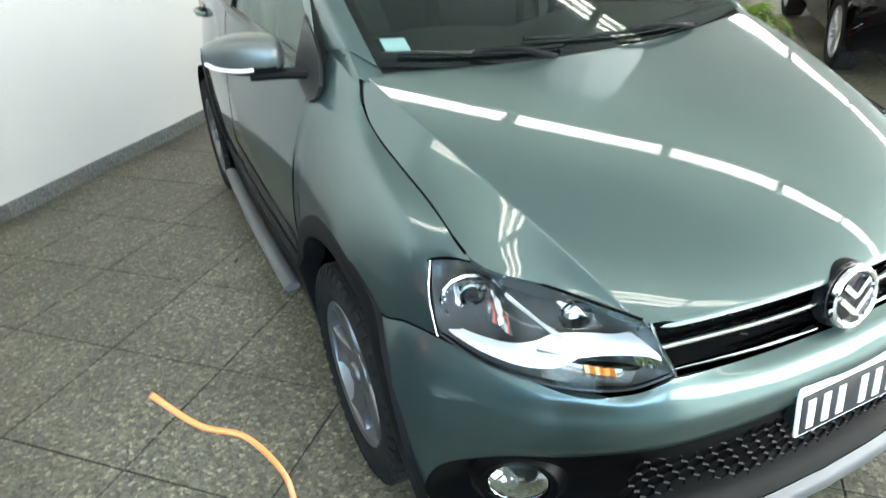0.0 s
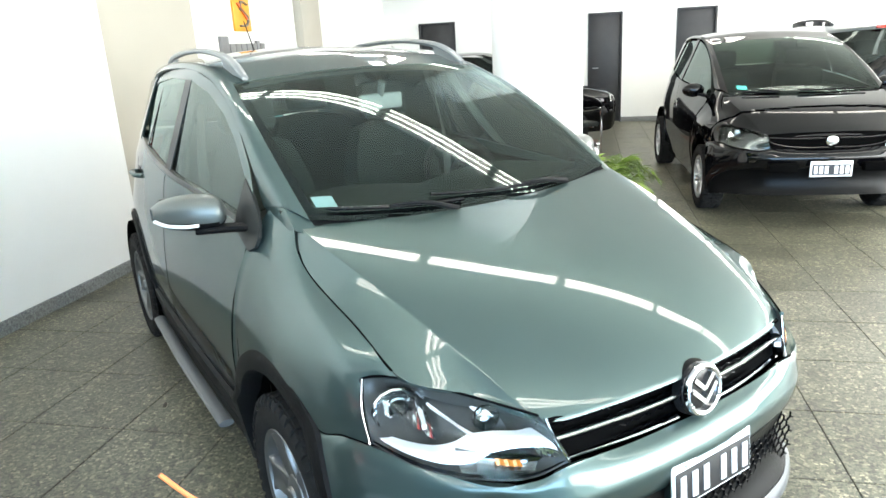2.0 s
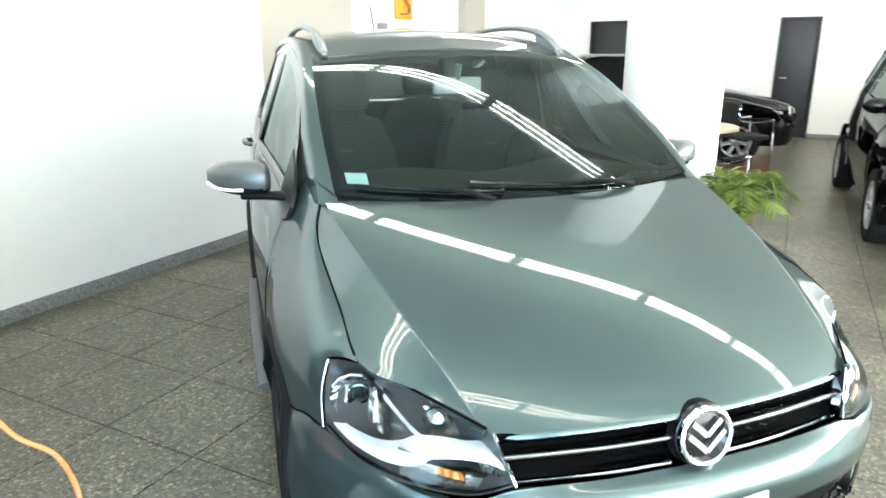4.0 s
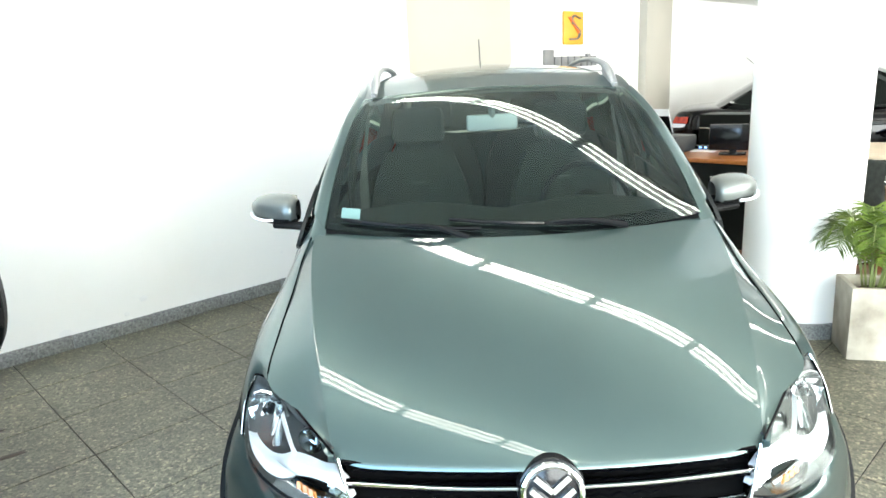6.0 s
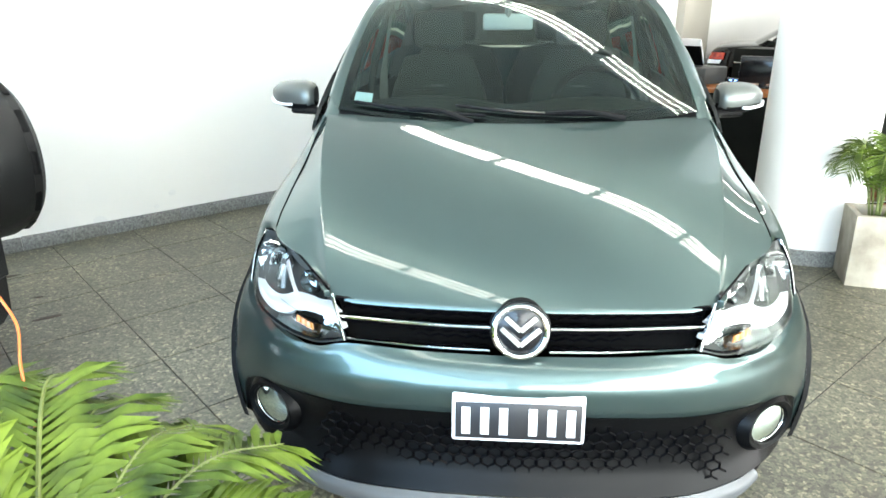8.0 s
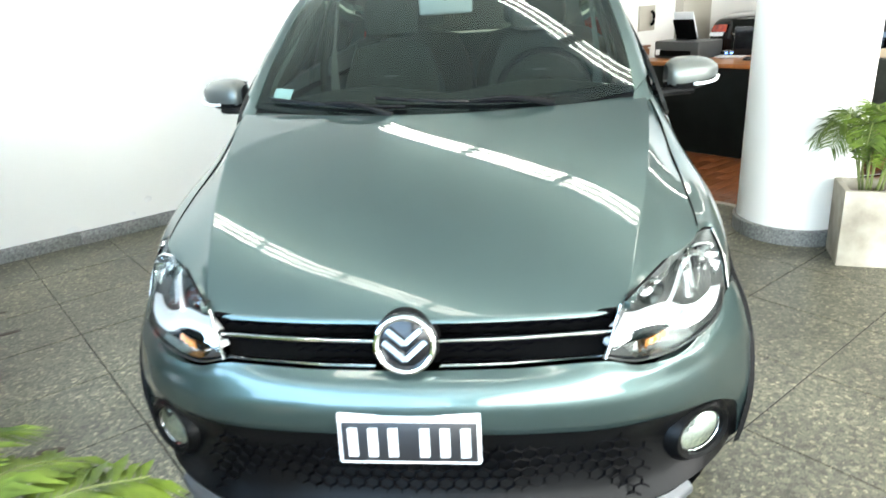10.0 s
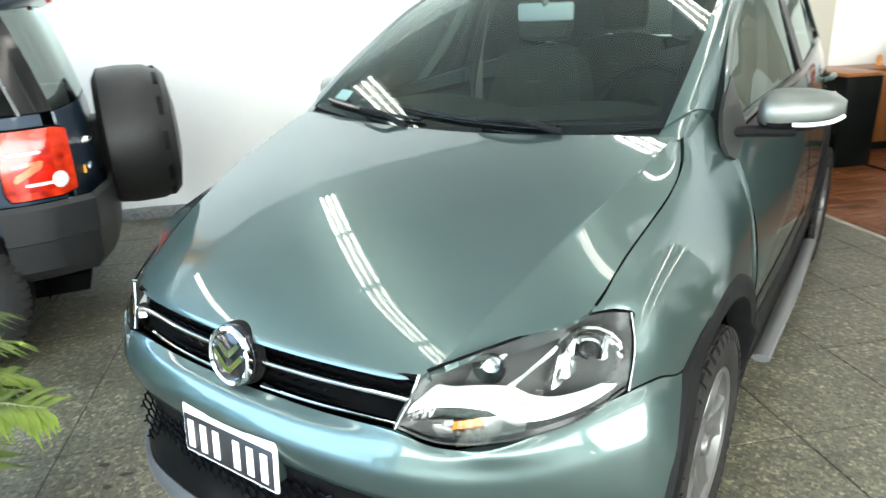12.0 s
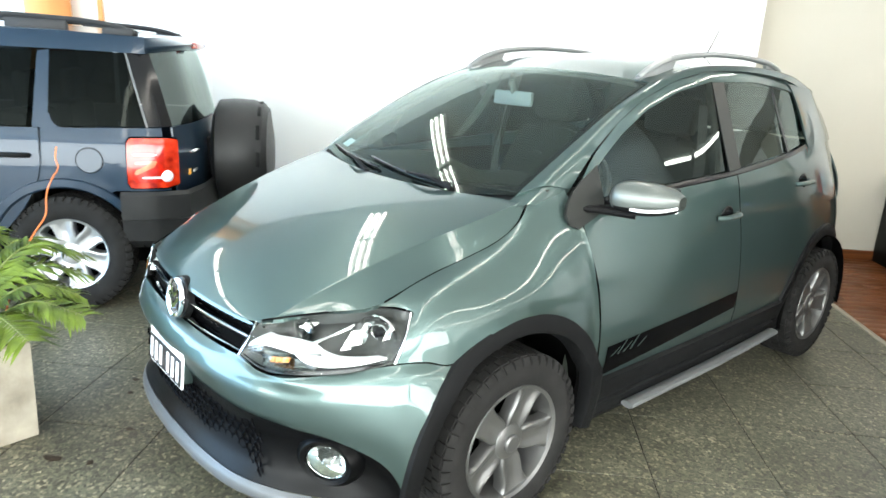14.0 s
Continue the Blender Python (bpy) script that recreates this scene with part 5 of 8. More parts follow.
sheet(bm, [[screen_at(x, t, 0.001) + Vector((0, 0.010, -0.010)) for x in (-0.565, -0.50)] for t in (0.10, 0.165)], REF, 0.0)
part("inspection_sticker", bm, M_PALEBLUE, green_car, "pale blue windscreen sticker")

# cabin
floorpan = bmesh.new()
box(floorpan, -0.70, 0.70, 0.45, 3.65, 0.24, 0.30)
box(floorpan, -0.62, 0.62, 0.16, 0.50, 0.30, 0.62)
part("floor_pan", floorpan, M_DARK, green_car, fix=True)
bm = bmesh.new()
for s in (1, -1):
    g = [[Vector((s * (side_x(y, z) - 0.07), y, z)) for y in np.linspace(1.1, 3.5, 12)] for z in (0.3, 0.7, 1.04)]
    sheet(bm, g, (s * 2, 2, 0.6), 0.0)
part("door_lining", bm, M_DASH, green_car)
bm = bmesh.new()
sheet(bm, widened([[Vector((p.x * 0.97, p.y, p.z - 0.025)) for p in r] for r in roof]), (0, 2.2, 3), 0.0)
part("headlining", bm, M_LINER, green_car)
dash = [[(0, 0.87, 1.075), (0.35, 0.89, 1.08), (0.63, 0.95, 1.085)], [(0, 1.10, 1.085), (0.35, 1.12, 1.10), (0.68, 1.15, 1.075)], [(0, 1.30, 1.07), (0.35, 1.32, 1.105), (0.72, 1.32, 1.05)], [(0, 1.38, 0.98), (0.35, 1.40, 1.0), (0.72, 1.40, 0.95)], [(0, 1.36, 0.6), (0.35, 1.36, 0.6), (0.72, 1.36, 0.6)]]
whole("dashboard", loft(dash, 20, 16), M_DASH, green_car, 0.0)
wheel_m = Matrix.Translation((0.36, 1.50, 1.03)) @ Matrix.Rotation(radians(-28), 4, "X")
steer = new("steering_wheel")
steer.parent = green_car
bm = bmesh.new()
tube(bm, [wheel_m @ Vector((0.182 * math.cos(radians(a)), 0, 0.182 * math.sin(radians(a)))) for a in range(0, 361, 20)], 0.014, 8, 48, up=(0.01, 1, 0.02))
part("wheel_rim", bm, M_PLASTIC, steer)
bm = bmesh.new()
lathe(bm, [(0, 0.03), (0.055, 0.022), (0.07, 0.0), (0.06, -0.03)], 20, wheel_m @ TO_FRONT.inverted())
tube(bm, [wheel_m @ Vector((-0.17, 0, 0.01)), wheel_m @ Vector((0.17, 0, 0.01))], 0.016, 6, 4, squash=0.5)
tube(bm, [wheel_m @ Vector((0, 0, -0.02)), wheel_m @ Vector((0, 0, -0.17))], 0.018, 6, 4)
part("wheel_hub", bm, M_PLASTIC, steer, fix=True)


def seat(x, y, w, group_parent):
    s = new("seat")
    s.parent = group_parent
    s.location = (x, y, 0)
    bm = bmesh.new()
    box(bm, -w, w, -0.42, 0.10, 0.42, 0.60, 0.05)
    part("seat_cushion", bm, M_CLOTH, s, fix=True)
    bm = bmesh.new()
    g = loft([[(-w, 0.05, 0.58), (0, 0.09, 0.58), (w, 0.05, 0.58)], [(-w * 1.02, 0.09, 0.80), (0, 0.14, 0.80), (w * 1.02, 0.09, 0.80)], [(-w * 0.98, 0.17, 1.02), (0, 0.20, 1.02), (w * 0.98, 0.17, 1.02)], [(-w * 0.72, 0.23, 1.20), (0, 0.25, 1.225), (w * 0.72, 0.23, 1.20)]], 12, 14)
    back = [[p + Vector((0, 0.13, 0)) for p in r] for r in g]
    sheet(bm, g, (0, 1, 0.9), 0.13)
    sheet(bm, back, (0, -1, 0.9), 0.0)
    part("seat_back", bm, M_CLOTH, s)
    bm = bmesh.new()
    box(bm, -0.135, 0.135, -0.05, 0.05, -0.095, 0.095, 0.045, Matrix.Translation((0, 0.30, 1.335)) @ Matrix.Rotation(radians(-10), 4, "X"))
    part("headrest", bm, M_CLOTH, s, fix=True)
    bm = bmesh.new()
    for px in (-0.05, 0.05):
        tube(bm, [(px, 0.27, 1.19), (px, 0.30, 1.27)], 0.006, 6, 2)
    part("headrest_posts", bm, M_DASH, s)
    bm = bmesh.new()
    box(bm, -0.03, 0.03, 0.166, 0.172, 1.062, 1.07)
    part("seat_label", bm, M_LINER, s, fix=True)


seat(0.36, 1.92, 0.24, green_car)
seat(-0.36, 1.92, 0.24, green_car)
seat(0.32, 2.85, 0.30, green_car)
seat(-0.32, 2.85, 0.30, green_car)
for s in (1, -1):
    bm = bmesh.new()
    tube(bm, [(s * 0.70, 2.12, 0.6), (s * 0.70, 2.12, 1.10), (s * 0.58, 2.12, 1.50)], 0.04, 8, 12, squash=0.5)
    part("inner_post", bm, M_DASH, green_car)
    bm = bmesh.new()
    tube(bm, [(s * 0.64, 1.0, 1.12), (s * 0.62, 1.25, 1.24), (s * 0.59, 1.5, 1.36), (s * 0.56, 1.70, 1.45)], 0.026, 8, 12, squash=0.6)
    part("pillar_lining", bm, M_DASH, green_car)
    bm = bmesh.new()
    tube(bm, [(s * 0.59, 2.08, 1.40), (s * 0.63, 2.05, 1.1), (s * 0.62, 2.0, 0.7)], 0.022, 4, 10, squash=0.12)
    part("seat_belt", bm, M_LINER, green_car, "grey seat belt webbing")
imir = new("rear_view_mirror")
imir.parent = green_car
bm = bmesh.new()
box(bm, -0.105, 0.105, -0.014, 0.012, -0.033, 0.033, 0.012, Matrix.Translation((-0.02, 1.515, 1.383)) @ Matrix.Rotation(radians(8), 4, "Z"))
part("mirror_body", bm, M_SILVER, imir, fix=True)
bm = bmesh.new()
tube(bm, [(-0.02, 1.49, 1.46), (-0.02, 1.505, 1.43), (-0.02, 1.515, 1.40)], 0.014, 8, 6)
part("mirror_stalk", bm, M_LINER, imir)
# black sheet added behind the panels, standing in for shade in their gaps
bm = bmesh.new()
sheet(bm, widened([[Vector((p.x * 0.965, p.y + 0.03, p.z - 0.028)) for p in r] for r in full]), REF, 0.0)
for s in (1, -1):
    sh = [[p + Vector((-0.03, 0.01, -0.02)) for p in r] for r in wing]
    sheet(bm, sh if s > 0 else flipped(sh), REF, 0.0)
    for y0, y1, z0 in ((1.12, 2.96, 0.3),):
        g = [[on_side(y, z, -0.022) for y in np.linspace(y0, y1, 24)] for z in np.linspace(z0, 1.05, 12)]
        sheet(bm, g if s > 0 else flipped(g), REF, 0.0)
part("gap_backing", bm, M_DARK, green_car)


# black bars as gap shade between bonnet and wings, wings and bumper, round doors
def seam(line, r):
    for s in (1, -1):
        bm = bmesh.new()
        tube(bm, [(s * p.x, p.y, p.z) for p in line], r, 6, 40)
        part("gap_shade_bar", bm, M_DARK, green_car)


edge = [row[-1] for row in full]
top = []
for k in range(1, len(wing) - 14, 2):
    w = wing[k][0]
    h = min(edge, key=lambda q: (q - w).length)
    if (h - w).length < 0.03:
        top.append(h.lerp(w, 0.5) + Vector((-0.001, 0, -0.0022)))
seam(top, 0.0036)
foot = [wing[k][-1] + Vector((-0.0005, -0.0005, -0.0022)) for k in range(0, 11)]
seam(foot, 0.0028)
seam([row[0].lerp(row[0] + Vector((-0.0018, -0.003, 0)), 1.0) for row in front_door], 0.0032)
seam([row[-1] + Vector((-0.0018, 0.003, 0)) for row in front_door], 0.0032)


# ---- wheels ----
def make_wheel(parent, m, radius, width, rim_r, rim_mat, spokes=6, side=1, fat=0.03, phase=0.0):
    w = new("wheel")
    w.parent = parent
    w.matrix_basis = m
    h = width / 2
    for name, data in zip(("tyre", "tread"), tyre_mesh(radius, width, rim_r, side)):
        t = new(name, data)
        t.parent = w
        if name == "tread":
            t["kind"] = "stuff"
    bm = bmesh.new()
    lathe(bm, [(rim_r + 0.008, side * (h - 0.012)), (rim_r + 0.004, side * (h - 0.004)), (rim_r - 0.008, side * (h - 0.010)), (rim_r - 0.016, side * (h - 0.045)), (rim_r - 0.03, side * (-h + 0.02))], 48)
    part("rim", bm, rim_mat, w, fix=True)
    bm = bmesh.new()
    lathe(bm, [(0, side * (h - 0.10)), (rim_r - 0.02, side * (h - 0.11))], 32)
    part("brake_drum", bm, M_DARK, w, fix=True)
    bm = bmesh.new()
    lathe(bm, [(0.0, side * (h - 0.006)), (0.026, side * (h - 0.006)), (0.031, side * (h - 0.010)), (0.033, side * (h - 0.018)), (0.050, side * (h - 0.020)), (0.062, side * (h - 0.026)), (0.070, side * (h - 0.042)), (0.08, side * (h - 0.09))], 32)
    part("hub", bm, rim_mat, w, fix=True)
    for k in range(spokes):
        a = 2 * math.pi * k / spokes + radians(phase)
        rot = Matrix.Rotation(a, 4, "X")
        bm = bmesh.new()
        prof = [(0.045, fat * 0.80, h - 0.030, 0.001), (rim_r * 0.42, fat * 1.0, h - 0.022, 0.007), (rim_r * 0.68, fat * 1.02, h - 0.017, 0.013), (rim_r * 0.86, fat * 1.22, h - 0.014, 0.010), (rim_r - 0.004, fat * 1.80, h - 0.012, 0.004)]
        rows = []
        for r, ww, x, dip in prof:
            rows.append([Vector((side * (x - 0.048), -ww * 1.06, r)), Vector((side * (x - 0.010), -ww, r)), Vector((side * x, -ww * 0.78, r)), Vector((side * (x - dip), -ww * 0.34, r)), Vector((side * (x - dip * 1.1), 0, r)),
                         Vector((side * (x - dip), ww * 0.34, r)), Vector((side * x, ww * 0.78, r)), Vector((side * (x - 0.010), ww, r)), Vector((side * (x - 0.048), ww * 1.06, r))])
        g = loft(rows, 20, 12)
        g = [[rot @ p for p in row] for row in g]
        sheet(bm, g, (-side * 1.0, 0, 0), 0.0)
        part("spoke", bm, rim_mat, w)
    for k in range(5):
        a = 2 * math.pi * (k + 0.5) / 5
        bm = bmesh.new()
        lathe(bm, [(0, side * (h - 0.022)), (0.008, side * (h - 0.024)), (0.009, side * (h - 0.04))], 10, Matrix.Translation((0, 0.048 * math.cos(a), 0.048 * math.sin(a))))
        part("wheel_bolt", bm, M_DARK, w, fix=True)
    return w


TYRES = {}


def tyre_mesh(radius, width, rim_r, side):
    key = (radius, width, rim_r)
    if key in TYRES:
        return TYRES[key]
    h = width / 2
    bm = bmesh.new()
    wall = [(rim_r, h - 0.014), (rim_r + 0.012, h - 0.004), (rim_r + (radius - rim_r) * 0.45, h + 0.006), (radius - 0.028, h - 0.002), (radius - 0.010, h - 0.014)]
    prof = wall + [(radius - 0.008, h - 0.024), (radius - 0.007, -h + 0.024)] + [(r, -x) for r, x in reversed(wall)]
    lathe(bm, prof, 60)
    carcass = mesh_of("tyre", bm, M_RUBBER, fix=True, angle=40)
    # tread blocks
    bm = bmesh.new()
    n = 46
    for k in range(n):
        a = 2 * math.pi * k / n
        for j, (x0, x1) in enumerate(((-h + 0.014, -h * 0.5), (-h * 0.46, -h * 0.06), (-h * 0.02, h * 0.02), (h * 0.06, h * 0.46), (h * 0.5, h - 0.014))):
            off = (0.5 if j % 2 else 0.0) * 2 * math.pi / n
            half = 0.40 * 2 * math.pi / n
            pts = []
            for r in (radius - 0.012, radius):
                for aa in (a + off - half, a + off + half):
                    for x in (x0, x1):
                        pts.append(bm.verts.new((x, r * math.cos(aa), r * math.sin(aa))))
            for q in ((4, 6, 7, 5), (0, 4, 5, 1), (2, 3, 7, 6), (0, 2, 6, 4), (1, 5, 7, 3)):
                bm.faces.new([pts[i] for i in q])
    for k in range(n):
        a = 2 * math.pi * k / n
        for sx in (1, -1):
            half = 0.30 * 2 * math.pi / n
            pts = []
            for r, x in ((radius - 0.006, h - 0.018), (radius - 0.004, h - 0.006), (radius - 0.020, h + 0.003), (radius - 0.034, h + 0.003), (radius - 0.034, h - 0.004)):
                for aa in (a - half, a + half):
                    pts.append(bm.verts.new((sx * x, r * math.cos(aa), r * math.sin(aa))))
            for q in ((0, 1, 3, 2), (2, 3, 5, 4), (4, 5, 7, 6), (6, 7, 9, 8)):
                bm.faces.new([pts[i] for i in q])
            bm.faces.new([pts[i] for i in (0, 2, 4, 6, 8)])
            bm.faces.new([pts[i] for i in (1, 9, 7, 5, 3)])
    TYRES[key] = carcass, mesh_of("tread", bm, M_RUBBER, fix=True, angle=40)
    return TYRES[key]


for s in (1, -1):
    make_wheel(green_car, Matrix.Translation((s * 0.735, FWY, AXLE)) @ Matrix.Rotation(radians(0), 4, "Z"), TYRE, 0.195, 0.205, M_ALLOY, 5, s, fat=0.047, phase=-24)
    make_wheel(green_car, Matrix.Translation((s * 0.710, RWY, AXLE)), TYRE, 0.195, 0.205, M_ALLOY, 5, s, fat=0.047, phase=-24)


# ---- the blue off-roader beside it ----
def boxy_x(z):
    return smooth_interp([(0.28, 0.79), (0.42, 0.838), (0.60, 0.846), (0.80, 0.848), (0.95, 0.838), (1.06, 0.815), (1.25, 0.772), (1.45, 0.722), (1.53, 0.695), (1.58, 0.655)], z)


def end_taper(y):
    return smooth_interp([(-3.25, -0.16), (-3.0, -0.06), (-2.6, -0.01), (-2.0, 0.0), (-0.2, 0.0), (0.35, -0.012), (0.52, -0.05), (0.62, -0.13)], y)


M_PINK = material("pale_red_lens", (0.66, 0.13, 0.05), rough=0.2, coat=1.0, spread=0.3, scale=30)


def off_roader(m, paint, label):
    """An upright five-door off-roader, origin on the ground under its rear axle, tail towards +y, with a spare wheel on the tail."""
    car = thing("off_roader", label, "car", m)
    ref = (0, -1.2, 0.7)
    FW = -2.49
    R = 0.338

    def at(y, z, out=0.0):
        return Vector((boxy_x(z) + end_taper(y) + out, y, z))

    def patch(bottom, top, ns, nt, out=0.0):
        b, t = spline([(0, *p) for p in bottom], ns), spline([(0, *p) for p in top], ns)
        return [[at(*(b[i].lerp(t[i], j / nt)).yz, out) for i in range(ns + 1)] for j in range(nt + 1)]

    def sides(name, g, mat, rim=0.01, label=""):
        for q in (g, flipped(g)):
            bm = bmesh.new()
            sheet(bm, q, ref, rim)
            part(name, bm, mat, car, label)

    def full_width(name, g, mat, rim=0.01, label=""):
        bm = bmesh.new()
        sheet(bm, widened(g), ref, rim)
        return part(name, bm, mat, car, label)

    def ring(c, r, a):
        return c + r * math.cos(radians(a)), R + r * math.sin(radians(a))

    # rear quarter over the wheel
    low = [ring(0, 0.43, 176), ring(0, 0.43, 150), ring(0, 0.43, 115), ring(0, 0.43, 80), ring(0, 0.43, 58), (0.28, 0.715), (0.40, 0.715), (0.56, 0.715)]
    top = [(-0.10, 1.055), (-0.07, 1.06), (0.02, 1.06), (0.12, 1.062), (0.22, 1.065), (0.32, 1.066), (0.42, 1.068), (0.52, 1.07)]
    rq = patch(low, top, 28, 14)
    for j, row in enumerate(rq):
        for i, p in enumerate(row):
            y = p.y + 0.115 * math.sin(math.pi * j / 14) * (1 - i / 28) ** 3
            row[i] = at(y, p.z)
    sides("rear_quarter", rq, paint)
    # roof side above the rear quarter window, and the middle posts
    sides("window_frame", patch([(-3 + 1.9, 1.44), (-0.6, 1.47), (0.0, 1.475), (0.44, 1.47)], [(-1.15, 1.555), (-0.6, 1.565), (0.0, 1.57), (0.43, 1.56)], 20, 4), paint, 0.0)
    # grey strip stands in for the highlight on the curved glass corner
    sides("corner_glint", patch([(0.445, 1.068), (0.450, 1.069), (0.455, 1.07)], [(0.333, 1.47), (0.339, 1.47), (0.345, 1.47)], 6, 8, 0.001), M_LIP_GLINT, 0.002)
    sides("middle_post", patch([(-0.14, 1.056), (-0.06, 1.058)], [(-0.11, 1.46), (-0.05, 1.47)], 4, 8), paint, 0.0)
    sides("quarter_window", patch([(-0.06, 1.066), (0.18, 1.07), (0.446, 1.076)], [(-0.05, 1.462), (0.13, 1.468), (0.334, 1.47)], 10, 10, -0.005), M_PRIVACY, 0.0)
    # rounded front lower corner of the window's frame
    corner = [[at(-0.062 + (0.012 + 0.075 * (1 - math.sin(math.pi / 2 * j / 8))) * k, 1.058 + 0.075 * (1 - math.cos(math.pi / 2 * j / 8)), -0.001) for k in (0, 0.5, 1)] for j in range(9)]
    sides("frame_corner", corner, paint, 0.0)
    # doors
    rdoor = patch([(-1.02, 0.36), (-0.75, 0.36), (-0.44, 0.37)], [(-1.05, 1.05), (-0.6, 1.052), (-0.11, 1.055)], 14, 12)
    for j, row in enumerate(rdoor):
        for i, p in enumerate(row):
            row[i] = at(p.y + 0.115 * math.sin(math.pi * j / 12) * (i / 14) ** 3, p.z)
    sides("rear_door", rdoor, paint)
    sides("front_door", patch([(-2.02, 0.36), (-1.5, 0.36), (-1.028, 0.36)], [(-2.05, 1.02), (-1.5, 1.04), (-1.058, 1.05)], 14, 12), paint)
    sides("rear_door_window", patch([(-1.02, 1.058), (-0.6, 1.062), (-0.17, 1.064)], [(-0.98, 1.45), (-0.6, 1.462), (-0.14, 1.462)], 10, 8, -0.006), M_PRIVACY, 0.0)
    sides("front_door_window", patch([(-1.90, 1.035), (-1.5, 1.05), (-1.10, 1.056)], [(-1.55, 1.40), (-1.3, 1.44), (-1.08, 1.45)], 10, 8, -0.006), M_TINT, 0.0)
    sides("front_post", patch([(-2.10, 1.03), (-1.92, 1.034)], [(-1.45, 1.52), (-1.50, 1.44)], 4, 8), paint, 0.0)
    sides("door_post", patch([(-1.10, 1.05), (-1.02, 1.05)], [(-1.08, 1.46), (-0.98, 1.46)], 3, 8, 0.001), M_GLOSSBLACK, 0.0)
    # wing, bonnet and nose
    low = [(-3.02, 0.60), ring(FW, 0.43, 140), ring(FW, 0.43, 90), ring(FW, 0.43, 45), ring(FW, 0.43, 4), (-2.03, 0.36)]
    top = [(-3.05, 0.90), (-2.85, 0.98), (-2.6, 1.0), (-2.4, 1.01), (-2.2, 1.02), (-2.06, 1.03)]
    sides("front_wing", patch(low, top, 20, 10), paint)
    full_width("bonnet", loft([[(0, -3.2, 0.88), (0.45, -3.16, 0.88), (0.76, -3.05, 0.90)], [(0, -2.7, 1.02), (0.45, -2.68, 1.02), (0.80, -2.6, 1.0)], [(0, -2.12, 1.08), (0.45, -2.1, 1.07), (0.80, -2.06, 1.03)]], 12, 12), paint)
    full_width("nose", loft([[(0, -3.28, 0.3), (0.5, -3.22, 0.3), (0.80, -2.98, 0.32)], [(0, -3.32, 0.55), (0.5, -3.26, 0.55), (0.83, -3.0, 0.58)], [(0, -3.22, 0.87), (0.45, -3.18, 0.87), (0.78, -3.05, 0.89)]], 14, 10), M_PLASTIC)
    full_width("windscreen", loft([[(0, -2.14, 1.08), (0.4, -2.12, 1.08), (0.76, -2.06, 1.05)], [(0, -1.55, 1.53), (0.35, -1.53, 1.53), (0.67, -1.47, 1.50)]], 10, 6), M_TINT, 0.0)
    for s in (1, -1):
        bm = bmesh.new()
        g = loft([[(0.48, -3.24, 0.86), (0.66, -3.16, 0.87), (0.79, -3.0, 0.88)], [(0.50, -3.27, 0.70), (0.68, -3.18, 0.70), (0.82, -3.02, 0.72)]], 8, 5)
        sheet(bm, g if s > 0 else flipped(g), ref, 0.02)
        part("headlamp", bm, M_REFLECTOR, car)
    # roof with its rails
    full_width("roof", loft([[(0, -1.56, 1.545), (0.35, -1.54, 1.545), (0.66, -1.46, 1.52)], [(0, -0.9, 1.605), (0.35, -0.9, 1.60), (0.655, -0.9, 1.57)], [(0, -0.1, 1.61), (0.35, -0.1, 1.605), (0.66, -0.1, 1.575)], [(0, 0.50, 1.575), (0.35, 0.49, 1.57), (0.65, 0.42, 1.556)]], 12, 16), paint)
    for s in (1, -1):
        rail = new("roof_rail")
        rail.parent = car
        bm = bmesh.new()
        tube(bm, [(s * 0.60, -1.30, 1.58), (s * 0.61, -1.1, 1.625), (s * 0.615, -0.5, 1.642), (s * 0.61, 0.0, 1.634), (s * 0.60, 0.25, 1.612), (s * 0.59, 0.38, 1.575)], 0.022, 8, 36, squash=0.75)
        part("rail_bar", bm, M_DARKRAIL, rail)
        for y0, y1, top in ((-1.29, -0.72, 1.625), (-0.30, 0.02, 1.632), (0.20, 0.37, 1.605)):
            bm = bmesh.new()
            box(bm, s * 0.61 - 0.020, s * 0.61 + 0.020, y0, y1, 1.555, top, 0.012)
            part("rail_foot", bm, M_DARKRAIL, rail, fix=True)
    # tail: door, glass, lamps, bumper, spare wheel in its cover
    full_width("tail_door", loft([[(0, 0.665, 0.60), (0.4, 0.655, 0.60), (0.74, 0.585, 0.60)], [(0, 0.665, 0.85), (0.4, 0.655, 0.85), (0.74, 0.585, 0.85)], [(0, 0.645, 1.07), (0.38, 0.635, 1.07), (0.72, 0.57, 1.07)]], 12, 8), paint)
    full_width("tail_glass", loft([[(0, 0.64, 1.075), (0.38, 0.63, 1.075), (0.70, 0.565, 1.075)], [(0, 0.585, 1.32), (0.36, 0.575, 1.32), (0.665, 0.50, 1.31)], [(0, 0.535, 1.50), (0.34, 0.525, 1.495), (0.63, 0.445, 1.47)]], 12, 8), M_DEEPTINT, 0.0)
    strip = []
    for y, z, e in ((0.455, 1.075, (0.70, 0.565, 1.075)), (0.392, 1.31, (0.665, 0.50, 1.31)), (0.345, 1.47, (0.63, 0.445, 1.47))):
        a, b = at(y, z), Vector(e)
        strip.append([a, a.lerp(b, 0.5) + Vector((0.012, 0.008, 0)), b])
    sides("tail_corner_glass", loft(strip, 6, 10), M_GLOSSBLACK, 0.0)
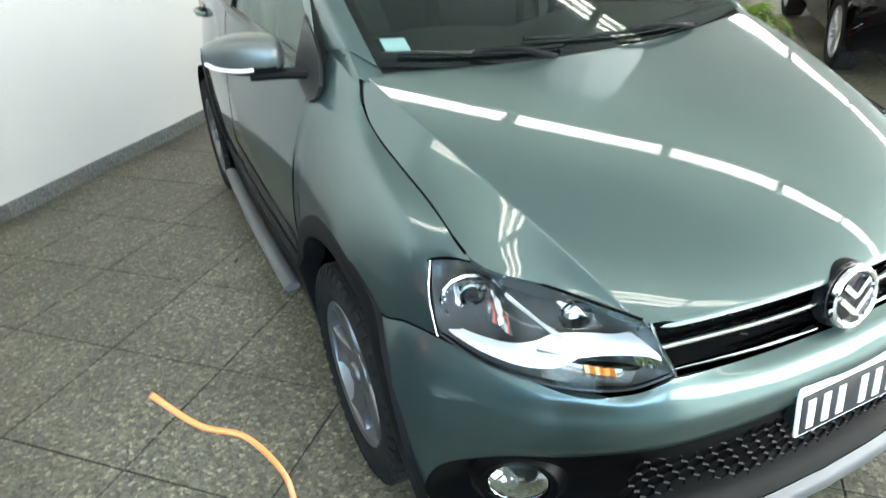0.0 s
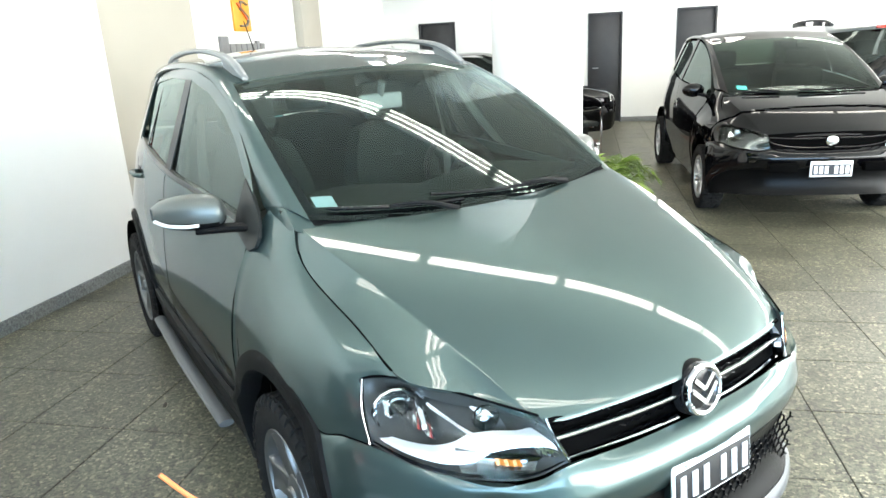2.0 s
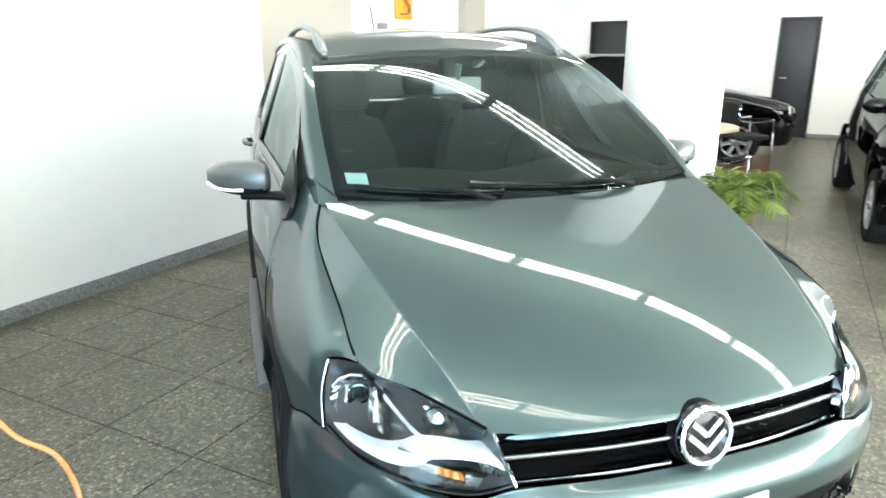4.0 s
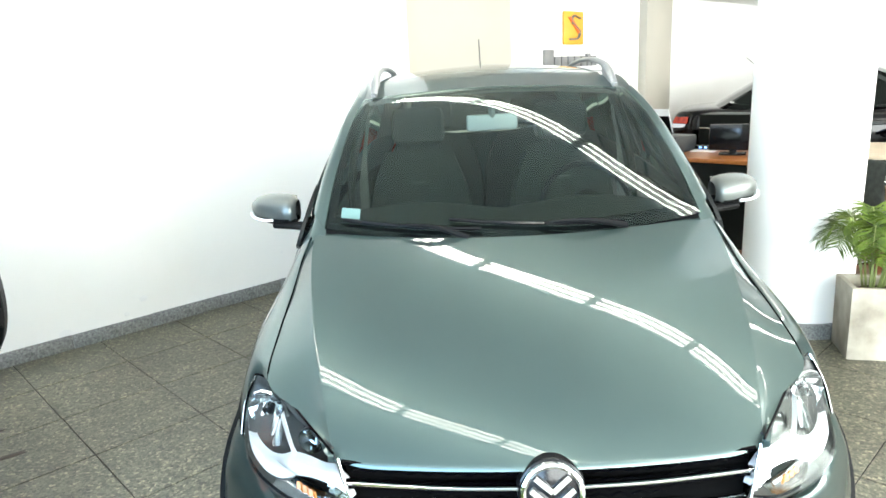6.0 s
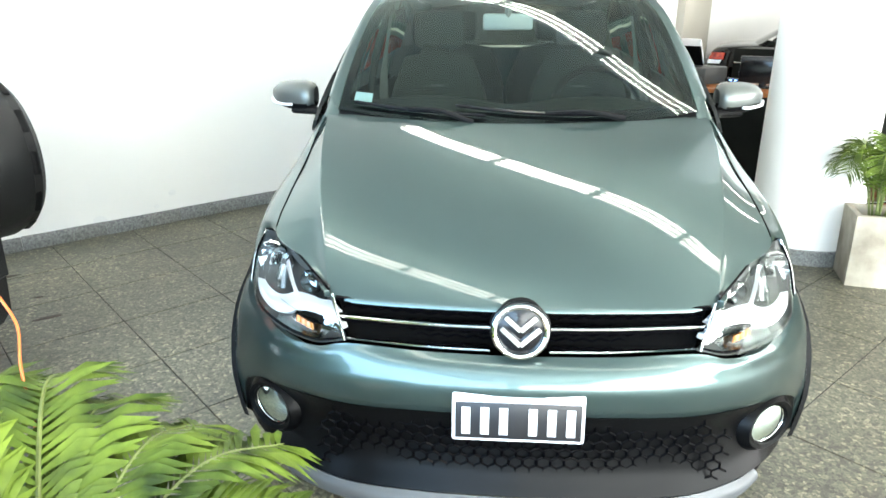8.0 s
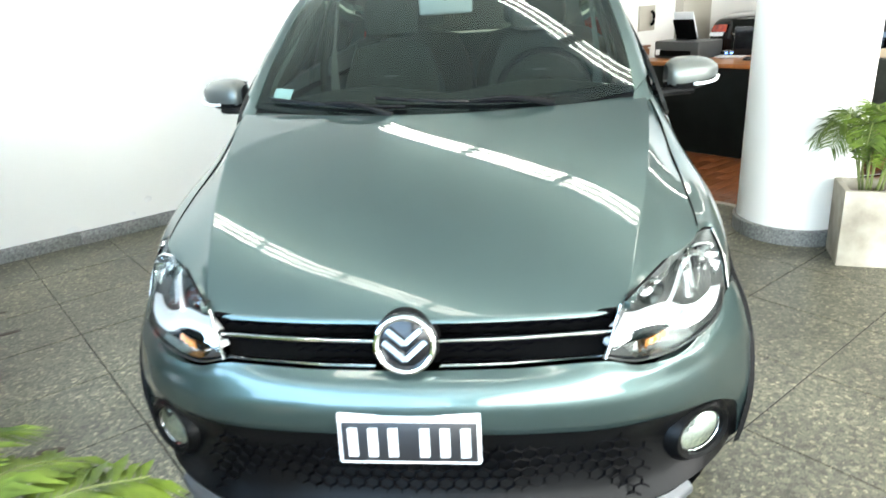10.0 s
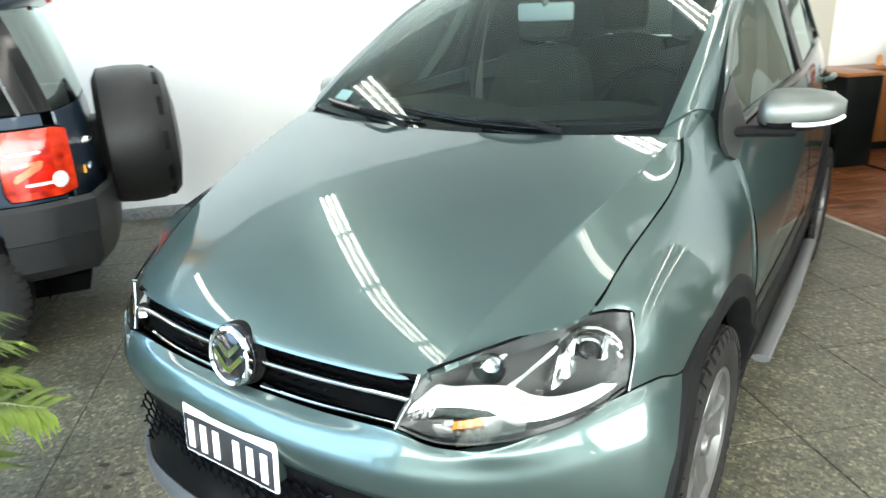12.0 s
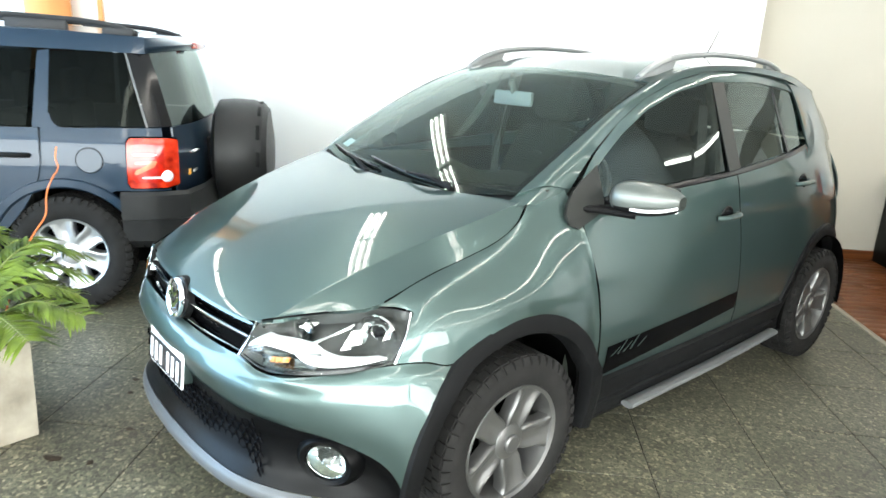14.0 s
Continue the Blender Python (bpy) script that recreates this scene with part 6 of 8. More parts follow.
    full_width("tail_spoiler", loft([[(0, 0.53, 1.495), (0.34, 0.52, 1.49), (0.655, 0.435, 1.472), tuple(at(0.37, 1.472))], [(0, 0.60, 1.535), (0.34, 0.59, 1.53), (0.645, 0.46, 1.512), tuple(at(0.385, 1.512, 0.004))], [(0, 0.49, 1.58), (0.34, 0.48, 1.575), (0.625, 0.445, 1.556), tuple(at(0.37, 1.558))]], 18, 6), paint, 0.0)
    bm = bmesh.new()
    box(bm, -0.16, 0.16, 0.588, 0.612, 1.508, 1.545, 0.004)
    part("brake_light", bm, M_RED, car, fix=True)
    for s in (1, -1):
        lamp = new("tail_lamp")
        lamp.parent = car
        def lamp_patch(y0, y1, z0, z1, out, curl=0.004, lean=0.0):
            g = []
            ys = list(np.linspace(y0, min(y1, 0.55), 14))
            for t in np.linspace(0, 1, 8):
                row = []
                for y in ys:
                    d = min(y - y0, y1 - y)
                    inset = curl - math.sqrt(curl ** 2 - (curl - d) ** 2) if d < curl else 0.0
                    row.append(at(y, z0 + inset + (z1 - z0 - 2 * inset) * t + lean * (y - y0), out))
                if y1 > 0.56:
                    row += [Vector((0.735, 0.590 + out * 0.6, z0 + 0.012 + (z1 - z0 - 0.024) * t))]
                g.append(row if s > 0 else [Vector((-p.x, p.y, p.z)) for p in row])
            return g
        bm = bmesh.new()
        sheet(bm, lamp_patch(0.338, 0.604, 0.727, 1.023, 0.005, 0.03), ref, 0.01)
        part("lamp_gasket", bm, M_DARK, lamp)
        bm = bmesh.new()
        sheet(bm, lamp_patch(0.345, 0.60, 0.735, 1.015, 0.016, 0.028), ref, 0.02)
        part("red_lens", bm, M_RED, lamp)
        bm = bmesh.new()
        sheet(bm, lamp_patch(0.372, 0.535, 0.765, 0.985, 0.0185, 0.03), ref, 0.0)
        part("inner_lens", bm, M_AMBERRED, lamp)
        bm = bmesh.new()
        sheet(bm, lamp_patch(0.375, 0.50, 0.918, 0.930, 0.0205, 0.005), ref, 0.0)
        part("clear_stripe", bm, M_PALEBLUE, lamp)
        bm = bmesh.new()
        p = at(0.545, 0.80, 0.012)
        lathe(bm, [(0.0, 0.020), (0.022, 0.016), (0.034, 0.004), (0.036, -0.01)], 20, Matrix.Translation((s * p.x, p.y, p.z)) @ Matrix.Rotation(radians(38 if s > 0 else 142), 4, "Z"))
        part("reversing_lens", bm, M_WHITE, lamp, fix=True)
        bm = bmesh.new()
        sheet(bm, lamp_patch(0.385, 0.495, 0.805, 0.835, 0.0205, 0.01, 0.5), ref, 0.0)
        part("pale_block", bm, M_PINK, lamp)
        bm = bmesh.new()
        sheet(bm, lamp_patch(0.385, 0.50, 0.868, 0.884, 0.0205, 0.006, 0.06), ref, 0.0)
        part("pale_block", bm, M_PINK, lamp)
        bm = bmesh.new()
        sheet(bm, lamp_patch(0.42, 0.54, 0.789, 0.801, 0.0205, 0.005), ref, 0.0)
        part("clear_stripe", bm, M_PALEBLUE, lamp)
    # bumper wraps the corner
    prof = [(0.37, -0.03), (0.42, 0.0), (0.545, 0.006), (0.55, 0.014), (0.69, 0.016), (0.712, 0.0)]
    g = []
    for z, o in prof:
        row = [at(y, z, o + 0.008) for y in np.linspace(0.30, 0.52, 6)]
        row += [Vector((0.74 + o * 0.5, 0.64 + o, z)), Vector((0.5, 0.70 + o, z)), Vector((0.2, 0.715 + o, z)), Vector((0, 0.717 + o, z))]
        g.append(row[::-1])
    bm = bmesh.new()
    sheet(bm, widened(g), ref, 0.0)
    part("rear_bumper", bm, M_COVER, car)
    for c, nm in ((0, "rear"), (FW, "front")):
        g = []
        for r, o in ((0.385, -0.05), (0.39, 0.006), (0.40, 0.016), (0.44, 0.014), (0.445, 0.0)):
            g.append([Vector((boxy_x(max(z, 0.3)) + end_taper(y) + o, y, z)) for y, z in (ring(c, r, a) for a in np.linspace(-6 if c else 40, 186, 30))])
        sides("arch_lip", g, paint if nm == "rear" else M_PLASTIC, 0.0)
        for s in (1, -1):
            bm = bmesh.new()
            hg = [[Vector((x, *ring(c, 0.40, a))) for a in np.linspace(-10, 190, 24)] for x in (0.81, 0.5)]
            sheet(bm, hg if s > 0 else flipped(hg), (s * 0.6, c, 1.6), 0.0)
            hw = [[Vector((0.5, *ring(c, r, a))) for a in np.linspace(-10, 190, 24)] for r in (0.02, 0.40)]
            sheet(bm, hw if s > 0 else flipped(hw), (0, c, R), 0.0)
            part("wheel_housing", bm, M_DARK, car)
    sides("sill", [[at(y, 0.36, o) + Vector((0, 0, z - 0.36)) for y in np.linspace(-2.1, -0.40, 16)] for z, o in ((0.40, 0.004), (0.385, 0.02), (0.27, 0.012), (0.24, -0.1))], M_PLASTIC, 0.0)
    bm = bmesh.new()
    box(bm, -0.70, 0.70, -3.0, 0.55, 0.26, 0.34)
    part("floor_pan", bm, M_DARK, car, fix=True)
    for x in (-0.36, 0.36):
        for y in (-1.25, -0.35):
            bm = bmesh.new()
            box(bm, x - 0.24, x + 0.24, y - 0.1, y + 0.1, 0.5, 1.12, 0.05)
            part("seat_back", bm, M_CLOTH, car, fix=True)
            bm = bmesh.new()
            box(bm, x - 0.13, x + 0.13, y - 0.02, y + 0.08, 1.125, 1.34, 0.04)
            part("headrest", bm, M_CLOTH, car, fix=True)
    # fuel flap, handles, lock and emblem shapes
    bm = bmesh.new()
    c = at(0.147, 0.885)
    nrm = (at(0.147, 0.935) - at(0.147, 0.835)).cross(at(0.097, 0.885) - at(0.197, 0.885)).normalized()
    if nrm.x < 0:
        nrm = -nrm
    flap = Matrix.Translation(c) @ nrm.to_track_quat("X", "Z").to_matrix().to_4x4()
    lathe(bm, [(0.0, 0.0015), (0.066, 0.0015), (0.069, -0.006)], 28, flap)
    part("fuel_flap", bm, paint, car, fix=True)
    # black ring drawn as the shade in the gap round the flap
    bm = bmesh.new()
    lathe(bm, [(0.069, 0.0012), (0.0725, 0.0014), (0.0735, -0.006)], 28, flap)
    part("flap_gap_shade", bm, M_DARK, car, fix=True)
    for y in (-0.25, -1.2):
        for s in (1, -1):
            bm = bmesh.new()
            x = boxy_x(0.905)
            tube(bm, [(s * (x - 0.004), y - 0.10, 0.905), (s * (x + 0.03), y - 0.06, 0.908), (s * (x + 0.03), y + 0.05, 0.908), (s * (x - 0.002), y + 0.09, 0.905)], 0.017, 8, 14, squash=0.8)
            part("door_handle", bm, M_PLASTIC, car)
    bm = bmesh.new()
    tube(bm, [(0.60, 0.618, 0.915), (0.60, 0.655, 0.918), (0.52, 0.668, 0.918), (0.51, 0.640, 0.915)], 0.011, 8, 12)
    part("tail_handle", bm, M_CHROME, car)
    bm = bmesh.new()
    box(bm, 0.565, 0.60, 0.624, 0.634, 0.775, 0.81, 0.002)
    part("orange_badge", bm, M_SIGNORANGE, car, fix=True)
    bm = bmesh.new()
    box(bm, 0.43, 0.55, 0.640, 0.650, 0.785, 0.80, 0.002)
    part("tail_lettering", bm, M_SATIN, car, fix=True)
    spare = new("spare_wheel_cover")
    spare.parent = car
    turn = Matrix.Translation((-0.02, 0.80, 0.835)) @ Matrix.Rotation(radians(90), 4, "Z")
    bm = bmesh.new()
    lathe(bm, [(0.0, -0.10), (0.30, -0.10), (0.352, -0.07), (0.362, 0.02), (0.358, 0.15), (0.345, 0.185)], 56, turn)
    part("cover_band", bm, M_COVER, spare, fix=True)
    bm = bmesh.new()
    lathe(bm, [(0.346, 0.185), (0.337, 0.220), (0.305, 0.248), (0.297, 0.240), (0.287, 0.250), (0.15, 0.274), (0.0, 0.282)], 56, turn)
    part("cover_face", bm, M_COVER, spare, fix=True)
    for a in range(0, 360, 30):
        bm = bmesh.new()
        box(bm, 0.185, 0.212, -0.05, 0.05, 0.312, 0.347, 0.006, turn @ Matrix.Rotation(radians(a), 4, "X"))
        part("cover_lug", bm, M_PLASTIC, spare, fix=True)
    bm = bmesh.new()
    box(bm, -0.15, 0.15, 0.64, 0.72, 0.70, 0.95, 0.02)
    part("spare_bracket", bm, M_PLASTIC, car, fix=True)
    for s in (1, -1):
        make_wheel(car, Matrix.Translation((s * 0.745, 0, R)), R, 0.205, 0.205, M_STEEL, 6, s, fat=0.054, phase=12)
        make_wheel(car, Matrix.Translation((s * 0.745, FW, R)), R, 0.205, 0.205, M_STEEL, 6, s, fat=0.054, phase=12)
    return car


off_roader(pose(-2.75, 0.495, 0, 0, 0, -31.2), M_BLUE, "blue-grey off-roader with black bumper and covered spare wheel")
off_roader(ROOM @ pose(8.6, -3.35, 0, 0, 0, 90), M_SILVER, "silver off-roader with roof rails parked at the back")


# ---- the black hatchback facing the room ----
black_car = thing("black_hatchback", "glossy black compact hatchback parked facing the aisle", "car", ROOM @ pose(4.20, -1.60, 0, 0, 0, -87))
href = (0, 1.95, 0.55)


def reshaped(grid):
    """The compact's proportions: a steeper, shorter nose and a taller glasshouse."""
    def to(p):
        rise = min(1.0, max(0.0, (p.z - 0.74) / 0.30))
        fore = min(1.0, max(0.0, (1.75 - p.y) / 0.85)) * min(1.0, max(0.0, (p.y + 0.10) / 0.70))
        k = (3 - 2 * rise) * rise * rise * (3 - 2 * fore) * fore * fore
        return Vector((p.x * 1.005, p.y + (0.03 if p.y < 0.5 else 0) - 0.20 * k, p.z * 0.985 - 0.012 - 0.035 * k))
    return [[to(p) for p in r] for r in grid]


def hpart(name, grid, mat, whole_width, rim=0.01, label=""):
    g = reshaped(grid)
    for q in ([widened(g)] if whole_width else [g, flipped(g)]):
        bm = bmesh.new()
        sheet(bm, q, href, rim)
        part(name, bm, mat, black_car, label)


hpart("hood", full, M_BLACKPAINT, True)
hpart("front_wing", wing, M_BLACKPAINT, False)
hpart("front_door", front_door, M_BLACKPAINT, False)
hpart("rear_door", rear_door, M_BLACKPAINT, False)
hpart("rear_quarter", QUARTER, M_BLACKPAINT, False)
hpart("front_bumper", loft(skin, 40, 20), M_BLACKPAINT, True)
hpart("lower_bumper", loft(lower, 32, 12), M_POCKET, True)
hpart("windscreen", screen, M_DIMGLASS, True, 0.0)
hpart("front_pillar", pillar, M_BLACKPAINT, False)
hpart("roof_side", cant, M_BLACKPAINT, False)
hpart("roof", roof, M_BLACKPAINT, True)
hpart("rear_pillar", rp, M_BLACKPAINT, False)
hpart("hatch", hatch, M_BLACKPAINT, True)
hpart("rear_window", rear_glass, M_DIMGLASS, True, 0.0)
hpart("rear_bumper", tail, M_BLACKPAINT, True)
hpart("front_side_window", glazing(1.10, 2.075, 0.008, -0.02, -0.006), M_TINT, False, 0.0)
hpart("rear_side_window", glazing(2.175, 2.945, 0.008, -0.03, -0.006, lean1=-0.10), M_TINT, False, 0.0)
hpart("centre_post", glazing(2.075, 2.175, 0.0, -0.01, 0.001, 4), M_GLOSSBLACK, False, 0.0)
hpart("cowl", loft(cowl, 20, 6), M_PLASTIC, True, 0.0)
hpart("grille_backing", [[p + Vector((0, -0.03, 0)) for p in r] for r in grille_back], M_DARK, True, 0.0)
hpart("headlamp_housing", [[lamp_at(i / 24, j / 14, 0.05) for i in range(25)] for j in range(15)], M_LAMPBOWL, False, 0.0)
hpart("headlamp_lens", lens, M_LENS, False, 0.0)
for s in (1, -1):
    bm = bmesh.new()
    c = lamp_at(0.66, 0.45, 0.02)
    lathe(bm, [(0.0, 0.02), (0.05, 0.012), (0.06, -0.02)], 18, Matrix.Translation((s * c.x, c.y + 0.03, c.z * 0.985 - 0.012)) @ Matrix.Rotation(radians(-90 + s * 24), 4, "Z"))
    part("main_beam", bm, M_CHROME, black_car, fix=True)
    for a, b in (((0.30, -0.02, 0.735), (0.44, 0.03, 0.74)), ((0.05, -0.035, 0.735), (0.30, -0.02, 0.735))):
        bm = bmesh.new()
        tube(bm, [(s * a[0], a[1], a[2]), (s * b[0], b[1], b[2])], 0.008, 6, 4)
        part("grille_bar", bm, M_GLOSSBLACK, black_car)
    bm = bmesh.new()
    tube(bm, [(s * 0.02, -0.045, 0.665), (s * 0.25, -0.035, 0.668), (s * 0.42, 0.0, 0.70), (s * 0.462, 0.05, 0.765)], 0.006, 6, 14)
    part("grille_edge", bm, M_GLOSSBLACK, black_car)
    bm = bmesh.new()
    box(bm, s * 0.35 - 0.11, s * 0.35 + 0.11, -0.09, -0.02, 0.475, 0.545, 0.012)
    part("bumper_intake", bm, M_DARK, black_car, fix=True)
    mirror = new("door_mirror")
    mirror.parent = black_car
    bm = bmesh.new()
    bmesh.ops.create_uvsphere(bm, u_segments=16, v_segments=10, radius=1)
    for v in bm.verts:
        v.co = Vector((s * 0.84 + v.co.x * 0.10, 1.09 + v.co.y * 0.065, 1.06 + v.co.z * 0.065))
    part("cap", bm, M_BLACKPAINT, mirror)
    bm = bmesh.new()
    tube(bm, [(s * 0.70, 1.01, 1.00), (s * 0.80, 1.06, 1.02)], 0.03, 8, 4, squash=0.5)
    part("arm", bm, M_PLASTIC, mirror)
    make_wheel(black_car, Matrix.Translation((s * 0.735, FWY, 0.295)), 0.295, 0.18, 0.19, M_STEEL, 7, s, fat=0.022)
    make_wheel(black_car, Matrix.Translation((s * 0.735, RWY, 0.295)), 0.295, 0.18, 0.19, M_STEEL, 7, s, fat=0.022)
    for c in (FWY, RWY):
        bm = bmesh.new()
        hg = [[Vector((x, *arch(c, 0.40, a))) for a in np.linspace(4, 176, 24)] for x in (0.80, 0.5)]
        sheet(bm, hg if s > 0 else flipped(hg), (s * 0.6, c, 1.6), 0.0)
        hw = [[Vector((0.5, *arch(c, r, a))) for a in np.linspace(-10, 190, 24)] for r in (0.02, 0.40)]
        sheet(bm, hw if s > 0 else flipped(hw), (0, c, AXLE), 0.0)
        part("wheel_housing", bm, M_DARK, black_car)
        g = [[on_side(*arch(c, r, a), o) for a in np.linspace(0, 180, 24)] for r, o in ((0.375, -0.03), (0.38, 0.0), (0.46, 0.002))]
        bm = bmesh.new()
        sheet(bm, g if s > 0 else flipped(g), href, 0.0)
        part("arch_lip", bm, M_BLACKPAINT, black_car)
    bm = bmesh.new()
    g = [[on_side(y, z, 0.0) for y in np.linspace(1.18, 2.8, 12)] for z in (0.22, 0.31)]
    sheet(bm, g if s > 0 else flipped(g), href, 0.0)
    part("sill", bm, M_BLACKPAINT, black_car)
    seat_x = s * 0.36
    bm = bmesh.new()
    box(bm, seat_x - 0.24, seat_x + 0.24, 1.9, 2.05, 0.5, 1.18, 0.06)
    part("seat_back", bm, M_CLOTH, black_car, fix=True)
    bm = bmesh.new()
    box(bm, seat_x - 0.13, seat_x + 0.13, 2.0, 2.1, 1.2, 1.38, 0.05)
    part("headrest", bm, M_CLOTH, black_car, fix=True)
    bm = bmesh.new()
    tube(bm, reshaped([[screen_at(s * 0.5, 0.03, 0.016), screen_at(s * 0.2, 0.07, 0.018), screen_at(s * 0.2 - 0.25, 0.09, 0.018)]])[0], 0.007, 6, 12)
    part("wiper", bm, M_GLOSSBLACK, black_car)
bm = bmesh.new()
sheet(bm, reshaped([[screen_at(x, t, 0.006) for x in (-0.53, -0.45)] for t in (0.10, 0.17)]), href, 0.0)
part("sticker", bm, material("green_sticker", (0.05, 0.45, 0.38), 0.5), black_car)
bm = bmesh.new()
lathe(bm, [(0.0, 0.012), (0.03, 0.010), (0.045, 0.0)], 24, Matrix.Translation((0, -0.045, 0.715)) @ TO_FRONT @ Matrix.Diagonal((1, 1.0, 0.85, 1)))
part("badge", bm, M_CHROME, black_car, "plain chrome badge", fix=True)
hplate = new("number_plate")
hplate.parent = black_car
hplate.location = (0, -0.085, 0.50)
bm = bmesh.new()
box(bm, -0.155, 0.155, 0.0, 0.01, -0.062, 0.062, 0.004)
part("plate_frame", bm, M_WHITE, hplate, fix=True)
bm = bmesh.new()
box(bm, -0.14, 0.14, -0.003, -0.0005, -0.048, 0.034)
part("plate_field", bm, M_PLATEBLACK, hplate, fix=True)
for x in (-0.115, -0.075, -0.035, 0.035, 0.075, 0.115):
    bm = bmesh.new()
    box(bm, x - 0.013, x + 0.013, -0.0055, -0.0032, -0.038, 0.024)
    part("plate_bar", bm, M_WHITE, hplate, fix=True)
bm = bmesh.new()
whole_dash = reshaped(loft(dash, 14, 8))
sheet(bm, widened(whole_dash), href, 0.0)
part("dashboard", bm, M_DASH, black_car)
bm = bmesh.new()
box(bm, -0.68, 0.68, 0.5, 3.6, 0.22, 0.30)
part("floor_pan", bm, M_DARK, black_car, fix=True)

# ---- the black saloon behind the desk ----
saloon = thing("black_saloon", "glossy black saloon car parked behind the office desk", "car", ROOM @ pose(9.63, 0.10, 0, 0, 0, 22))
sref = (0, 2.0, 0.6)
stations = []
for y, w, zt, zb in ((-0.02, 0.60, 0.70, 0.3), (0.15, 0.76, 0.80, 0.24), (0.6, 0.83, 0.90, 0.24), (1.1, 0.84, 0.97, 0.24), (2.2, 0.85, 0.98, 0.24), (3.2, 0.84, 1.0, 0.24), (3.75, 0.80, 1.0, 0.25), (4.05, 0.70, 0.94, 0.3), (4.12, 0.66, 0.72, 0.35)):
    stations.append([(w * 0.93, y, zb), (w, y, (zb + zt) / 2), (w * 0.97, y, zt - 0.08), (w * 0.86, y, zt), (w * 0.45, y, zt + 0.03), (0, y, zt + 0.035)])
g = loft(stations, 22, 40)
bm = bmesh.new()
sheet(bm, [list(r) for r in widened([row[::-1] for row in g])], sref, 0.0)
part("body", bm, M_BLACKPAINT, saloon)
house = loft([[(0.72, 1.05, 0.96), (0.40, 1.0, 1.0), (0, 0.98, 1.005)], [(0.60, 1.75, 1.38), (0.36, 1.72, 1.41), (0, 1.70, 1.42)], [(0.60, 2.4, 1.42), (0.36, 2.4, 1.45), (0, 2.4, 1.46)], [(0.58, 2.9, 1.37), (0.36, 2.92, 1.40), (0, 2.94, 1.41)], [(0.68, 3.55, 1.0), (0.4, 3.6, 1.03), (0, 3.62, 1.035)]], 12, 30)
bm = bmesh.new()
sheet(bm, widened([r[::-1] for r in house]), sref, 0.0)
part("glasshouse_top", bm, M_BLACKPAINT, saloon)
for s in (1, -1):
    bm = bmesh.new()
    sg = loft([[(0.75, 1.15, 0.97), (0.80, 2.2, 0.985), (0.76, 3.45, 1.0)], [(0.67, 1.5, 1.2), (0.70, 2.2, 1.24), (0.66, 3.2, 1.2)], [(0.605, 1.80, 1.378), (0.605, 2.4, 1.41), (0.59, 2.88, 1.365)]], 14, 6)
    sheet(bm, sg if s > 0 else flipped(sg), sref, 0.0)
    part("side_glass", bm, M_DEEPTINT, saloon)
    bm = bmesh.new()
    tg = loft([[(0.655, 4.07, 0.91), (0.715, 4.025, 0.912), (0.772, 3.90, 0.915)], [(0.64, 4.105, 0.83), (0.72, 4.055, 0.83), (0.785, 3.91, 0.83)]], 8, 4)
    sheet(bm, tg if s > 0 else flipped(tg), sref, 0.01)
    part("tail_lamp", bm, M_RED, saloon)
    bm = bmesh.new()
    tg = loft([[(0.645, 4.107, 0.825), (0.72, 4.058, 0.825), (0.78, 3.93, 0.825)], [(0.655, 4.115, 0.775), (0.72, 4.065, 0.775), (0.775, 3.95, 0.78)]], 8, 3)
    sheet(bm, tg if s > 0 else flipped(tg), sref, 0.01)
    part("reversing_lamp", bm, M_WHITE, saloon)
    for y in (0.82, 3.32):
        make_wheel(saloon, Matrix.Translation((s * 0.78, y, 0.31)), 0.31, 0.195, 0.20, M_STEEL, 7, s, fat=0.022)
    bm = bmesh.new()
    hg = loft([[(0.38, -0.035, 0.70), (0.56, 0.0, 0.735), (0.73, 0.14, 0.775)], [(0.40, -0.035, 0.60), (0.60, -0.005, 0.61), (0.755, 0.13, 0.655)]], 8, 5)
    sheet(bm, hg if s > 0 else flipped(hg), sref, 0.015)
    part("headlamp", bm, M_REFLECTOR, saloon)
bm = bmesh.new()
tube(bm, [(0.0, 3.0, 1.40), (0.0, 3.25, 1.62)], 0.004, 6, 4)
part("aerial", bm, M_GLOSSBLACK, saloon)


# ---- office corner ----
def room_thing(name, label, category, u, v, z=0.0, turn=0.0, group=""):
    return thing(name, label, category, ROOM @ pose(u, v, z, 0, 0, turn), group)


cab = room_thing("low_cabinet", "long low orange-brown wooden cabinet with a dark plinth", "cabinet", 5.6, 4.07)
bm = bmesh.new()
box(bm, -0.85, 0.95, -0.15, 0.17, 0.08, 0.72, 0.004)
part("body", bm, M_ORANGEWOOD, cab, fix=True)
bm = bmesh.new()
box(bm, -0.87, 0.97, -0.175, 0.175, 0.72, 0.745, 0.004)
part("top", bm, M_ORANGEWOOD, cab, fix=True)
bm = bmesh.new()
box(bm, -0.84, 0.94, -0.13, 0.165, 0.006, 0.08)
part("plinth", bm, M_DESKDARK, cab, fix=True)
for k in range(3):
    bm = bmesh.new()
    box(bm, -0.83 + k * 0.60, -0.24 + k * 0.60, -0.168, -0.152, 0.095, 0.705, 0.003)
    door = part("cabinet_door", bm, M_ORANGEWOOD, cab, fix=True)
    bm = bmesh.new()
    tube(bm, [(-0.30 + k * 0.6, -0.17, 0.55), (-0.30 + k * 0.6, -0.195, 0.55), (-0.30 + k * 0.6, -0.195, 0.63), (-0.30 + k * 0.6, -0.17, 0.63)], 0.005, 6, 12)
    part("handle", bm, M_SATIN, door)
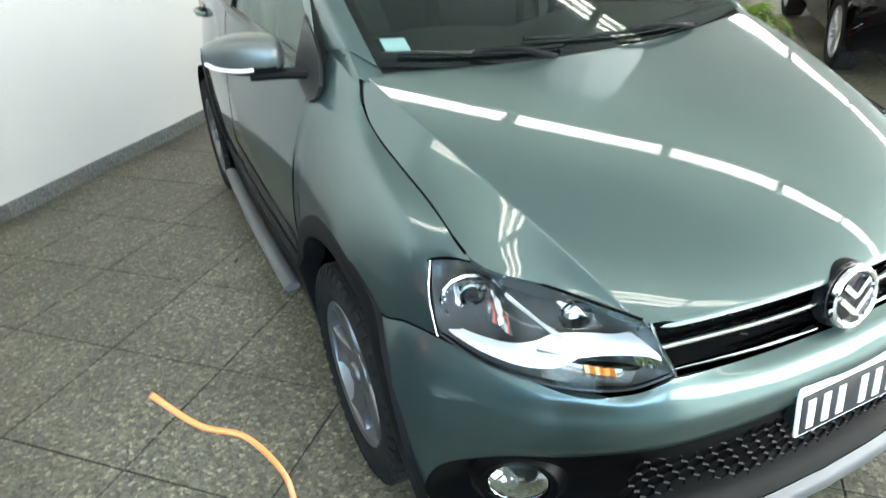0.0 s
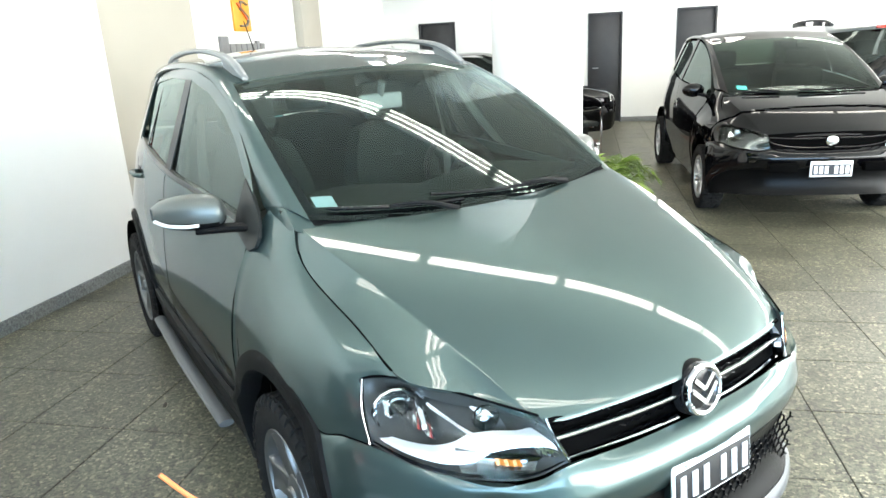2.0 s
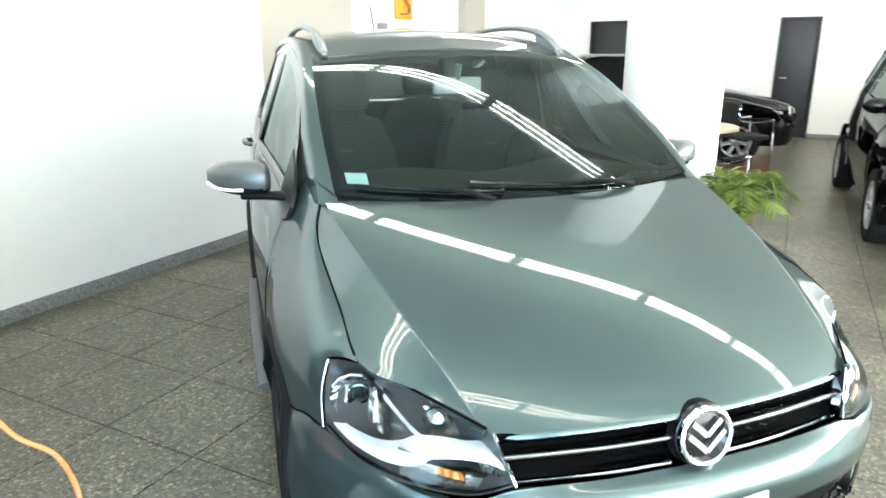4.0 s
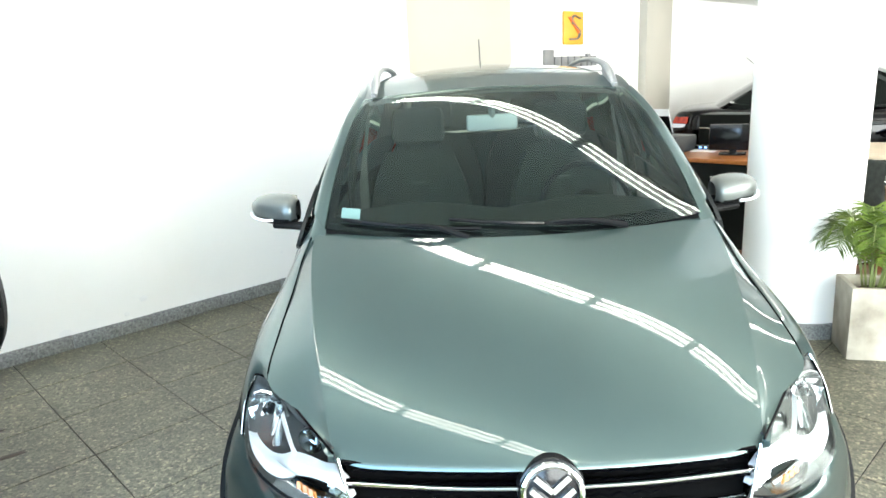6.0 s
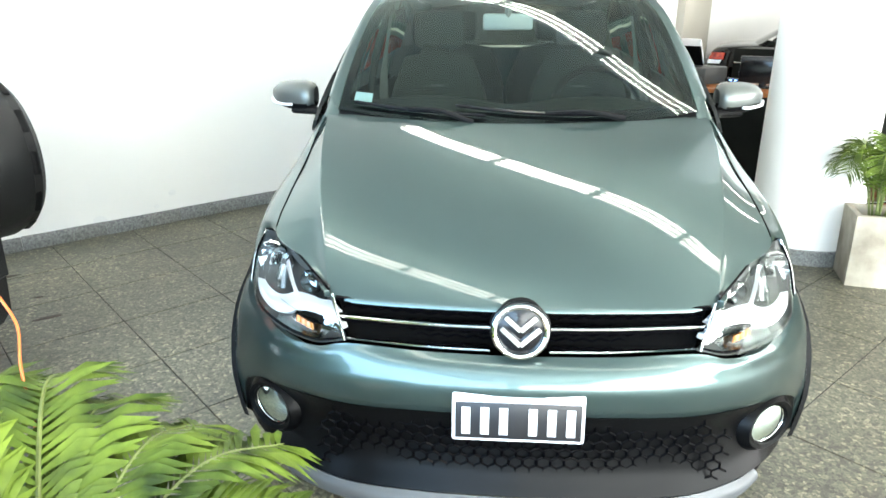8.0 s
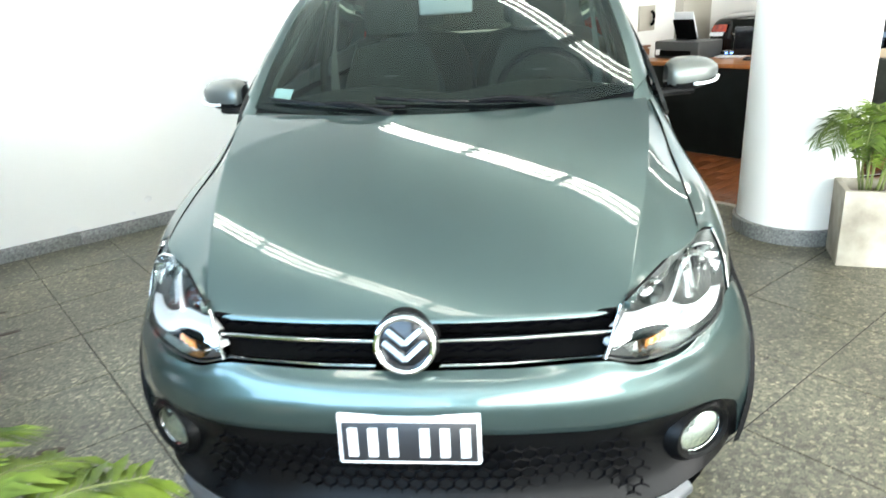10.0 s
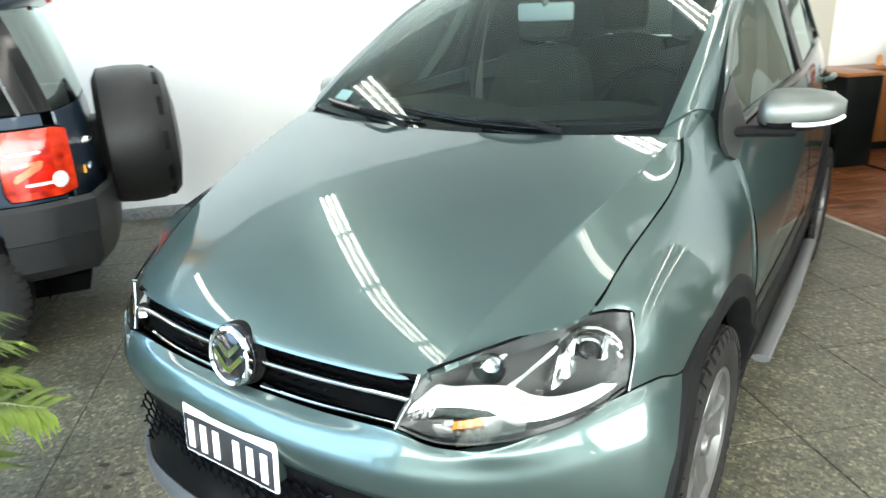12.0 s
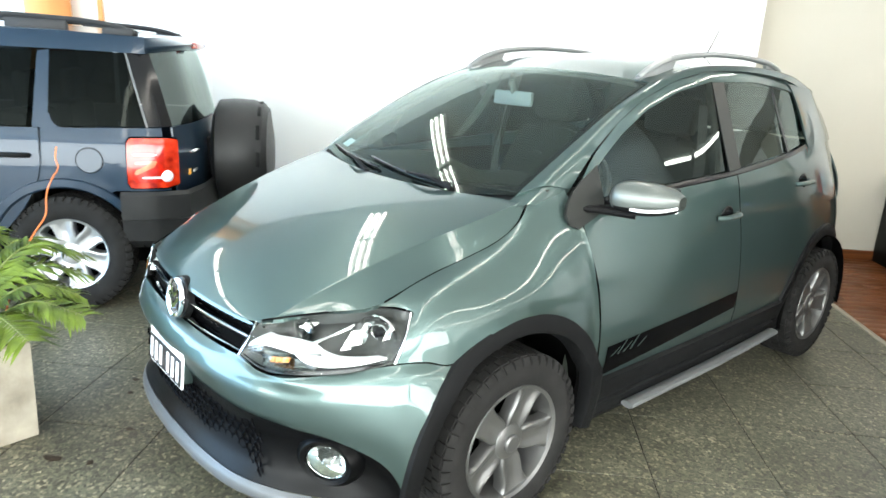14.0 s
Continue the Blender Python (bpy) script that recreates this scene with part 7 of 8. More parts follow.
end_unit = room_thing("end_cabinet", "black cupboard with a wooden top at the end of the cabinets", "cabinet", 4.40, 3.45)
bm = bmesh.new()
box(bm, 0.0, 0.325, 0.0, 0.58, 0.006, 0.745, 0.004)
part("body", bm, M_DESKDARK, end_unit, fix=True)
bm = bmesh.new()
box(bm, -0.03, 0.327, -0.02, 0.585, 0.746, 0.775, 0.004)
part("top", bm, M_ORANGEWOOD, end_unit, fix=True)


def photo_frame(label, u, v, w, h, frame_mat, inner, turn=0.0, accents=()):
    f = room_thing("photo_frame", label, "picture frame", u, v, 0.747, turn)
    tilt = Matrix.Rotation(radians(-8), 4, "X")
    b = 0.018
    for x0, x1, z0, z1 in ((-w / 2, w / 2, 0, b), (-w / 2, w / 2, h - b, h), (-w / 2, -w / 2 + b, b, h - b), (w / 2 - b, w / 2, b, h - b)):
        bm = bmesh.new()
        box(bm, x0, x1, -0.01, 0.01, z0, z1, 0.002, tilt)
        part("frame_bar", bm, frame_mat, f, fix=True)
    bm = bmesh.new()
    box(bm, -w / 2 + b, w / 2 - b, -0.003, 0.006, b, h - b, 0, tilt)
    part("picture", bm, inner, f, fix=True)
    for (x0, x1, z0, z1), mm in accents:
        bm = bmesh.new()
        box(bm, x0 * w, x1 * w, -0.006, -0.0035, z0 * h, z1 * h, 0, tilt)
        part("picture_shape", bm, mm, f, fix=True)
    bm = bmesh.new()
    slab(bm, [(-0.02, 0.02, 0.5 * h), (0.02, 0.02, 0.5 * h), (0.025, 0.5 * h * 0.45, 0.0), (-0.025, 0.5 * h * 0.45, 0.0)], (0, 1, 0.2), 0.004)
    part("stand", bm, M_DARK, f, fix=True)
    return f


M_SKYBLUE = material("photo_blue", (0.35, 0.5, 0.6), 0.3, spread=0.3, scale=30)
M_DARKRED = material("photo_red", (0.5, 0.03, 0.03), 0.3, spread=0.4, scale=30)
M_TEAL = material("photo_teal", (0.12, 0.35, 0.38), 0.3, spread=0.4, scale=30)
photo_frame("white photo frame with a landscape on the cabinet", 5.50, 4.02, 0.26, 0.23, M_WHITE, M_SKYBLUE, -8, [((-0.3, 0.3, 0.3, 0.45), M_DARK), ((-0.1, 0.2, 0.45, 0.6), M_DARK)])
photo_frame("black-framed dark red picture on the cabinet", 5.93, 4.05, 0.20, 0.33, M_DARK, M_DARKRED, -20, [((-0.2, 0.1, 0.2, 0.6), M_DARK), ((0.0, 0.25, 0.55, 0.8), M_SIGNORANGE), ((-0.3, -0.1, 0.6, 0.8), M_PAPER)])
photo_frame("small dark frame with a teal picture on the cabinet", 6.25, 4.0, 0.18, 0.14, M_DARK, M_TEAL, -15, [((-0.2, 0.2, 0.3, 0.6), M_PAPER)])
for u, h, mm, lab in ((5.18, 0.10, M_TAN, "small amber candle holder on the cabinet"), (5.27, 0.15, M_PAPER, "cream figurine on the cabinet"), (5.33, 0.10, M_TAN, "small amber candle holder on the cabinet")):
    o = room_thing("ornament", lab, "ornament", u, 4.02, 0.746)
    bm = bmesh.new()
    lathe(bm, [(0.0, 0.0), (0.028, 0.0), (0.033, 0.01), (0.020, h * 0.35), (0.028, h * 0.6), (0.022, h * 0.85), (0.008, h), (0.0, h)], 18, Matrix.Rotation(radians(-90), 4, "Y"))
    part("turned_body", bm, mm, o, fix=True)
tray = room_thing("document_tray", "flat black document tray on the cabinet", "tray", 6.05, 3.98, 0.747)
bm = bmesh.new()
box(bm, -0.16, 0.16, -0.07, 0.07, 0.0, 0.02, 0.004)
part("tray_base", bm, M_DARK, tray, fix=True)

desk = room_thing("office_desk", "wooden-topped office desk with a black front panel", "desk", 4.66, 2.73)
bm = bmesh.new()
box(bm, 0.0, 0.03, -1.75, 0.0, 0.012, 0.742, 0.002)
part("front_panel", bm, M_DESKDARK, desk, fix=True)
bm = bmesh.new()
box(bm, -0.03, 0.78, -1.80, 0.02, 0.745, 0.78, 0.004)
part("desktop", bm, M_ORANGEWOOD, desk, fix=True)
for v in (-0.03, -1.74):
    bm = bmesh.new()
    box(bm, 0.031, 0.76, v - 0.015, v + 0.015, 0.008, 0.742, 0.002)
    part("side_panel", bm, M_DESKDARK, desk, fix=True)
bm = bmesh.new()
box(bm, 0.03, 0.045, -0.02, 0.95, 0.006, 0.02)
ob = part("floor_strip", bm, M_DESKDARK, desk, fix=True)

printer = room_thing("printer", "dark grey desktop printer with paper in its tray", "printer", 5.02, 2.45, 0.782, -6)
bm = bmesh.new()
box(bm, -0.17, 0.17, -0.24, 0.24, 0.0, 0.15, 0.015)
part("case", bm, material("printer_grey", (0.022, 0.024, 0.025), 0.45, spread=0.15), printer, fix=True)
bm = bmesh.new()
box(bm, -0.175, -0.165, -0.16, 0.18, 0.02, 0.07, 0.004)
part("output_slot", bm, M_DARK, printer, fix=True)
bm = bmesh.new()
box(bm, -0.11, 0.11, -0.008, 0.008, 0.0, 0.20, 0.006, Matrix.Translation((0.06, 0.06, 0.14)) @ Matrix.Rotation(radians(90), 4, "Z") @ Matrix.Rotation(radians(-22), 4, "X"))
part("paper_tray", bm, M_DARK, printer, fix=True)
bm = bmesh.new()
box(bm, -0.105, 0.105, -0.004, 0.004, 0.03, 0.27, 0.0, Matrix.Translation((0.085, 0.06, 0.14)) @ Matrix.Rotation(radians(90), 4, "Z") @ Matrix.Rotation(radians(-22), 4, "X"))
part("paper", bm, M_PAPER, printer, fix=True)
bm = bmesh.new()
box(bm, -0.178, -0.170, 0.17, 0.215, 0.03, 0.075)
part("sticker", bm, M_PAPER, printer, fix=True)
screenm = room_thing("monitor", "flat black monitor standing on the desk", "monitor", 5.0, 1.78, 0.782, 20)
bm = bmesh.new()
box(bm, -0.02, 0.02, -0.20, 0.20, 0.035, 0.265, 0.008)
part("panel", bm, M_GLOSSBLACK, screenm, fix=True)
bm = bmesh.new()
box(bm, -0.09, 0.09, -0.11, 0.11, 0.0, 0.015, 0.005)
box(bm, -0.015, 0.015, -0.03, 0.03, 0.012, 0.06, 0.004)
part("foot", bm, M_GLOSSBLACK, screenm, fix=True)
papers = room_thing("paper_stack", "loose white papers on the desk", "papers", 5.2, 2.12, 0.781, 12)
bm = bmesh.new()
box(bm, -0.15, 0.15, -0.105, 0.105, 0, 0.012, 0.001)
part("sheets", bm, M_PAPER, papers, fix=True)
phone = room_thing("desk_phone", "small black telephone with blue lights", "telephone", 5.2, 2.13, 0.794, 12)
bm = bmesh.new()
box(bm, -0.06, 0.06, -0.08, 0.08, 0, 0.035, 0.012)
part("case", bm, M_GLOSSBLACK, phone, fix=True)
for y in (-0.02, 0.025):
    bm = bmesh.new()
    box(bm, -0.062, -0.058, y - 0.012, y + 0.012, 0.012, 0.026)
    part("blue_light", bm, glow("blue_led", (0.1, 0.35, 1.0), 4.0), phone, fix=True)
files = room_thing("filing_cabinet", "low black filing cabinet with chrome drawer lines", "cabinet", 6.25, 2.15)
bm = bmesh.new()
box(bm, -0.2, 0.2, -0.65, 0.45, 0.008, 1.05, 0.006)
part("body", bm, M_DESKDARK, files, fix=True)
for z in (0.30, 0.62, 0.90):
    bm = bmesh.new()
    box(bm, -0.206, -0.199, -0.64, 0.44, z, z + 0.012, 0.002)
    part("drawer_line", bm, M_CHROME, files, fix=True)
    bm = bmesh.new()
    box(bm, -0.215, -0.20, -0.12, -0.04, z - 0.05, z - 0.03, 0.003)
    part("drawer_pull", bm, M_CHROME, files, fix=True)
inter = room_thing("wall_telephone", "grey wall telephone hung on the office wall", "telephone", 6.95, BACK_V - 0.031, 0.88)
bm = bmesh.new()
box(bm, -0.16, 0.16, -0.002, 0.03, 0.0, 0.30, 0.006)
part("plate", bm, M_BEIGE, inter, fix=True)
bm = bmesh.new()
tube(bm, [(0.05, -0.02, 0.07), (0.05, -0.055, 0.10), (0.05, -0.055, 0.20), (0.05, -0.02, 0.23)], 0.018, 8, 14)
part("handset", bm, M_DARK, inter)

# sign: plain orange tile with a grey curl, and grey bars in place of the name
sign = room_thing("wall_sign", "orange tile sign with grey lettering bars on the wall", "sign", 6.06, BACK_V - 0.03)
bm = bmesh.new()
box(bm, -0.20, 0.20, -0.001, 0.028, 1.87, 2.25, 0.012)
part("tile", bm, M_SIGNORANGE, sign, fix=True)
bm = bmesh.new()
tube(bm, [(0.11, -0.012, 2.17), (-0.02, -0.012, 2.20), (-0.06, -0.012, 2.13), (0.02, -0.012, 2.08), (0.10, -0.012, 2.02), (0.06, -0.012, 1.94), (-0.10, -0.012, 1.93)], 0.022, 6, 36, squash=0.5)
part("curl", bm, M_SIGNGREY, sign)
bm = bmesh.new()
slab(bm, [(-0.13, -0.02, 2.18), (-0.09, -0.02, 2.19), (0.12, -0.02, 2.02), (0.07, -0.02, 2.0)], (0, 1, 0), 0.012)
part("slash", bm, M_SIGNRED, sign, fix=True)
x = -0.58
for w, h in ((0.17, 0.20), (0.11, 0.12), (0.11, 0.12), (0.11, 0.12), (0.11, 0.12), (0.11, 0.12), (0.07, 0.15), (0.11, 0.12)):
    bm = bmesh.new()
    box(bm, x, x + w, -0.012, 0.028, 1.615, 1.615 + h, 0.006)
    part("letter_bar", bm, M_SIGNGREY, sign, fix=True)
    x += w + 0.022

# round table and chrome chairs
table = room_thing("round_table", "round pale wooden table on a dark pedestal", "table", 6.1, 0.92)
bm = bmesh.new()
lathe(bm, [(0.0, 0.715), (0.54, 0.715), (0.56, 0.72), (0.56, 0.742), (0.55, 0.75), (0.0, 0.75)], 48, Matrix.Rotation(radians(-90), 4, "Y"))
part("tabletop", bm, material("pale_tabletop", (0.55, 0.45, 0.32), 0.4, spread=0.1), table, fix=True)
bm = bmesh.new()
lathe(bm, [(0.0, 0.008), (0.26, 0.008), (0.25, 0.03), (0.05, 0.06), (0.04, 0.70), (0.15, 0.715)], 28, Matrix.Rotation(radians(-90), 4, "Y"))
part("pedestal", bm, M_DARK, table, fix=True)


def office_chair(u, v, turn):
    c = room_thing("chair", "black chair with a bent chrome tube frame", "chair", u, v, 0.0, turn, "chairs round the table")
    bm = bmesh.new()
    box(bm, -0.23, 0.23, -0.22, 0.22, 0.42, 0.48, 0.025)
    part("seat", bm, M_CLOTH, c, fix=True)
    bm = bmesh.new()
    box(bm, -0.22, 0.22, 0.20, 0.24, 0.55, 0.88, 0.018)
    part("backrest", bm, M_CLOTH, c, fix=True)
    for s in (1, -1):
        bm = bmesh.new()
        tube(bm, [(s * 0.25, 0.22, 0.012), (s * 0.25, -0.22, 0.012), (s * 0.25, -0.24, 0.05), (s * 0.25, -0.22, 0.62), (s * 0.25, -0.18, 0.66), (s * 0.25, 0.20, 0.66), (s * 0.24, 0.23, 0.86)], 0.012, 8, 50)
        part("side_frame", bm, M_CHROME, c)
        bm = bmesh.new()
        box(bm, s * 0.25 - 0.02, s * 0.25 + 0.02, -0.16, 0.14, 0.668, 0.69, 0.008)
        part("armrest", bm, M_PLASTIC, c, fix=True)
    bm = bmesh.new()
    tube(bm, [(-0.25, 0.22, 0.012), (0.25, 0.22, 0.012)], 0.012, 8, 4)
    tube(bm, [(-0.25, -0.1, 0.42), (0.25, -0.1, 0.42)], 0.012, 8, 4)
    part("cross_tube", bm, M_CHROME, c)
    return c


office_chair(4.55, 0.5, 60)
office_chair(8.0, 0.42, 35)


# ---- planters ----
def planter(m, label, seed, fronds, blade, group="potted palms", half=0.20):
    pot = thing("planter", label, "planter", m, group)
    bm = bmesh.new()
    h, t, w = 0.40, 0.03, half
    outer0 = [bm.verts.new((x * (w - 0.006), y * (w - 0.006), 0.0)) for x, y in ((-1, -1), (1, -1), (1, 1), (-1, 1))]
    outer1 = [bm.verts.new((x * w, y * w, h)) for x, y in ((-1, -1), (1, -1), (1, 1), (-1, 1))]
    inner1 = [bm.verts.new((x * (w - t), y * (w - t), h)) for x, y in ((-1, -1), (1, -1), (1, 1), (-1, 1))]
    inner0 = [bm.verts.new((x * (w - t), y * (w - t), h - 0.12)) for x, y in ((-1, -1), (1, -1), (1, 1), (-1, 1))]
    for a, b in ((outer0, outer1), (outer1, inner1), (inner1, inner0)):
        for i in range(4):
            bm.faces.new([a[i], a[(i + 1) % 4], b[(i + 1) % 4], b[i]])
    bm.faces.new(outer0[::-1])
    bm.faces.new(inner0)
    bmesh.ops.bevel(bm, geom=[e for e in bm.edges], offset=0.004, segments=2, affect="EDGES", profile=0.5)
    part("pot", bm, M_CONCRETE, pot, fix=True)
    bm = bmesh.new()
    g = [[Vector((x, y, 0.345 + 0.02 * noise.noise(Vector((x * 9, y * 9, seed))))) for x in np.linspace(0.031 - half, half - 0.031, 9)] for y in np.linspace(0.031 - half, half - 0.031, 9)]
    sheet(bm, g, (0, 0, -5), 0.0)
    part("soil", bm, M_SOIL, pot)
    palm = thing("palm", "green potted palm with arching feathery fronds", "plant", m @ Matrix.Translation((0, 0, 0.345)), group)
    rng = random.Random(seed)
    for az, reach, rise, size in fronds:
        a = radians(az)
        d = Vector((math.cos(a), math.sin(a), 0))
        base = d * 0.03 + Vector((rng.uniform(-0.02, 0.02), rng.uniform(-0.02, 0.02), 0))
        pts = [base, base + d * reach * 0.22 + Vector((0, 0, rise * 0.62)), base + d * reach * 0.60 + Vector((0, 0, rise)), base + d * reach + Vector((0, 0, rise * 0.78))]
        frond = bmesh.new()
        tube(frond, pts, [0.006, 0.005, 0.0035, 0.0015], 5, 20)
        fr = part("frond", frond, M_STEM, palm)
        line = spline(pts, 40)
        leaf = bmesh.new()
        for k in range(9, 40):
            t = k / 40
            fwd = (line[min(k + 1, 40)] - line[k - 1]).normalized()
            side = fwd.cross(Vector((0, 0, 1))).normalized()
            length = size * (0.35 + 0.65 * math.sin(math.pi * min(1, (t - 0.1) * 1.02)) ** 0.7) * rng.uniform(0.85, 1.1)
            for s in (1, -1):
                dirn = (side * s * 0.85 + fwd * 0.55 + Vector((0, 0, 0.12 + rng.uniform(-0.12, 0.12)))).normalized()
                p0 = line[k]
                droop = Vector((0, 0, -length * rng.uniform(0.25, 0.5)))
                p1, p2 = p0 + dirn * length * 0.45 + droop * 0.12, p0 + dirn * length * 0.9 + droop * 0.8
                wd = fwd * (blade + 0.5 * blade * rng.random())
                fold = Vector((0, 0, 0.004))
                vs = [leaf.verts.new(q) for q in (p0 - wd * 0.3, p0 + wd * 0.3, p1 - wd, p1 - fold, p1 + wd, p2)]
                leaf.faces.new([vs[0], vs[3], vs[2]])
                leaf.faces.new([vs[0], vs[1], vs[3]])
                leaf.faces.new([vs[1], vs[4], vs[3]])
                leaf.faces.new([vs[2], vs[3], vs[5]])
                leaf.faces.new([vs[3], vs[4], vs[5]])
        lf = part("leaf_blade", leaf, M_LEAF, fr, angle=60)
        lf["kind"] = "stuff"
    return pot


planter(pose(2.03, 2.235, 0, 0, 0, -13), "square weathered concrete planter beside the column", 3,
        [(180, 0.25, 0.36, 0.17), (198, 0.20, 0.42, 0.17), (212, 0.28, 0.36, 0.18), (250, 0.24, 0.40, 0.18), (270, 0.16, 0.44, 0.17), (290, 0.26, 0.34, 0.18), (345, 0.34, 0.38, 0.18), (10, 0.22, 0.44, 0.17), (30, 0.26, 0.42, 0.18), (90, 0.18, 0.43, 0.16), (140, 0.2, 0.40, 0.16), (320, 0.2, 0.42, 0.17)], 0.0042, half=0.140)
planter(pose(-0.84, -0.595, 0, 0, 0, 8), "square pale concrete planter on the terrazzo floor", 8,
        [(12, 0.46, 0.22, 0.18), (43, 0.45, 0.23, 0.18), (66, 0.41, 0.26, 0.18), (88, 0.46, 0.30, 0.19), (105, 0.50, 0.36, 0.20), (127, 0.58, 0.35, 0.20), (150, 0.45, 0.40, 0.19), (200, 0.4, 0.38, 0.19), (250, 0.40, 0.30, 0.18), (290, 0.38, 0.30, 0.18), (325, 0.44, 0.26, 0.19), (350, 0.46, 0.24, 0.19), (160, 0.20, 0.46, 0.17)], 0.010)
strand = thing("orange_cable", "thin orange cable sticking up out of the planter", "cable")
bm = bmesh.new()
tube(bm, [(-1.247, -0.105, 1.066), (-1.212, -0.118, 1.020), (-1.170, -0.120, 0.985), (-1.143, -0.152, 0.945), (-1.140, -0.174, 0.900), (-1.122, -0.186, 0.862), (-1.078, -0.205, 0.796), (-1.045, -0.262, 0.730), (-1.006, -0.309, 0.657), (-0.964, -0.36, 0.56), (-0.92, -0.44, 0.36)], 0.0033, 8, 70)
part("sheath", bm, M_ORANGE, strand)

# tan pillars against the white wall, past the off-roader's roof
for u, r, lab in ((-2.83, 0.175, "round tan painted pillar against the showroom wall"), (-2.47, 0.022, "thin orange pipe beside the tan pillar")):
    bm = bmesh.new()
    lathe(bm, [(r * 1.08, 0.0), (r * 1.08, 0.09), (r, 0.10), (r, TOP - 0.003)], 32, ROOM @ Matrix.Translation((u, WALL_V - r * 1.1, 0)) @ Matrix.Rotation(radians(-90), 4, "Y"))
    ob = part("pillar_tan", bm, M_TAN, fix=True)
    tagged(ob, lab, "pillar", kind="structure")

# dried leaves and oil spots on the tiles
M_STAIN = material("dry_brown_stain", (0.030, 0.019, 0.011), rough=0.6, spread=0.5, scale=60)
rng = random.Random(21)
for x, y, r, turn, k in ((-0.949, 0.073, 0.022, 20, 0.6), (-0.839, 0.087, 0.026, 50, 0.45), (-0.833, 0.014, 0.018, 10, 0.7), (-0.521, -0.08, 0.020, 30, 0.6), (-0.468, -0.37, 0.040, 35, 0.5),
                         (-0.36, -0.266, 0.018, 0, 0.8), (-1.403, 0.551, 0.048, 15, 0.4), (-2.25, 1.437, 0.075, 40, 0.3), (-2.82, 1.939, 0.075, 40, 0.3), (-2.452, 1.682, 0.03, 20, 0.4), (-0.956, 0.297, 0.014, 60, 0.6), (-0.933, 2.244, 0.032, 70, 0.3)):
    bm = bmesh.new()
    ring = []
    for a in range(14):
        t = 2 * math.pi * a / 14
        q = r * rng.uniform(0.75, 1.15)
        ring.append(bm.verts.new((q * math.cos(t), q * k * math.sin(t), 0.0004)))
    mid_ring = [bm.verts.new((v.co.x * 0.6, v.co.y * 0.6, 0.0022)) for v in ring]
    for a in range(14):
        b = (a + 1) % 14
        bm.faces.new([ring[a], ring[b], mid_ring[b], mid_ring[a]])
    bm.faces.new(mid_ring)
    ob = part("dry_leaf", bm, M_STAIN, fix=True)
    ob.matrix_world = pose(x, y, 0, 0, 0, turn)
    tagged(ob, "dry dark brown leaf scrap lying on the tiles", "leaf", "leaf scraps")


# ---- floors ----
bm = bmesh.new()
box(bm, FRONT_U - 0.3, FAR_U + 0.3, RIGHT_V - 0.3, BACK_V + 0.6, -0.2, -0.0035)
floor = room_part("floor", bm, M_JOINT, "speckled grey-green terrazzo tile floor with dark joints", "floor")
TILE, U0, V0 = 0.5, 0.205 - 14 * 0.5, 0.315 - 16 * 0.5


def tile_geometry(bm, u, v, sink=0.0):
    h, c = TILE / 2 - 0.0024, 0.0020
    a = [bm.verts.new((u + x * h, v + y * h, -0.012)) for x, y in ((-1, -1), (1, -1), (1, 1), (-1, 1))]
    b = [bm.verts.new((u + x * h, v + y * h, -c - sink)) for x, y in ((-1, -1), (1, -1), (1, 1), (-1, 1))]
    d = [bm.verts.new((u + x * (h - c), v + y * (h - c), -sink)) for x, y in ((-1, -1), (1, -1), (1, 1), (-1, 1))]
    for i in range(4):
        j = (i + 1) % 4
        bm.faces.new([a[i], a[j], b[j], b[i]])
        bm.faces.new([b[i], b[j], d[j], d[i]])
    bm.faces.new(d)


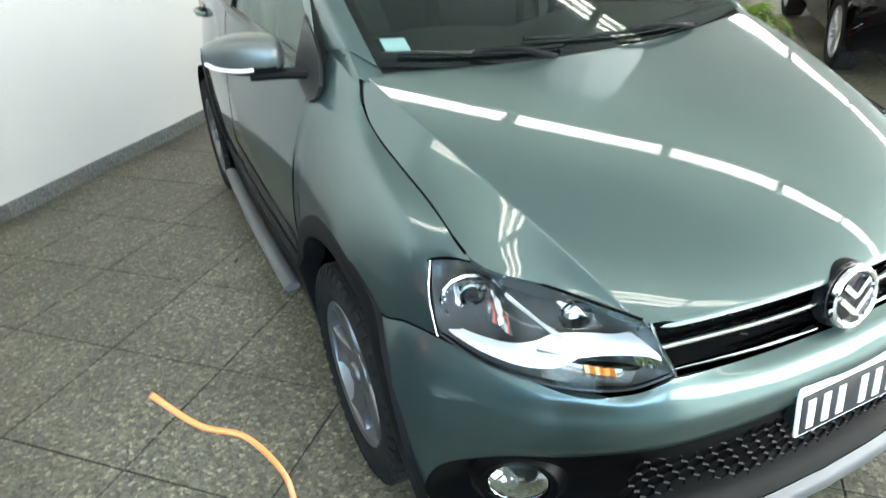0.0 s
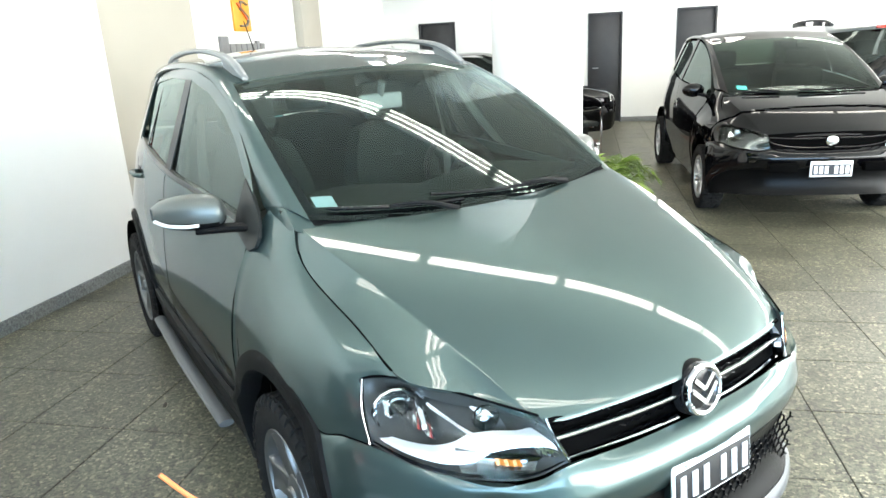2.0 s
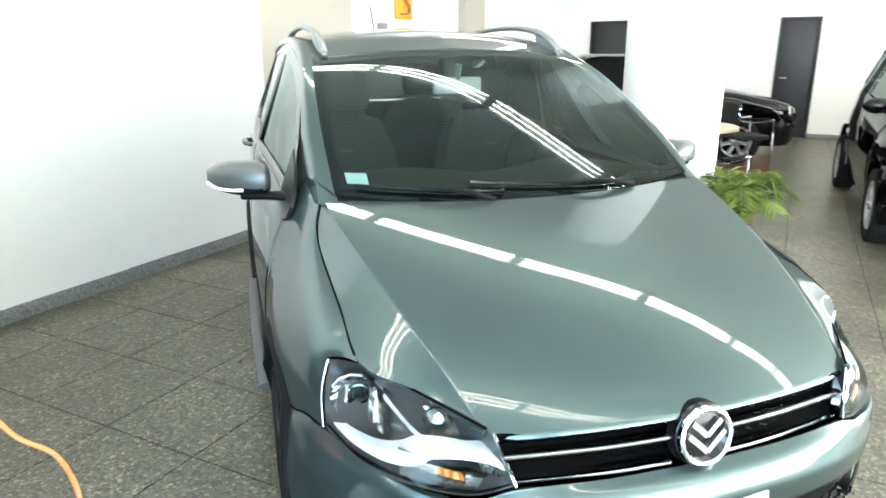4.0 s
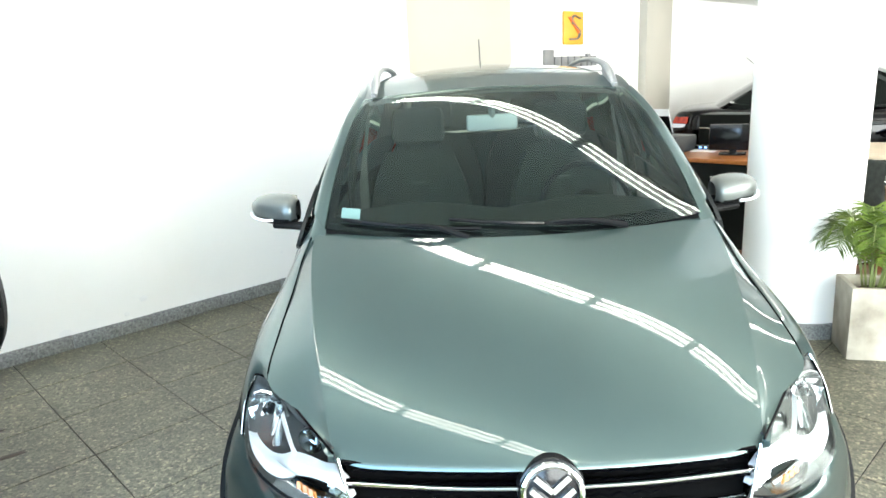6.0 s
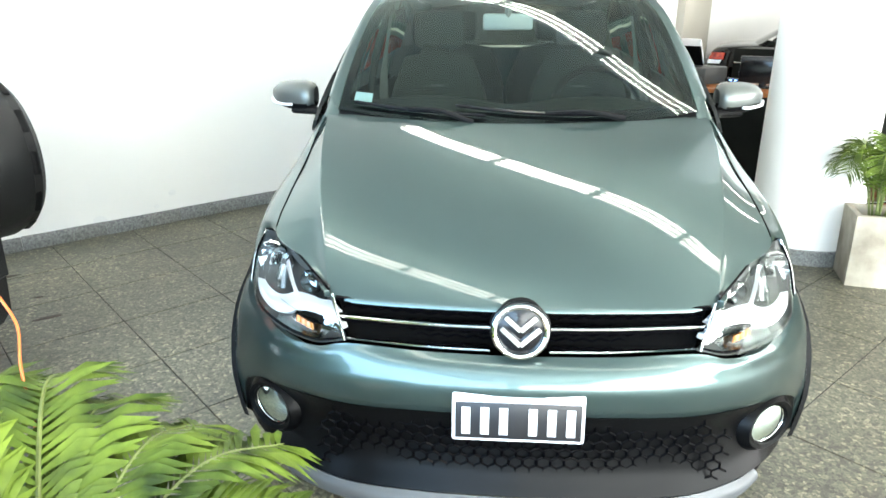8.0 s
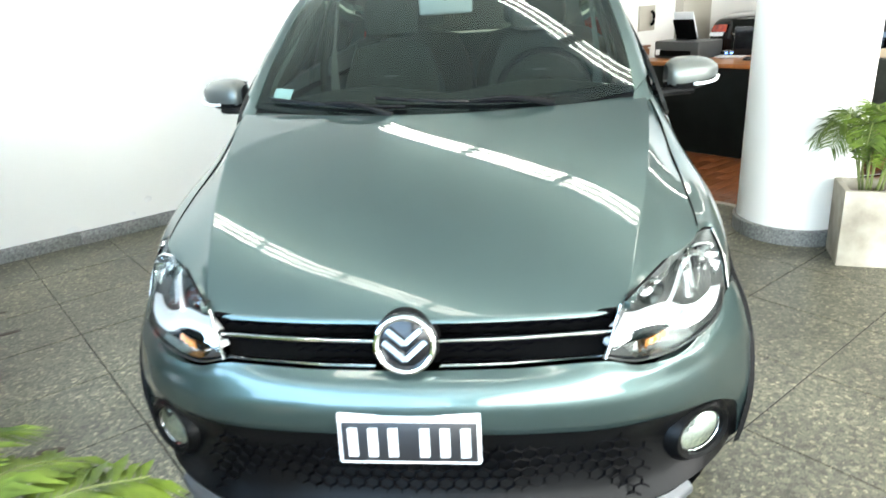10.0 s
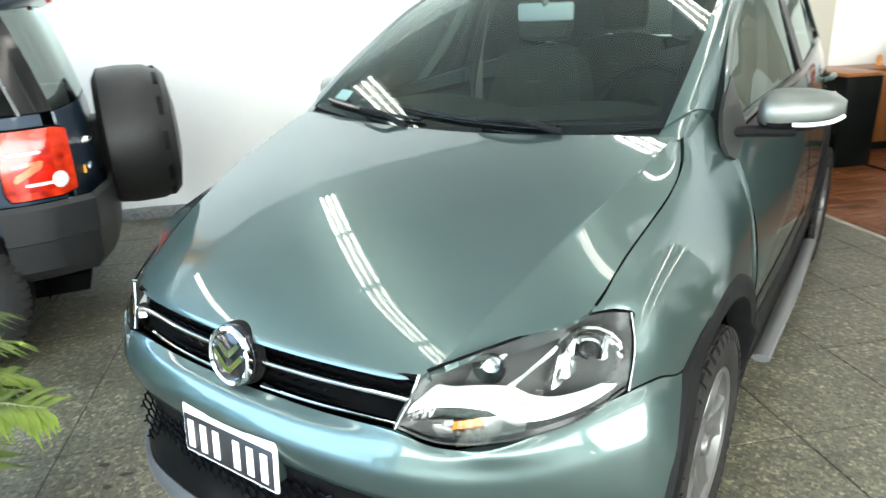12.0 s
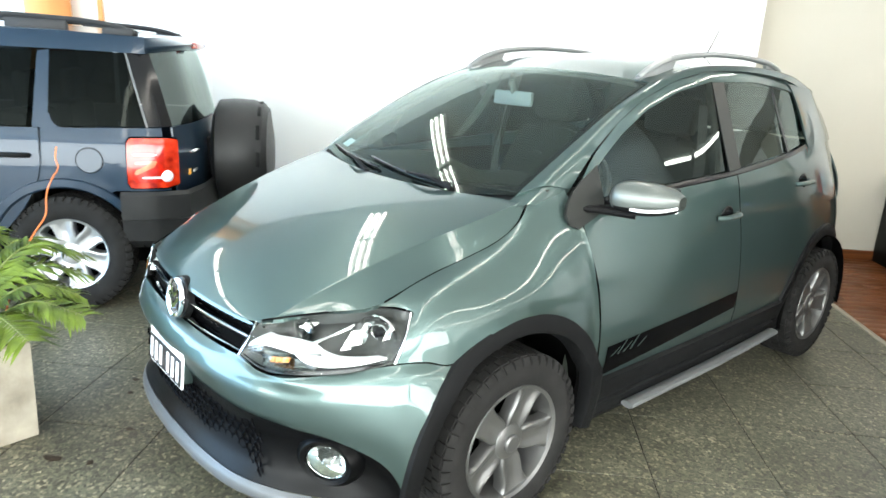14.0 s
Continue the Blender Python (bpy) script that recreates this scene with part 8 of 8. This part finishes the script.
bm = bmesh.new()
tile_geometry(bm, 0, 0)
tile_mesh = mesh_of("floor_tile", bm, M_TERRAZZO, angle=20)
rest = bmesh.new()
rng = random.Random(5)
for i in range(38):
    for j in range(26):
        u, v = U0 + (i + 0.5) * TILE, V0 + (j + 0.5) * TILE
        if not (FRONT_U < u < FAR_U and RIGHT_V < v < BACK_V + 0.2) or (u < 3.05 and v > WALL_V + 0.2) or (u > 3.6 and v > 0.1):
            continue
        if -3.2 < u < 4.0 and -4.0 < v < 4.2:
            ob = new("floor_tile", tile_mesh)
            ob.parent = floor
            ob.location = (u, v, -rng.random() * 0.0008)
        else:
            tile_geometry(rest, u, v, rng.random() * 0.0008)
far_tiles = part("far_floor_tiles", rest, M_TERRAZZO_FAR, floor, angle=20)
far_tiles["kind"] = "stuff"

# wooden office floor, of narrow boards
wood_floor = thing("floor_office", "glossy reddish-brown wooden office floor of narrow boards", "floor", ROOM, kind="structure")
bm = bmesh.new()
box(bm, -0.6, 0.5985, -0.0445, 0.0445, -0.01, 0.006, 0.001)
board_mesh = mesh_of("floor_board", bm, M_FLOORWOOD, fix=True)
far_boards = bmesh.new()
for j in range(46):
    v = 0.145 + j * 0.0895
    if v > BACK_V - 0.05:
        break
    off = rng.random() * 1.2
    u = 3.47 - off
    while u < 9.6:
        a, b = max(u, 3.47), min(u + 1.2, 9.6)
        if b - a > 0.05:
            if b < 6.4:
                ob = new("floor_board", board_mesh)
                ob.parent = wood_floor
                ob.location = ((a + b) / 2, v, 0)
                ob.scale = ((b - a) / 1.2, 1, 1)
            else:
                box(far_boards, a, b - 0.0015, v - 0.0445, v + 0.0445, -0.01, 0.006)
        u += 1.2
fb = part("far_floor_boards", far_boards, M_FLOORWOOD, wood_floor, fix=True)
fb["kind"] = "stuff"
bm = bmesh.new()
box(bm, 3.435, 3.47, 0.1, BACK_V - 0.11, -0.003, 0.010, 0.003)
room_part("trim_threshold", bm, M_TRIM, "worn metal threshold strip edging the wooden floor", "threshold")
